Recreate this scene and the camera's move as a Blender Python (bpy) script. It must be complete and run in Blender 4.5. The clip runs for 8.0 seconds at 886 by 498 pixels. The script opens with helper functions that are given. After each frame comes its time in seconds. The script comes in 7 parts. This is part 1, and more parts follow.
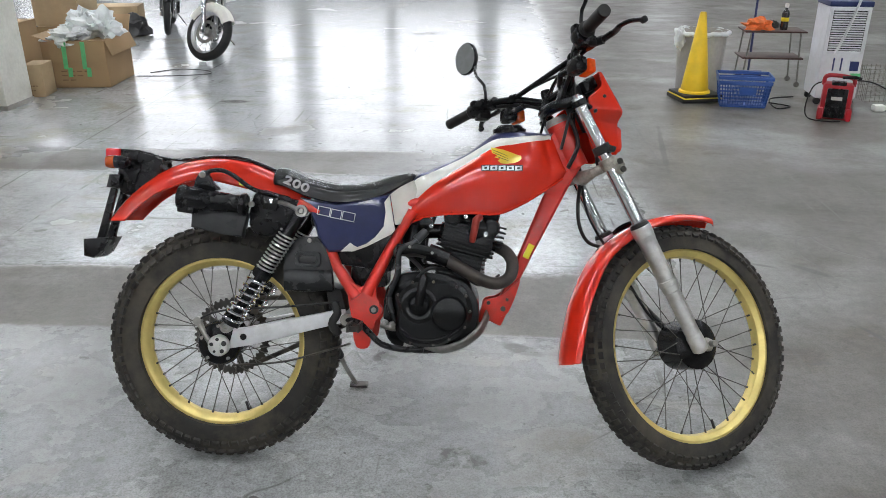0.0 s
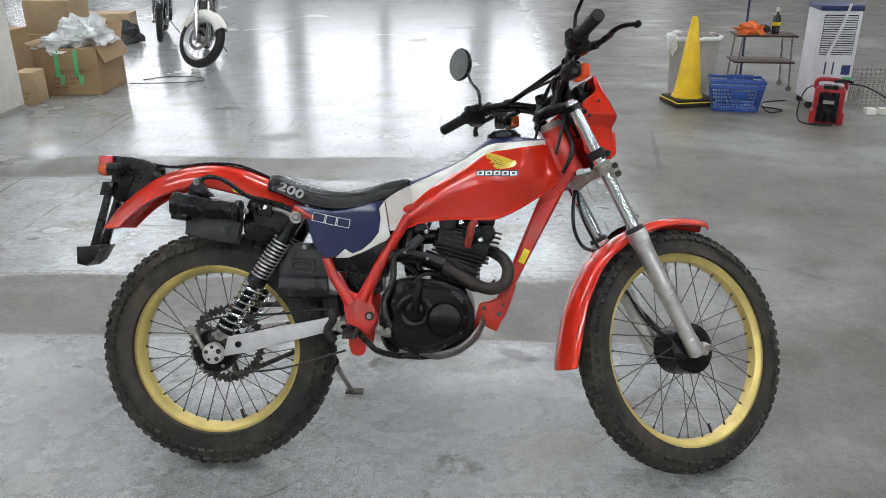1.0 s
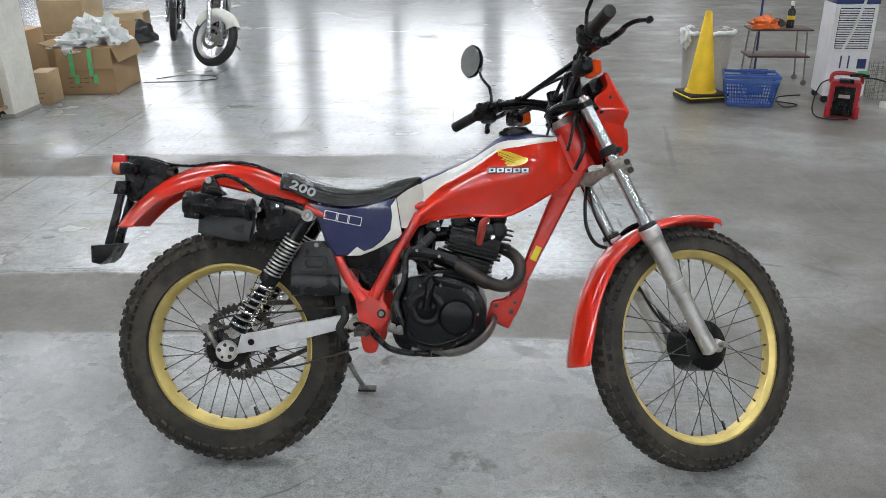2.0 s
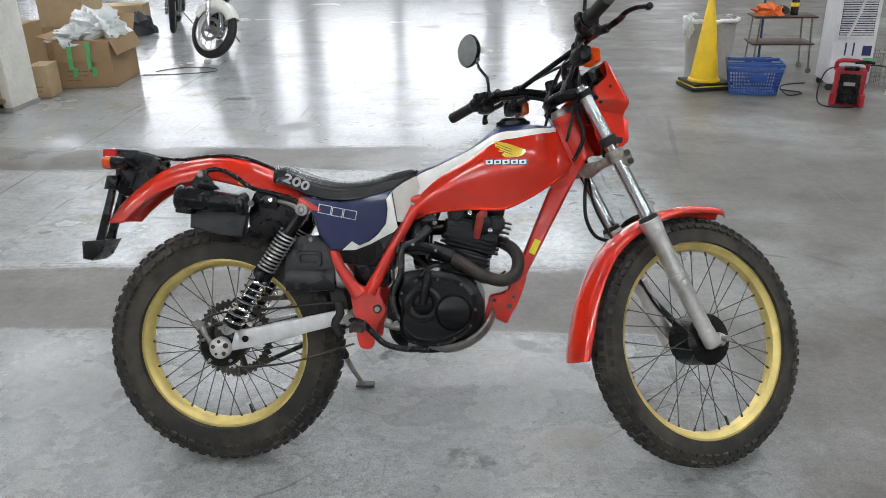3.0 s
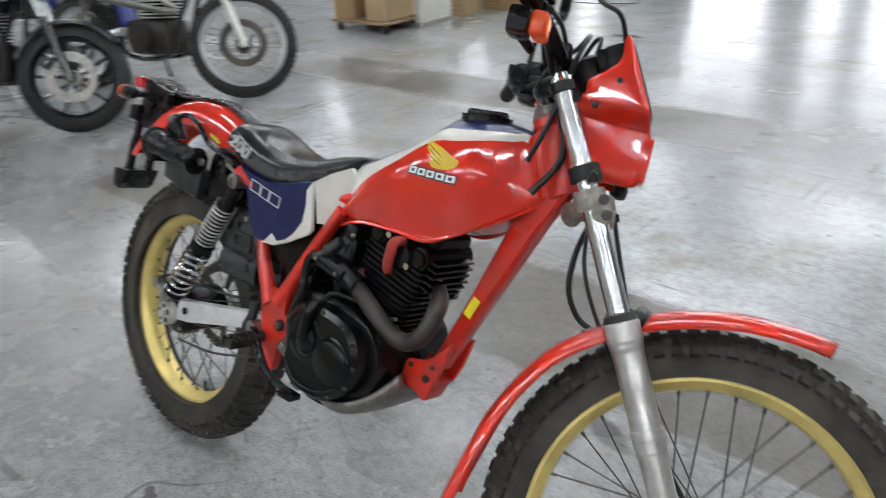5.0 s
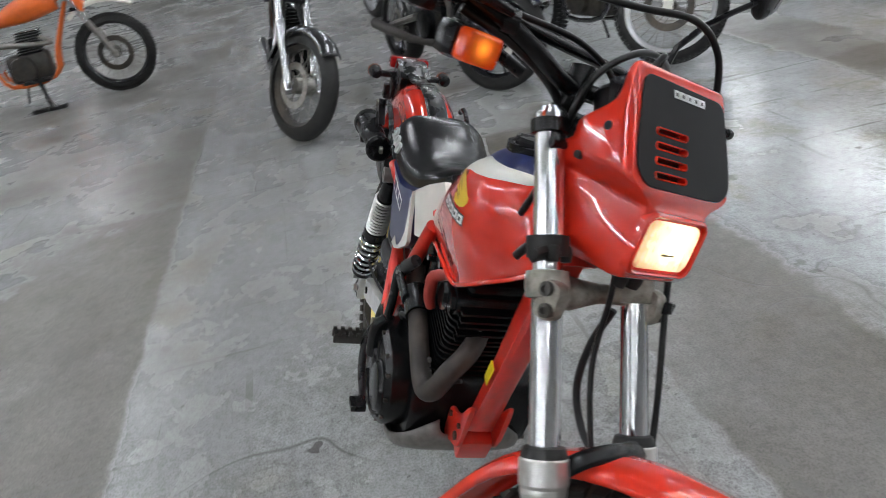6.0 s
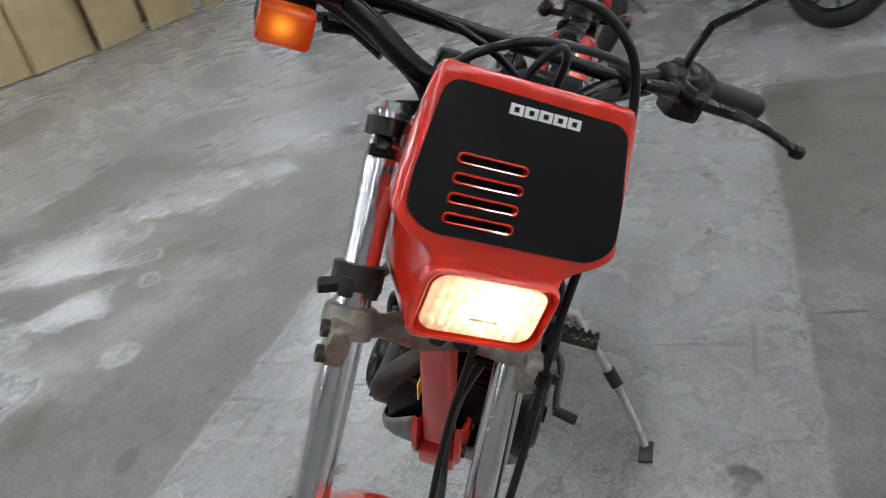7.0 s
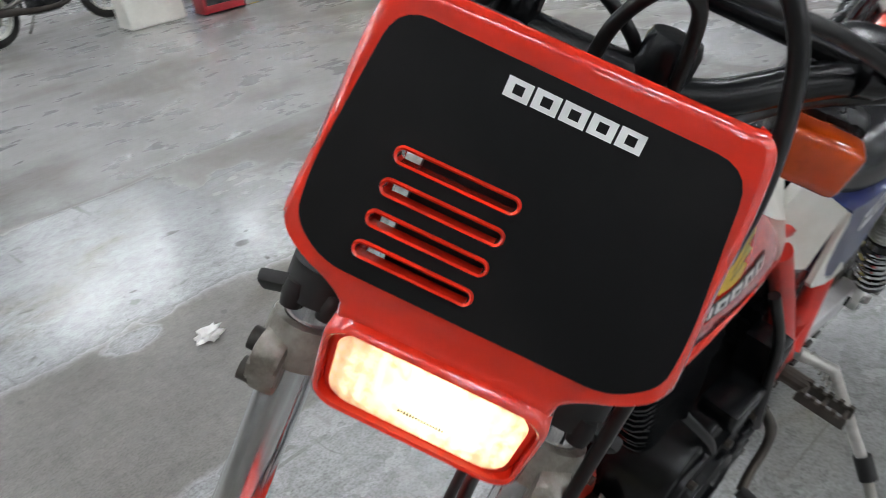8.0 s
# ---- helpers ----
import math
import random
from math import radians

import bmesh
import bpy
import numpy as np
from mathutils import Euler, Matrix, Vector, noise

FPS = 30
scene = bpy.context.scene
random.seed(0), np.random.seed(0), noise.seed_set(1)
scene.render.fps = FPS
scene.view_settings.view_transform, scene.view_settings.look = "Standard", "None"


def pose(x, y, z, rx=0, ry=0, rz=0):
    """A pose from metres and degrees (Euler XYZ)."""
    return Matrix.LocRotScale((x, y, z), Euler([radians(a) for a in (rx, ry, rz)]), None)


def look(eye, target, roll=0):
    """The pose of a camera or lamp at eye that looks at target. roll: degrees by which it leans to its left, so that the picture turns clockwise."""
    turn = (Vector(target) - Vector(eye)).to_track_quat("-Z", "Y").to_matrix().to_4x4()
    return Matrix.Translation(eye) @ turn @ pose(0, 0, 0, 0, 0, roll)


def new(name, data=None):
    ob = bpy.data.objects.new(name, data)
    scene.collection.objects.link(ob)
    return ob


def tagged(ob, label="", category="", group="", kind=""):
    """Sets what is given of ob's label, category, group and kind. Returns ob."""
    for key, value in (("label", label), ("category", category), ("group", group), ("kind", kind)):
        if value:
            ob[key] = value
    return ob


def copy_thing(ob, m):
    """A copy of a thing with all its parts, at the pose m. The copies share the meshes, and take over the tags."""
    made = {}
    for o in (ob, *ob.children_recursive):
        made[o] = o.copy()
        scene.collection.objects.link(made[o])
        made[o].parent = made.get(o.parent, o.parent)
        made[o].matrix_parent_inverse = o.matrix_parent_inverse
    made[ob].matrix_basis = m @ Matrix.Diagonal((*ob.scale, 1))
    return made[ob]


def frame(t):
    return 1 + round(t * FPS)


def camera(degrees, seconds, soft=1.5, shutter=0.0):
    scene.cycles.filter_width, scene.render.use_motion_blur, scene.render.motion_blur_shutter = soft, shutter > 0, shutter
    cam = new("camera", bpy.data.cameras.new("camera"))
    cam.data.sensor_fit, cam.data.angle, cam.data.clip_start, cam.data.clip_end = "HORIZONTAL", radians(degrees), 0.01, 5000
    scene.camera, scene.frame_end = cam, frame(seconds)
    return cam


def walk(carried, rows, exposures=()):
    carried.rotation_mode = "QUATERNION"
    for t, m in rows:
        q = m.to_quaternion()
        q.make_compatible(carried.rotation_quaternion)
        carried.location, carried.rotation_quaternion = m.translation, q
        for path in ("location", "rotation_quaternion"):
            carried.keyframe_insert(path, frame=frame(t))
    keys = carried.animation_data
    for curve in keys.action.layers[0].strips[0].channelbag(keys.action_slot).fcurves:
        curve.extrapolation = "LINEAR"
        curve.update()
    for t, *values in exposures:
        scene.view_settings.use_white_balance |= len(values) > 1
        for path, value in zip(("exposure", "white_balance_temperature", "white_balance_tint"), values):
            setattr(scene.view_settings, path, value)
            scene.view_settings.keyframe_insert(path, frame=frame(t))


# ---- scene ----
cam = camera(58.46, 8.0, soft=0.85, shutter=0.3)
EXPO = [(0.0, 0.03), (4.0, 0.06), (5.2, 0.10), (6.5, 0.02), (7.2, 0.03), (8.0, 0.16)]
PATH = [
    (0, (0.721, -1.912, 1.462), (0.627, -0.072, 0.685), -0.1),
    (0.5, (0.718, -1.910, 1.462), (0.635, -0.062, 0.700), -0.1),
    (1, (0.717, -1.907, 1.460), (0.638, -0.061, 0.696), -0.3),
    (1.5, (0.719, -1.907, 1.462), (0.615, -0.064, 0.693), -0.6),
    (3, (0.738, -1.863, 1.452), (0.616, -0.031, 0.660), -1.4),
    (3.5, (0.863, -1.728, 1.431), (0.644, 0.085, 0.616), -2.9),
    (4, (1.165, -1.498, 1.412), (0.736, 0.261, 0.562), 0.8),
    (4.5, (1.409, -1.153, 1.351), (0.604, 0.453, 0.471), -1.6),
    (5, (1.671, -0.788, 1.330), (0.447, 0.519, 0.439), -3.9),
    (5.2, (1.740, -0.628, 1.329), (0.267, 0.419, 0.473), -7.0),
    (6.3, (1.849, 0.195, 1.241), (0.044, 0.152, 0.381), -11.9),
    (6.5, (1.810, 0.307, 1.221), (0.016, 0.078, 0.369), -12.7),
    (7, (1.636, 0.539, 1.197), (-0.036, -0.136, 0.331), -13.2),
    (7.5, (1.454, 0.653, 1.166), (0.043, -0.448, 0.273), -11.6),
    (8, (1.278, 0.613, 1.105), (0.141, -0.766, 0.207), -10.3),
]
walk(cam, [(t, look(eye, target, roll)) for t, eye, target, roll in PATH], EXPO)

# world: dim daylight that comes in through the openings of the hall
world = bpy.data.worlds.new("world")
scene.world = world
world.use_nodes = True
wn = world.node_tree
sky = wn.nodes.new("ShaderNodeTexSky")
sky.sky_type, sky.sun_disc = "NISHITA", False
sky.sun_elevation, sky.sun_rotation = radians(40), radians(200)
wn.nodes["Background"].inputs["Strength"].default_value = 0.12
wn.links.new(sky.outputs[0], wn.nodes["Background"].inputs["Color"])

HALL = dict(x0=-30.0, x1=20.0, y0=-24.0, y1=26.0, h=8.5)
LAMP_STRENGTH = 46.0
DOOR_STRENGTH = 2.15

# ---- materials ----
def mat(name, color, rough=0.5, metal=0.0, coat=0.0, vary=0.12, scale=30.0, bump=0.0, bscale=300.0, dirt=None, dirt_amt=0.0, dscale=6.0, spec=0.5, emit=None, estr=0.0, trans=0.0, rvary=0.0):
    m = bpy.data.materials.new(name)
    m.use_nodes = True
    nt = m.node_tree
    N, Lk = nt.nodes, nt.links
    b = N["Principled BSDF"]
    b.inputs["Base Color"].default_value = (*color, 1)
    b.inputs["Roughness"].default_value = rough
    b.inputs["Metallic"].default_value = metal
    b.inputs["Coat Weight"].default_value = coat
    b.inputs["Coat Roughness"].default_value = 0.035
    b.inputs["Specular IOR Level"].default_value = spec
    b.inputs["Transmission Weight"].default_value = trans
    tc = N.new("ShaderNodeTexCoord")
    col = None
    if vary > 0:
        n1 = N.new("ShaderNodeTexNoise")
        n1.inputs["Scale"].default_value, n1.inputs["Detail"].default_value = scale, 6
        Lk.new(tc.outputs["Object"], n1.inputs["Vector"])
        mr = N.new("ShaderNodeMapRange")
        mr.inputs["From Min"].default_value, mr.inputs["From Max"].default_value = 0.3, 0.7
        mr.inputs["To Min"].default_value, mr.inputs["To Max"].default_value = 1 - vary, 1 + vary
        Lk.new(n1.outputs["Fac"], mr.inputs["Value"])
        mx = N.new("ShaderNodeMix")
        mx.data_type, mx.blend_type = "RGBA", "MULTIPLY"
        mx.inputs[0].default_value = 1.0
        mx.inputs[6].default_value = (*color, 1)
        cc = N.new("ShaderNodeCombineColor")
        for k in range(3):
            Lk.new(mr.outputs[0], cc.inputs[k])
        Lk.new(cc.outputs[0], mx.inputs[7])
        col = mx.outputs[2]
        if rvary > 0:
            m2 = N.new("ShaderNodeMapRange")
            m2.inputs["From Min"].default_value, m2.inputs["From Max"].default_value = 0.3, 0.7
            m2.inputs["To Min"].default_value, m2.inputs["To Max"].default_value = max(0, rough - rvary), rough + rvary
            Lk.new(n1.outputs["Fac"], m2.inputs["Value"])
            Lk.new(m2.outputs[0], b.inputs["Roughness"])
    if dirt is not None:
        n2 = N.new("ShaderNodeTexNoise")
        n2.inputs["Scale"].default_value, n2.inputs["Detail"].default_value, n2.inputs["Roughness"].default_value = dscale, 8, 0.65
        Lk.new(tc.outputs["Object"], n2.inputs["Vector"])
        r2 = N.new("ShaderNodeMapRange")
        r2.inputs["From Min"].default_value, r2.inputs["From Max"].default_value = 0.45, 0.7
        r2.inputs["To Max"].default_value = dirt_amt
        Lk.new(n2.outputs["Fac"], r2.inputs["Value"])
        mx2 = N.new("ShaderNodeMix")
        mx2.data_type = "RGBA"
        Lk.new(r2.outputs[0], mx2.inputs[0])
        if col:
            Lk.new(col, mx2.inputs[6])
        else:
            mx2.inputs[6].default_value = (*color, 1)
        mx2.inputs[7].default_value = (*dirt, 1)
        col = mx2.outputs[2]
    if col:
        Lk.new(col, b.inputs["Base Color"])
    if bump > 0:
        n3 = N.new("ShaderNodeTexNoise")
        n3.inputs["Scale"].default_value, n3.inputs["Detail"].default_value = bscale, 3
        Lk.new(tc.outputs["Object"], n3.inputs["Vector"])
        bp = N.new("ShaderNodeBump")
        bp.inputs["Strength"].default_value, bp.inputs["Distance"].default_value = bump, 0.002
        Lk.new(n3.outputs["Fac"], bp.inputs["Height"])
        Lk.new(bp.outputs[0], b.inputs["Normal"])
    if emit:
        b.inputs["Emission Color"].default_value = (*emit, 1)
        b.inputs["Emission Strength"].default_value = estr
    return m


M_RED = mat("red_paint", (0.70, 0.027, 0.010), 0.16, coat=1.0, vary=0.05, scale=8, dirt=(0.52, 0.035, 0.02), dirt_amt=0.25, dscale=14)
M_REDFRAME = mat("red_frame_paint", (0.62, 0.022, 0.01), 0.36, coat=0.35, vary=0.1, scale=25, dirt=(0.25, 0.05, 0.03), dirt_amt=0.5, dscale=22)
M_WHITE = mat("white_paint", (0.75, 0.74, 0.68), 0.3, coat=0.5, vary=0.05, dirt=(0.55, 0.5, 0.38), dirt_amt=0.35, dscale=12)
M_BLUE = mat("blue_paint", (0.007, 0.013, 0.072), 0.3, spec=0.35, coat=0.2, vary=0.1, dirt=(0.03, 0.04, 0.12), dirt_amt=0.35, dscale=18)
M_SEAT = mat("black_vinyl", (0.012, 0.012, 0.013), 0.22, spec=0.4, vary=0.15, bump=0.03, bscale=900, dirt=(0.03, 0.03, 0.03), dirt_amt=0.3, dscale=10)
M_BLACK = mat("black_plastic", (0.005, 0.005, 0.006), 0.27, spec=0.28, vary=0.2, bump=0.05, bscale=500, dirt=(0.02, 0.019, 0.018), dirt_amt=0.3, dscale=18, rvary=0.1)
M_GREYPL = mat("weathered_black_plastic", (0.016, 0.017, 0.018), 0.3, spec=0.35, vary=0.25, scale=14, dirt=(0.075, 0.076, 0.08), dirt_amt=0.5, dscale=14, bump=0.2, rvary=0.15)
M_ENGINE = mat("black_engine_paint", (0.004, 0.0045, 0.0052), 0.24, spec=0.3, vary=0.2, dirt=(0.014, 0.012, 0.010), dirt_amt=0.3, dscale=25, bump=0.1, bscale=400)
M_RUBBER = mat("rubber", (0.011, 0.011, 0.011), 0.55, spec=0.4, vary=0.2, dirt=(0.04, 0.037, 0.031), dirt_amt=0.35, dscale=20)
M_CABLE = mat("black_cable_sheath", (0.006, 0.006, 0.0065), 0.28, spec=0.4, vary=0.2, dirt=(0.03, 0.028, 0.025), dirt_amt=0.3, dscale=20)
M_TYRE = mat("dusty_tyre_rubber", (0.024, 0.022, 0.019), 0.8, vary=0.3, scale=18, dirt=(0.098, 0.082, 0.058), dirt_amt=0.75, dscale=7, bump=0.3, bscale=250)
M_TREAD = mat("tread_rubber", (0.028, 0.026, 0.023), 0.85, vary=0.3, scale=40, dirt=(0.1, 0.085, 0.065), dirt_amt=0.6, dscale=10, bump=0.3)
M_GOLD = mat("gold_anodised", (0.84, 0.67, 0.24), 0.36, metal=0.5, vary=0.08, scale=20, dirt=(0.5, 0.38, 0.15), dirt_amt=0.3, dscale=14)
M_CHROME = mat("chrome", (0.72, 0.73, 0.75), 0.15, metal=1.0, vary=0.05, dirt=(0.5, 0.48, 0.45), dirt_amt=0.25, dscale=30)
M_ALLOY = mat("cast_alloy", (0.74, 0.73, 0.71), 0.32, metal=0.9, vary=0.12, dirt=(0.36, 0.32, 0.26), dirt_amt=0.45, dscale=18, bump=0.1)
M_YOKE = mat("dull_cast_yoke", (0.33, 0.31, 0.27), 0.42, metal=0.55, vary=0.25, scale=60, dirt=(0.09, 0.075, 0.055), dirt_amt=0.75, dscale=40, bump=0.3, bscale=220)
M_STAND = mat("worn_stand_steel", (0.5, 0.49, 0.46), 0.4, metal=0.8, vary=0.15, dirt=(0.2, 0.17, 0.13), dirt_amt=0.6, dscale=16)
M_ALU = mat("painted_alloy", (0.76, 0.76, 0.77), 0.42, metal=0.35, vary=0.06, dirt=(0.4, 0.38, 0.34), dirt_amt=0.35, dscale=20)
M_BASH = mat("scraped_alloy", (0.24, 0.23, 0.22), 0.45, metal=0.9, vary=0.2, scale=60, dirt=(0.2, 0.18, 0.15), dirt_amt=0.5)
M_STEEL = mat("dull_steel", (0.32, 0.31, 0.29), 0.42, metal=1.0, vary=0.2, dirt=(0.14, 0.1, 0.07), dirt_amt=0.5, dscale=25)
M_DARKSTEEL = mat("dark_steel", (0.06, 0.057, 0.052), 0.5, metal=0.7, vary=0.3, dirt=(0.16, 0.12, 0.08), dirt_amt=0.4)
M_EXH = mat("exhaust_black", (0.036, 0.031, 0.028), 0.55, metal=0.3, vary=0.25, dirt=(0.09, 0.068, 0.052), dirt_amt=0.5, dscale=16, bump=0.2)
M_AMBER = mat("amber_lens", (0.6, 0.075, 0.005), 0.14, coat=0.8, vary=0.3, scale=60, dirt=(0.3, 0.02, 0.004), dirt_amt=0.6, dscale=30)
M_AMBERLIT = mat("lit_amber_lens", (0.5, 0.05, 0.003), 0.2, coat=0.2, vary=0.2, scale=120, emit=(1.0, 0.13, 0.005), estr=0.3)
_nt = M_AMBERLIT.node_tree
_g = _nt.nodes.new("ShaderNodeTexGradient")
_g.gradient_type = "SPHERICAL"
_m = _nt.nodes.new("ShaderNodeMapping")
_m.inputs["Scale"].default_value = (26, 40, 40)
_m.inputs["Location"].default_value = (-0.925 * 26, 0.200 * 40, -1.057 * 40)
_t = _nt.nodes.new("ShaderNodeTexCoord")
_nt.links.new(_t.outputs["Object"], _m.inputs[0])
_nt.links.new(_m.outputs[0], _g.inputs[0])
_r = _nt.nodes.new("ShaderNodeValToRGB")
_r.color_ramp.elements[0].color = (0.5, 0.03, 0.002, 1)
_r.color_ramp.elements[1].position, _r.color_ramp.elements[1].color = 0.9, (1.0, 0.34, 0.03, 1)
_nt.links.new(_g.outputs["Fac"], _r.inputs[0])
_nt.links.new(_r.outputs[0], _nt.nodes["Principled BSDF"].inputs["Emission Color"])
_p = _nt.nodes.new("ShaderNodeMath")
_p.operation = "POWER"
_p.inputs[1].default_value = 3.0
_nt.links.new(_g.outputs["Fac"], _p.inputs[0])
_q = _nt.nodes.new("ShaderNodeMath")
_q.operation = "MULTIPLY_ADD"
_q.inputs[1].default_value, _q.inputs[2].default_value = 2.8, 0.30
_nt.links.new(_p.outputs[0], _q.inputs[0])
_nt.links.new(_q.outputs[0], _nt.nodes["Principled BSDF"].inputs["Emission Strength"])
M_BKGLOSS = mat("black_gloss_moulding", (0.006, 0.006, 0.007), 0.16, vary=0.15)
M_REDLENS = mat("red_lens", (0.55, 0.01, 0.01), 0.12, coat=0.8, vary=0.1)
M_YELLOW = mat("yellow_sticker", (0.85, 0.7, 0.02), 0.35, coat=0.4, vary=0.05)
M_GOLDYEL = mat("gold_yellow_print", (0.75, 0.5, 0.03), 0.3, coat=0.6, vary=0.08)
M_LOGOW = mat("white_print", (0.82, 0.82, 0.8), 0.35, coat=0.3, vary=0.03)
M_SILVERPRINT = mat("silver_print", (0.42, 0.41, 0.4), 0.45, vary=0.08)
M_BLACKPRINT = mat("black_print", (0.015, 0.015, 0.015), 0.4, vary=0.05)
M_PANEL = mat("satin_black_panel", (0.004, 0.004, 0.0045), 0.44, spec=0.22, vary=0.25, scale=9, dirt=(0.012, 0.0105, 0.01), dirt_amt=0.6, dscale=5)
M_RUSTCAP = mat("rusty_red_rubber", (0.3, 0.03, 0.02), 0.6, vary=0.2)
M_MIRROR = mat("mirror_glass", (0.8, 0.82, 0.82), 0.02, metal=1.0, vary=0)
M_SPOKE = mat("spoke_steel", (0.1, 0.095, 0.085), 0.45, metal=0.8, vary=0.2)
M_LENSPRINT = mat("lens_print", (0.05, 0.03, 0.01), 0.5, vary=0)

# headlamp lens: ribbed lit glass
M_LAMP = bpy.data.materials.new("lit_lamp_glass")
M_LAMP.use_nodes = True
_n = M_LAMP.node_tree
_b = _n.nodes["Principled BSDF"]
_b.inputs["Base Color"].default_value = (0.9, 0.8, 0.6, 1)
_b.inputs["Roughness"].default_value = 0.15
_tc = _n.nodes.new("ShaderNodeTexCoord")
_gr = _n.nodes.new("ShaderNodeTexGradient")
_gr.gradient_type = "SPHERICAL"
_mp = _n.nodes.new("ShaderNodeMapping")
_mp.inputs["Location"].default_value = (-11.15, -0.20, -18.6)
_mp.inputs["Scale"].default_value = (10.0, 14.5, 20.0)
_n.links.new(_tc.outputs["Object"], _mp.inputs[0])
_n.links.new(_mp.outputs[0], _gr.inputs[0])
_ns = _n.nodes.new("ShaderNodeTexNoise")
_ns.inputs["Scale"].default_value, _ns.inputs["Detail"].default_value, _ns.inputs["Roughness"].default_value = 130, 6, 0.7
_n.links.new(_tc.outputs["Object"], _ns.inputs["Vector"])
_rp = _n.nodes.new("ShaderNodeValToRGB")
_rp.color_ramp.elements[0].position, _rp.color_ramp.elements[0].color = 0.25, (0.78, 0.31, 0.07, 1)
_rp.color_ramp.elements[1].position, _rp.color_ramp.elements[1].color = 0.92, (1.0, 0.88, 0.54, 1)
_ad = _n.nodes.new("ShaderNodeMath")
_ad.operation = "MULTIPLY_ADD"
_ad.inputs[1].default_value = 1.0
_ct = _n.nodes.new("ShaderNodeMapRange")
_ct.inputs["From Min"].default_value, _ct.inputs["From Max"].default_value = 0.3, 0.62
_ct.inputs["To Min"].default_value, _ct.inputs["To Max"].default_value = 0.0, 0.42
_n.links.new(_ns.outputs["Fac"], _ct.inputs["Value"])
_wv = _n.nodes.new("ShaderNodeTexWave")
_wv.bands_direction = "Y"
_wv.inputs["Scale"].default_value, _wv.inputs["Distortion"].default_value = 38, 0.6
_n.links.new(_tc.outputs["Object"], _wv.inputs["Vector"])
_wa = _n.nodes.new("ShaderNodeMath")
_wa.operation = "MULTIPLY_ADD"
_wa.inputs[1].default_value = 0.14
_n.links.new(_wv.outputs["Fac"], _wa.inputs[0])
_n.links.new(_ct.outputs[0], _wa.inputs[2])
_n.links.new(_wa.outputs[0], _ad.inputs[0])
_n.links.new(_gr.outputs["Fac"], _ad.inputs[2])
_n.links.new(_ad.outputs[0], _rp.inputs[0])
_n.links.new(_rp.outputs[0], _b.inputs["Emission Color"])
_ml = _n.nodes.new("ShaderNodeMath")
_ml.operation = "MULTIPLY_ADD"
_ml.inputs[1].default_value, _ml.inputs[2].default_value = 1.7, 0.0
_n.links.new(_ad.outputs[0], _ml.inputs[0])
_n.links.new(_ml.outputs[0], _b.inputs["Emission Strength"])


# ---- mesh helpers ----
def part(name, bm, material, parent, label="", smooth=True, basis=None):
    me = bpy.data.meshes.new(name)
    bmesh.ops.recalc_face_normals(bm, faces=bm.faces[:])
    bm.to_mesh(me)
    bm.free()
    mats = material if isinstance(material, (list, tuple)) else [material]
    for mm in mats:
        me.materials.append(mm)
    if smooth:
        for p in me.polygons:
            p.use_smooth = True
        me.set_sharp_from_angle(angle=radians(38))
    ob = new(name, me)
    if parent is not None:
        ob.parent = parent
    if basis is not None:
        ob.matrix_basis = basis
    if label:
        tagged(ob, label)
    return ob


def thing(name, label, category, m=None, group="", kind=""):
    ob = new(name)
    ob.empty_display_size = 0.1
    if m is not None:
        ob.matrix_basis = m
    return tagged(ob, label, category, group, kind)


def spline(pts, n):
    P = [Vector(p) for p in pts]
    out = []
    for i in range(len(P) - 1):
        a, b, c, d = P[max(i - 1, 0)], P[i], P[i + 1], P[min(i + 2, len(P) - 1)]
        for k in range(n):
            t = k / n
            out.append(0.5 * (2 * b + (c - a) * t + (2 * a - 5 * b + 4 * c - d) * t * t + (3 * b - a - 3 * c + d) * t ** 3))
    out.append(P[-1])
    return out


def ring_faces(bm, rings, closed=True, cap=True):
    faces = []
    for a, b in zip(rings, rings[1:]):
        n = len(a)
        for k in range(n if closed else n - 1):
            try:
                faces.append((k, bm.faces.new((a[k], a[(k + 1) % n], b[(k + 1) % n], b[k]))))
            except ValueError:
                pass
    if cap and closed:
        for r in (rings[0], rings[-1]):
            try:
                faces.append((-1, bm.faces.new(r)))
            except ValueError:
                pass
    return faces


def tube(bm, pts, r, seg=10, n=0, cap=True, flat=1.0):
    """A round bar along pts; r: one radius, or one for each point."""
    P = spline(pts, n) if n else [Vector(p) for p in pts]
    if isinstance(r, (list, tuple)):
        rr = [r[min(int(i * (len(r) - 1) / (len(P) - 1)), len(r) - 2)] * (1 - (i * (len(r) - 1) / (len(P) - 1)) % 1) + r[min(int(i * (len(r) - 1) / (len(P) - 1)) + 1, len(r) - 1)] * ((i * (len(r) - 1) / (len(P) - 1)) % 1) for i in range(len(P))]
        rr[-1] = r[-1]
    else:
        rr = [r] * len(P)
    rings = []
    up = None
    for i, p in enumerate(P):
        d = (P[min(i + 1, len(P) - 1)] - P[max(i - 1, 0)]).normalized()
        if up is None:
            up = Vector((0, 1, 0)) if abs(d.y) < 0.9 else Vector((0, 0, 1))
        s = d.cross(up).normalized()
        up = s.cross(d).normalized()
        rings.append([bm.verts.new(p + rr[i] * (math.cos(2 * math.pi * k / seg) * s + flat * math.sin(2 * math.pi * k / seg) * up)) for k in range(seg)])
    ring_faces(bm, rings, True, cap)
    return bm


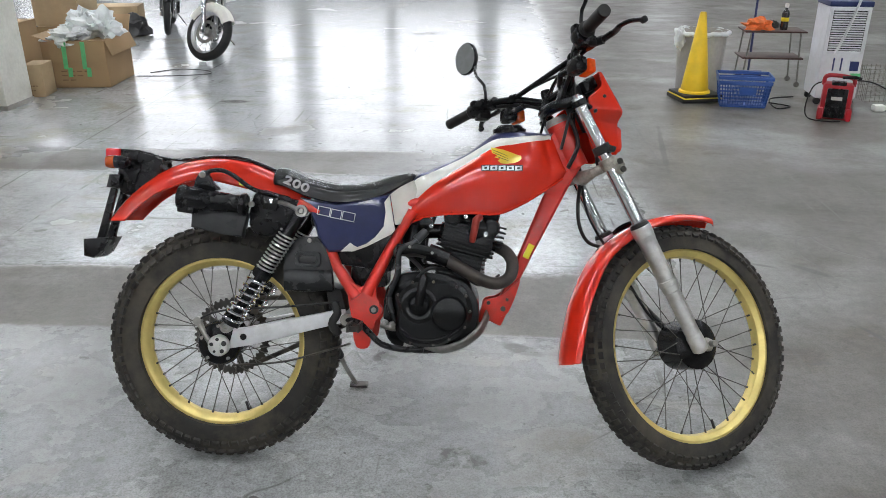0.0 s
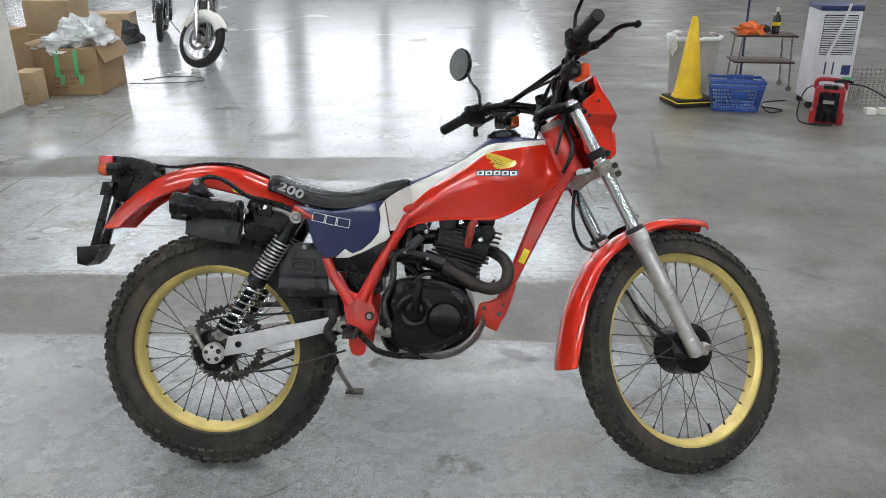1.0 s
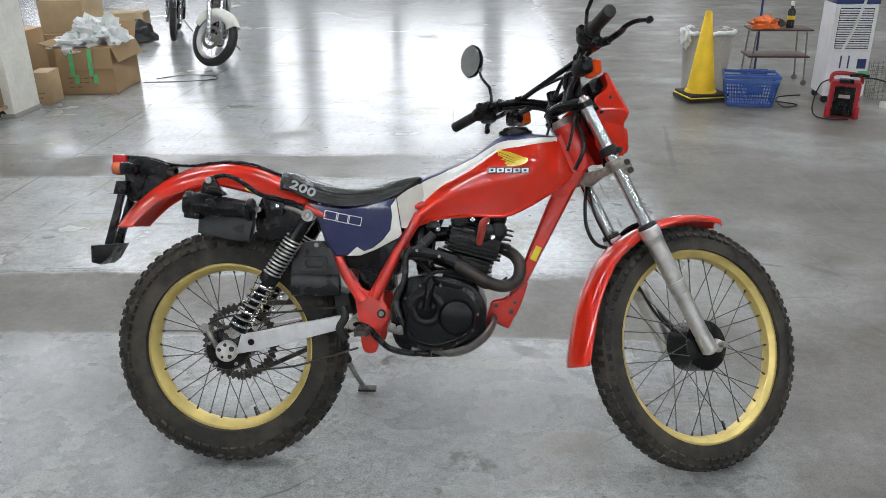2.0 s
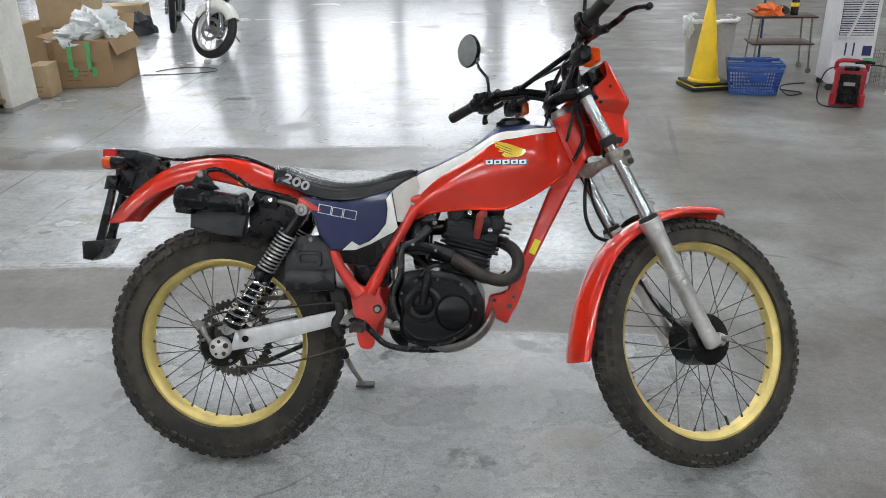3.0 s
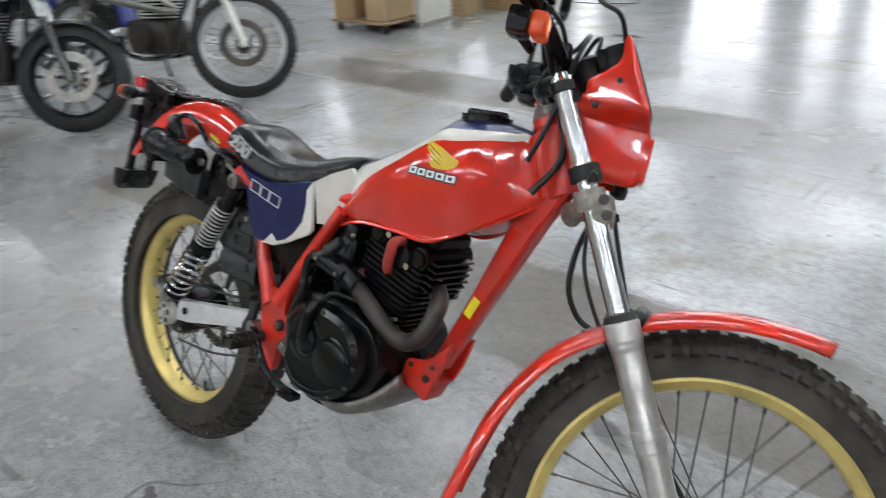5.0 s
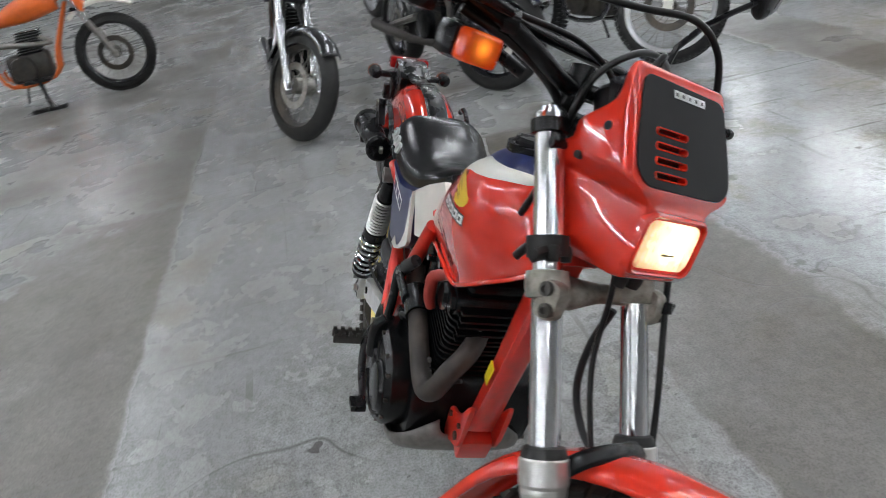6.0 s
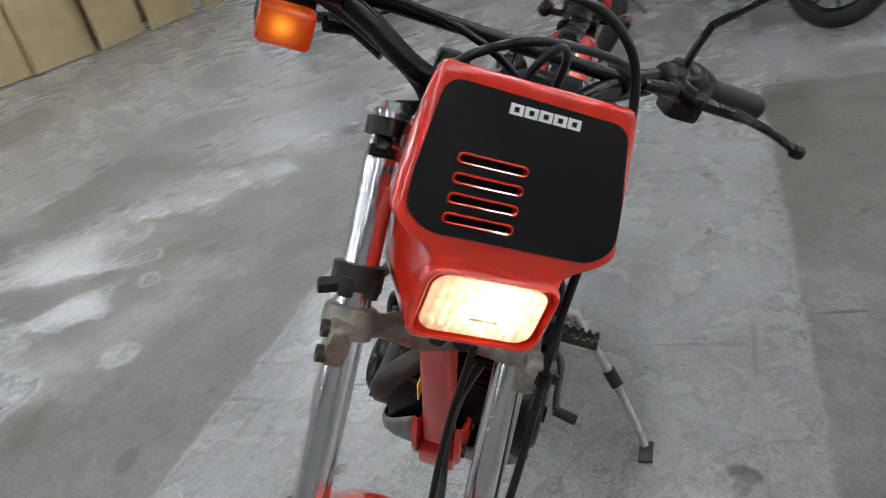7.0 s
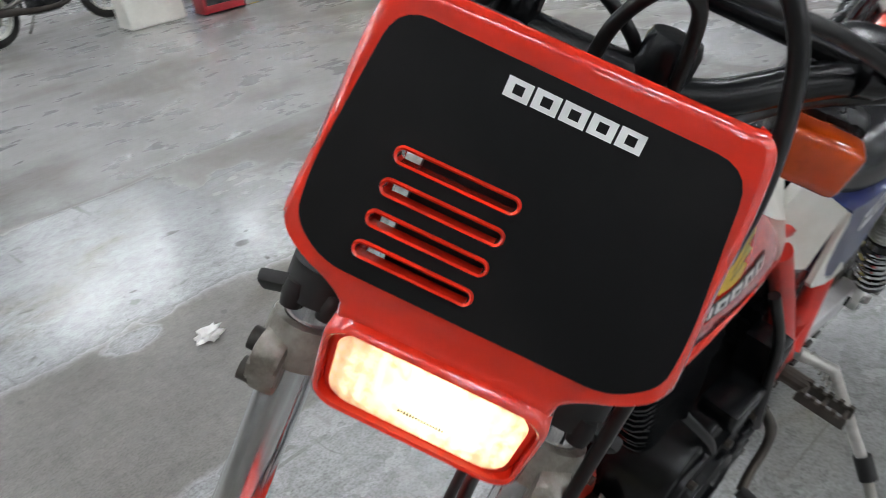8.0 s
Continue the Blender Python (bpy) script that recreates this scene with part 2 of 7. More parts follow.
def lathe(bm, c, prof, seg=40, axis=(0, 1, 0), closed=False, cap=True):
    """prof: (radius, along the axis)."""
    ax_ = Vector(axis).normalized()
    u = ax_.orthogonal().normalized()
    v = ax_.cross(u)
    c = Vector(c)
    rings = [[bm.verts.new(c + ax_ * h + max(r, 1e-4) * (math.cos(2 * math.pi * k / seg) * u + math.sin(2 * math.pi * k / seg) * v)) for k in range(seg)] for r, h in prof]
    if closed:
        rings.append(rings[0])
    ring_faces(bm, rings, True, cap and not closed)
    return bm


def box(bm, c, s, m=None, bevel=0.0, seg=2):
    g = bmesh.ops.create_cube(bm, size=1.0)
    vs = g["verts"]
    for v in vs:
        v.co = Vector((v.co.x * s[0], v.co.y * s[1], v.co.z * s[2]))
    if bevel > 0:
        es = list({e for v in vs for e in v.link_edges})
        r = bmesh.ops.bevel(bm, geom=es, offset=bevel, segments=seg, affect="EDGES", profile=0.6)
        vs = list({v for f in r["faces"] for v in f.verts} | {v for v in vs if v.is_valid})
    for v in vs:
        v.co = (m @ v.co if m is not None else v.co) + Vector(c)
    return bm


def plate(bm, outline, y0, y1, plane="xz", bevel=0.0):
    """A flat plate: the outline in a plane, between two depths across it."""
    def at(a, b, d):
        return {"xz": (a, d, b), "xy": (a, b, d), "yz": (d, a, b)}[plane]
    lo = [bm.verts.new(at(a, b, y0)) for a, b in outline]
    hi = [bm.verts.new(at(a, b, y1)) for a, b in outline]
    fs = [bm.faces.new(lo), bm.faces.new(hi[::-1])]
    n = len(lo)
    fs += [bm.faces.new((lo[k], lo[(k + 1) % n], hi[(k + 1) % n], hi[k])) for k in range(n)]
    if bevel > 0:
        es = list({e for f in fs[:2] for e in f.edges})
        bmesh.ops.bevel(bm, geom=es, offset=bevel, segments=2, affect="EDGES", profile=0.6)
    return bm


def smooth2(outline, n=4, closed=True):
    P = [Vector((a, b, 0)) for a, b in outline]
    out = []
    m = len(P)
    for i in range(m):
        a, b, c, d = P[i - 1], P[i], P[(i + 1) % m], P[(i + 2) % m]
        for k in range(n):
            t = k / n
            q = 0.5 * (2 * b + (c - a) * t + (2 * a - 5 * b + 4 * c - d) * t * t + (3 * b - a - 3 * c + d) * t ** 3)
            out.append((q.x, q.y))
    return out


def rounded(w, h, r, n=5):
    out = []
    for cx, cy, a0 in ((w / 2 - r, h / 2 - r, 0), (-w / 2 + r, h / 2 - r, 90), (-w / 2 + r, -h / 2 + r, 180), (w / 2 - r, -h / 2 + r, 270)):
        out += [(cx + r * math.cos(radians(a0 + 90 * k / n)), cy + r * math.sin(radians(a0 + 90 * k / n))) for k in range(n + 1)]
    return out


def loft(bm, sections, n=4):
    """Closed rings of the same number of points, glided along the row of them. Returns (segment, face)."""
    cols = list(zip(*sections))
    fine = list(zip(*[spline(c, n) for c in cols]))
    rings = [[bm.verts.new(p) for p in r] for r in fine]
    return ring_faces(bm, rings, True, True)


def sheet(bm, rows, n=4, m=3):
    """An open skin through rows of points."""
    rows = [spline(r, m) for r in rows]
    cols = [spline(c, n) for c in zip(*rows)]
    rings = [[bm.verts.new(p) for p in r] for r in zip(*cols)]
    ring_faces(bm, rings, False, False)
    return bm


def solid(ob, t, offset=-1):
    md = ob.modifiers.new("thickness", "SOLIDIFY")
    md.thickness, md.offset = t, offset
    return ob


def cyl(bm, a, b, r0, r1=None, seg=14):
    return tube(bm, [a, b], [r0, r1 if r1 is not None else r0], seg)


def nb():
    return bmesh.new()

# ---- floor, walls, ceiling ----
def floor_material():
    m = bpy.data.materials.new("worn_sealed_concrete")
    m.use_nodes = True
    nt = m.node_tree
    N, Lk = nt.nodes, nt.links
    b = N["Principled BSDF"]
    tc = N.new("ShaderNodeTexCoord")

    def noise_(scale, detail=6, rough=0.6, stretch=(1, 1, 1), dist=0.0, off=(0, 0, 0)):
        mp = N.new("ShaderNodeMapping")
        mp.inputs["Scale"].default_value, mp.inputs["Location"].default_value = stretch, off
        Lk.new(tc.outputs["Object"], mp.inputs[0])
        n = N.new("ShaderNodeTexNoise")
        n.inputs["Scale"].default_value, n.inputs["Detail"].default_value = scale, detail
        n.inputs["Roughness"].default_value, n.inputs["Distortion"].default_value = rough, dist
        Lk.new(mp.outputs[0], n.inputs["Vector"])
        return n.outputs["Fac"]

    def rng(src, a, b_, c=0.0, d=1.0, smooth=False):
        r = N.new("ShaderNodeMapRange")
        r.interpolation_type = "SMOOTHSTEP" if smooth else "LINEAR"
        for key, val in zip(("From Min", "From Max", "To Min", "To Max"), (a, b_, c, d)):
            r.inputs[key].default_value = val
        Lk.new(src, r.inputs["Value"])
        return r.outputs[0]

    def math_(op, a, b_=None):
        q = N.new("ShaderNodeMath")
        q.operation = op
        for k, s in enumerate((a, b_)):
            if s is None:
                continue
            if isinstance(s, (int, float)):
                q.inputs[k].default_value = s
            else:
                Lk.new(s, q.inputs[k])
        return q.outputs[0]

    def mix(f, a, b_, mode="MIX"):
        q = N.new("ShaderNodeMix")
        q.data_type, q.blend_type = "RGBA", mode
        if isinstance(f, (int, float)):
            q.inputs[0].default_value = f
        else:
            Lk.new(f, q.inputs[0])
        for k, s in ((6, a), (7, b_)):
            if isinstance(s, tuple):
                q.inputs[k].default_value = (*s, 1)
            else:
                Lk.new(s, q.inputs[k])
        return q.outputs[2]

    # sealed strips run along the hall; between them the seal is worn down to brown-grey concrete
    sep = N.new("ShaderNodeSeparateXYZ")
    Lk.new(tc.outputs["Object"], sep.inputs[0])
    wob_ = math_("SUBTRACT", noise_(1.7, 10, 0.66), 0.5)
    fine_ = math_("SUBTRACT", noise_(14, 8, 0.7, (1, 1, 1), 0, (8, 1, 0)), 0.5)
    yy = math_("ADD", sep.outputs["Y"], math_("MULTIPLY", wob_, 0.35))
    xx = math_("ADD", sep.outputs["X"], math_("MULTIPLY", wob_, 0.5))
    ys = math_("ADD", sep.outputs["Y"], math_("ADD", math_("MULTIPLY", wob_, 0.10), math_("MULTIPLY", fine_, 0.05)))

    def strip(src, a_, b__, e=0.03, e2=None):
        e2 = e if e2 is None else e2
        return math_("MULTIPLY", rng(src, a_ - e, a_ + e, 0, 1, True), rng(src, b__ - e2, b__ + e2, 1, 0, True))

    yf = math_("ADD", sep.outputs["Y"], math_("ADD", math_("MULTIPLY", wob_, 0.2), math_("MULTIPLY", fine_, 0.10)))
    patch = math_("ADD", noise_(0.95, 6, 0.5, (0.9, 1, 1), 0.05, (7.3, 2.2, 0)), math_("MULTIPLY", fine_, 0.025))
    ragged = rng(patch, 0.52, 0.66, smooth=True)
    solid_ = rng(patch, 0.36, 0.50, smooth=True)
    far = math_("MAXIMUM", strip(yf, 1.28, 2.70, 0.04), rng(yf, 3.16, 3.24, 0, 1, True))
    far = math_("MAXIMUM", far, math_("MULTIPLY", rng(yf, 1.28, 1.38, 0, 0.8, True), rng(xx, -0.3, 0.7, 0, 1, True)))
    near = math_("MULTIPLY", strip(ys, -0.79, 0.715, 0.015), 0.60)
    south = math_("MULTIPLY", math_("MULTIPLY", rng(ys, -2.86, -2.82, 0, 1, True), rng(yy, -1.6, -1.5, 1, 0, True)), rng(xx, -0.1, 0.15, 0.0, 1, True))
    back = math_("MULTIPLY", rng(ys, -2.9, -2.84, 1, 0, True), 0.5)
    west = rng(xx, -2.16, -2.06, 1, 0, True)
    zone = math_("MAXIMUM", math_("MULTIPLY", far, rng(patch, 0.34, 0.38, 0.35, 1.0, True)), near)
    zone = math_("MAXIMUM", zone, math_("MULTIPLY", west, rng(patch, 0.40, 0.54, 0.1, 0.6, True)))
    zone = math_("MAXIMUM", zone, math_("MULTIPLY", south, rng(patch, 0.36, 0.40, smooth=True)))
    zone = math_("MAXIMUM", zone, math_("MULTIPLY", back, solid_))
    zone = math_("MULTIPLY", zone, rng(xx, 1.35, 1.8, 1, 0.0, True))

    def spot(x, y, rx, ry, turn=0.0, rag=0.5, edge=0.16):
        mp_ = N.new("ShaderNodeMapping")
        mp_.vector_type = "TEXTURE"
        mp_.inputs["Location"].default_value = (x, y, 0)
        mp_.inputs["Rotation"].default_value = (0, 0, radians(turn))
        mp_.inputs["Scale"].default_value = (rx, ry, 1)
        Lk.new(tc.outputs["Object"], mp_.inputs[0])
        ln_ = N.new("ShaderNodeVectorMath")
        ln_.operation = "LENGTH"
        Lk.new(mp_.outputs[0], ln_.inputs[0])
        return rng(math_("ADD", ln_.outputs["Value"], math_("MULTIPLY", blotch, rag)), 1 - edge, 1 + edge, 1, 0, True)

    # patches where the pale seal is left on the worn concrete
    blotch = math_("ADD", math_("MULTIPLY", math_("SUBTRACT", noise_(4.5, 7, 0.6, (1, 1, 1), 0.2, (3, 1, 0)), 0.5), 4.0), fine_)
    for x_, y_, rx_, ry_ in ((-0.88, -2.2, 0.34, 0.30), (-0.35, -1.76, 0.15, 0.12), (0.47, -1.69, 0.11, 0.07), (0.6, -1.58, 0.08, 0.05), (0.72, -1.5, 0.09, 0.06), (-1.65, -1.75, 0.26, 0.3), (-1.3, -1.95, 0.17, 0.25), (-2.3, -1.75, 0.5, 0.5), (-0.54, -1.56, 0.07, 0.06), (-0.06, -1.33, 0.09, 0.06), (0.0, -2.2, 0.3, 0.33), (-0.76, -1.72, 0.05, 0.07)):
        zone = math_("MAXIMUM", zone, math_("MULTIPLY", spot(x_, y_, rx_, ry_, 0.0, 0.8, 0.3), 0.7))
    sealed = math_("MAXIMUM", zone, math_("MULTIPLY", ragged, 0.3))
    grain = noise_(150, 4, 0.6)
    speck = noise_(26, 8, 0.72, (1, 1, 1), 0, (0, 5, 0))
    cloud = noise_(3.2, 8, 0.6, (1, 1, 1), 0.05, (2, 8, 0))
    stain = noise_(1.9, 10, 0.62, (0.9, 1.1, 1), 0.1, (1, 9, 0))
    c = mix(sealed, (0.182, 0.171, 0.153), (0.525, 0.545, 0.562))
    c = mix(math_("MULTIPLY", rng(xx, 1.3, 1.9, 0, 1, True), rng(yy, 2.6, 3.4, 1, 0, True)), c, (0.78, 0.765, 0.74), "MULTIPLY")
    c = mix(rng(cloud, 0.36, 0.66), c, (0.74, 0.73, 0.71), "MULTIPLY")
    c = mix(math_("MULTIPLY", rng(speck, 0.42, 0.68), 0.75), c, (0.60, 0.59, 0.575), "MULTIPLY")
    c = mix(math_("MULTIPLY", rng(noise_(60, 6, 0.7, (1, 1, 1), 0, (3, 7, 0)), 0.50, 0.64), 0.4), c, (0.6, 0.59, 0.57), "MULTIPLY")
    c = mix(math_("MULTIPLY", rng(grain, 0.43, 0.68), 0.75), c, (0.54, 0.535, 0.53), "MULTIPLY")
    c = mix(math_("MULTIPLY", rng(stain, 0.52, 0.70, smooth=True), 0.7), c, (0.66, 0.59, 0.46), "MULTIPLY")
    # long scratches in two directions
    for sc_, off_ in (((0.5, 26, 1), (4, 7, 0)), ((24, 0.6, 1), (9, 2, 0)), ((9, 11, 1), (1, 1, 0))):
        scr = math_("MULTIPLY", rng(noise_(1.0, 3, 0.5, sc_, 0.25, off_), 0.645, 0.67), rng(noise_(3.0, 3, 0.5, (1, 1, 1), 0, off_), 0.48, 0.58))
        c = mix(math_("MULTIPLY", scr, 0.6), c, (0.13, 0.125, 0.115))
    # black scuffs
    scuff = math_("MULTIPLY", rng(noise_(2.2, 5, 0.55, (0.6, 3.0, 1), 0.5, (5, 3, 0)), 0.69, 0.72), rng(noise_(18, 5, 0.7), 0.44, 0.56))
    c = mix(math_("MULTIPLY", scuff, 0.75), c, (0.07, 0.066, 0.06))
    # hairline cracks
    vo = N.new("ShaderNodeTexVoronoi")
    vo.feature = "DISTANCE_TO_EDGE"
    vo.inputs["Scale"].default_value = 0.33
    mp = N.new("ShaderNodeMapping")
    Lk.new(tc.outputs["Object"], mp.inputs[0])
    wob = N.new("ShaderNodeVectorMath")
    wob.operation = "ADD"
    nz = N.new("ShaderNodeTexNoise")
    nz.inputs["Scale"].default_value = 1.3
    Lk.new(tc.outputs["Object"], nz.inputs["Vector"])
    Lk.new(mp.outputs[0], wob.inputs[0])
    Lk.new(nz.outputs["Color"], wob.inputs[1])
    Lk.new(wob.outputs[0], vo.inputs["Vector"])
    crack = math_("MULTIPLY", rng(vo.outputs["Distance"], 0.0, 0.0022, 1.0, 0.0), rng(noise_(0.9, 5, 0.6, (1, 1, 1), 0, (4, 4, 0)), 0.5, 0.6))
    c = mix(math_("MULTIPLY", crack, 0.7), c, (0.1, 0.095, 0.09))
    vo2 = N.new("ShaderNodeTexVoronoi")
    vo2.feature = "DISTANCE_TO_EDGE"
    vo2.inputs["Scale"].default_value = 1.5
    Lk.new(wob.outputs[0], vo2.inputs["Vector"])
    fine_crack = math_("MULTIPLY", rng(vo2.outputs["Distance"], 0.0, 0.007, 1.0, 0.0), rng(noise_(1.6, 5, 0.6, (1, 1, 1), 0, (14, 4, 0)), 0.52, 0.62))
    c = mix(math_("MULTIPLY", fine_crack, 0.5), c, (0.1, 0.095, 0.09))
    # oil spots and black tyre scuffs
    for x_, y_, rx_, ry_, tn_ in ((0.41, -0.95, 0.05, 0.025, 20), (-2.16, -1.37, 0.10, 0.05, 30), (-2.12, -2.21, 0.06, 0.03, 0), (-0.8, -1.44, 0.05, 0.04, 0), (0.37, 0.55, 0.035, 0.02, 60), (-0.21, 0.8, 0.007, 0.06, 3), (-0.22, 0.95, 0.006, 0.05, 5), (2.2, 1.37, 0.10, 0.022, -45), (2.24, 0.74, 0.012, 0.13, 25), (1.98, 1.43, 0.06, 0.012, -20), (0.88, 0.62, 0.07, 0.03, -30), (0.2, -1.77, 0.03, 0.03, 0), (-1.4, 4.7, 0.12, 0.05, 0), (1.95, 3.4, 0.02, 0.6, -8)):
        c = mix(math_("MULTIPLY", spot(x_, y_, rx_, ry_, tn_, 0.45, 0.3), 0.72), c, (0.055, 0.05, 0.045))
    # sawn joints across the hall and one along it
    jx = None
    for src, pos, wd in ((sep.outputs["X"], -2.08, 0.006), (sep.outputs["X"], 1.86, 0.007), (sep.outputs["X"], -6.3, 0.006), (sep.outputs["Y"], 4.62, 0.006), (sep.outputs["Y"], 6.37, 0.006), (sep.outputs["Y"], -3.5, 0.006)):
        dl = math_("ABSOLUTE", math_("ADD", math_("SUBTRACT", src, pos), math_("MULTIPLY", math_("SUBTRACT", noise_(2.5, 6, 0.6), 0.5), 0.05)))
        ln = rng(dl, wd * 0.5, wd * 1.4, 1, 0, True)
        jx = ln if jx is None else math_("MAXIMUM", jx, ln)
    jx = math_("MULTIPLY", jx, rng(noise_(1.1, 5, 0.6, (1, 1, 1), 0, (2, 6, 0)), 0.35, 0.6, 0.25, 1.0))
    c = mix(math_("MULTIPLY", jx, 0.65), c, (0.09, 0.087, 0.08))
    # pale drips and dark specks
    c = mix(math_("MULTIPLY", rng(noise_(11, 2, 0.4, (1, 1, 1), 0, (3, 3, 0)), 0.735, 0.755), 0.7), c, (0.06, 0.055, 0.05))
    c = mix(math_("MULTIPLY", rng(noise_(40, 2, 0.4, (1, 1, 1), 0, (6, 3, 0)), 0.74, 0.77), 0.6), c, (0.07, 0.065, 0.06))
    Lk.new(c, b.inputs["Base Color"])
    ro = math_("ADD", rng(sealed, 0, 1, 0.38, 0.15), rng(cloud, 0.35, 0.7, -0.02, 0.06))
    ro = math_("ADD", ro, math_("MULTIPLY", rng(stain, 0.56, 0.72), 0.10))
    ro = math_("ADD", ro, math_("MULTIPLY", rng(noise_(5.0, 9, 0.68, (0.8, 1.2, 1), 0.4, (12, 3, 0)), 0.42, 0.68), 0.03))
    Lk.new(ro, b.inputs["Roughness"])
    b.inputs["Specular IOR Level"].default_value = 0.6
    h = math_("ADD", math_("MULTIPLY", grain, 0.12), math_("ADD", math_("MULTIPLY", speck, 0.3), math_("MULTIPLY", crack, -1.0)))
    bp = N.new("ShaderNodeBump")
    bp.inputs["Strength"].default_value, bp.inputs["Distance"].default_value = 0.25, 0.004
    Lk.new(h, bp.inputs["Height"])
    Lk.new(bp.outputs[0], b.inputs["Normal"])
    return m


M_FLOOR = floor_material()
M_WALL = mat("hall_wall_paint", (0.32, 0.32, 0.315), 0.6, vary=0.08, scale=1.5, dirt=(0.2, 0.19, 0.17), dirt_amt=0.4, dscale=1.2)
M_CEIL = mat("hall_ceiling", (0.17, 0.17, 0.173), 0.7, vary=0.1, scale=1.0)
M_TUBE = mat("lit_tube", (1, 1, 1), 0.4, vary=0, emit=(0.935, 0.975, 1.02), estr=LAMP_STRENGTH)
M_FIXT = mat("white_enamel", (0.7, 0.7, 0.7), 0.4, vary=0.05)
M_SKYB = mat("bright_daylight", (0.8, 0.8, 0.8), 1.0, vary=0, emit=(0.95, 0.97, 1.03), estr=DOOR_STRENGTH)

X0, X1, Y0, Y1, HH = HALL["x0"], HALL["x1"], HALL["y0"], HALL["y1"], HALL["h"]
bm = nb()
vs = [bm.verts.new(p) for p in ((X0 - 1, Y0 - 1, 0), (X1 + 1, Y0 - 1, 0), (X1 + 1, Y1 + 1, 0), (X0 - 1, Y1 + 1, 0))]
bm.faces.new(vs)
tagged(part("floor", bm, M_FLOOR, None, smooth=False), "worn glossy sealed concrete hall floor with stains", "floor", kind="structure")
bm = nb()
box(bm, ((X0 + X1) / 2, (Y0 + Y1) / 2, HH + 0.1), (X1 - X0 + 2, Y1 - Y0 + 2, 0.2))
tagged(part("ceiling", bm, M_CEIL, None, smooth=False), "plain grey hall ceiling", "ceiling", kind="structure")
for nm, c, s in (("wall_south", ((X0 + X1) / 2, Y0 - 0.1, HH / 2), (X1 - X0 + 0.4, 0.2, HH)),
                 ("wall_west", (X0 - 0.1, (Y0 + Y1) / 2, HH / 2), (0.2, Y1 - Y0, HH)),
                 ("wall_east", (X1 + 0.1, (Y0 + Y1) / 2, HH / 2), (0.2, Y1 - Y0, HH))):
    bm = nb()
    box(bm, c, s)
    tagged(part(nm, bm, M_WALL, None, smooth=False), "painted hall wall", "wall", kind="structure")
# north wall: tall windows with daylight behind, piers between
OPEN = [(-21.6, -18.8), (-15.6, -14.6), (-12.2, -8.2), (-6.9, -5.9), (-5.2, -2.6), (-2.3, 0.5), (1.2, 3.4), (6.2, 7.2)]
ZL, ZT = 2.1, 7.3
bm = nb()
edge = X0
for a, b_ in OPEN + [(X1, X1)]:
    if a > edge:
        box(bm, ((edge + a) / 2, Y1 + 0.1, HH / 2), (a - edge, 0.2, HH))
    if b_ > a:
        box(bm, ((a + b_) / 2, Y1 + 0.1, (HH + ZT) / 2), (b_ - a, 0.2, HH - ZT))
        box(bm, ((a + b_) / 2, Y1 + 0.1, ZL / 2), (b_ - a, 0.2, ZL))
    edge = b_
tagged(part("wall_north", bm, M_WALL, None, smooth=False), "painted hall wall with tall windows", "wall", kind="structure")
bm = nb()
box(bm, ((X0 + X1) / 2, Y1 + 0.9, HH / 2), (X1 - X0, 0.1, HH))
tagged(part("backdrop", bm, M_SKYB, None, smooth=False), "bright daylight outside the openings", "backdrop", kind="structure")

# ceiling lights
first = None
for ix in range(7):
    for iy in range(-3, 4):
        if iy == 0 and ix < 3:  # middle row lamps added only overhead as fill; west ones glare on the floor
            continue
        m_ = pose(-23.0 + 6.2 * ix, 7.0 * iy, HH - 0.042)
        if first is not None:
            copy_thing(first, m_)
            continue
        first = thing("ceiling_light", "white batten ceiling light with lit tubes", "ceiling light", m_, "ceiling lights")
        bm = nb()
        box(bm, (0, 0, 0), (4.0, 0.34, 0.08), bevel=0.01)
        part("housing", bm, M_FIXT, first)
        for sx in (-0.085, 0.085):
            bm = nb()
            box(bm, (0, sx, -0.055), (3.9, 0.12, 0.03), bevel=0.008)
            part("tube", bm, M_TUBE, first)

from mathutils.bvhtree import BVHTree

# ---- the red trials motorcycle, leaning on its side stand ----
LEAN, STEER, RAKE = 19.76, 27.95, 25.35
bike = thing("motorcycle", "red, white and blue trials motorcycle leaning on its side stand", "motorcycle",
             Matrix.Translation((-0.015, -0.0330, 0.0101)) @ pose(0, 0, 0, -LEAN))
PIVOT = Vector((0.98, 0, 0.9))
AXIS = Vector((-math.sin(radians(RAKE)), 0, math.cos(radians(RAKE))))
TURN = Matrix.Translation(PIVOT) @ Matrix.Rotation(radians(STEER), 4, AXIS) @ Matrix.Translation(-PIVOT)


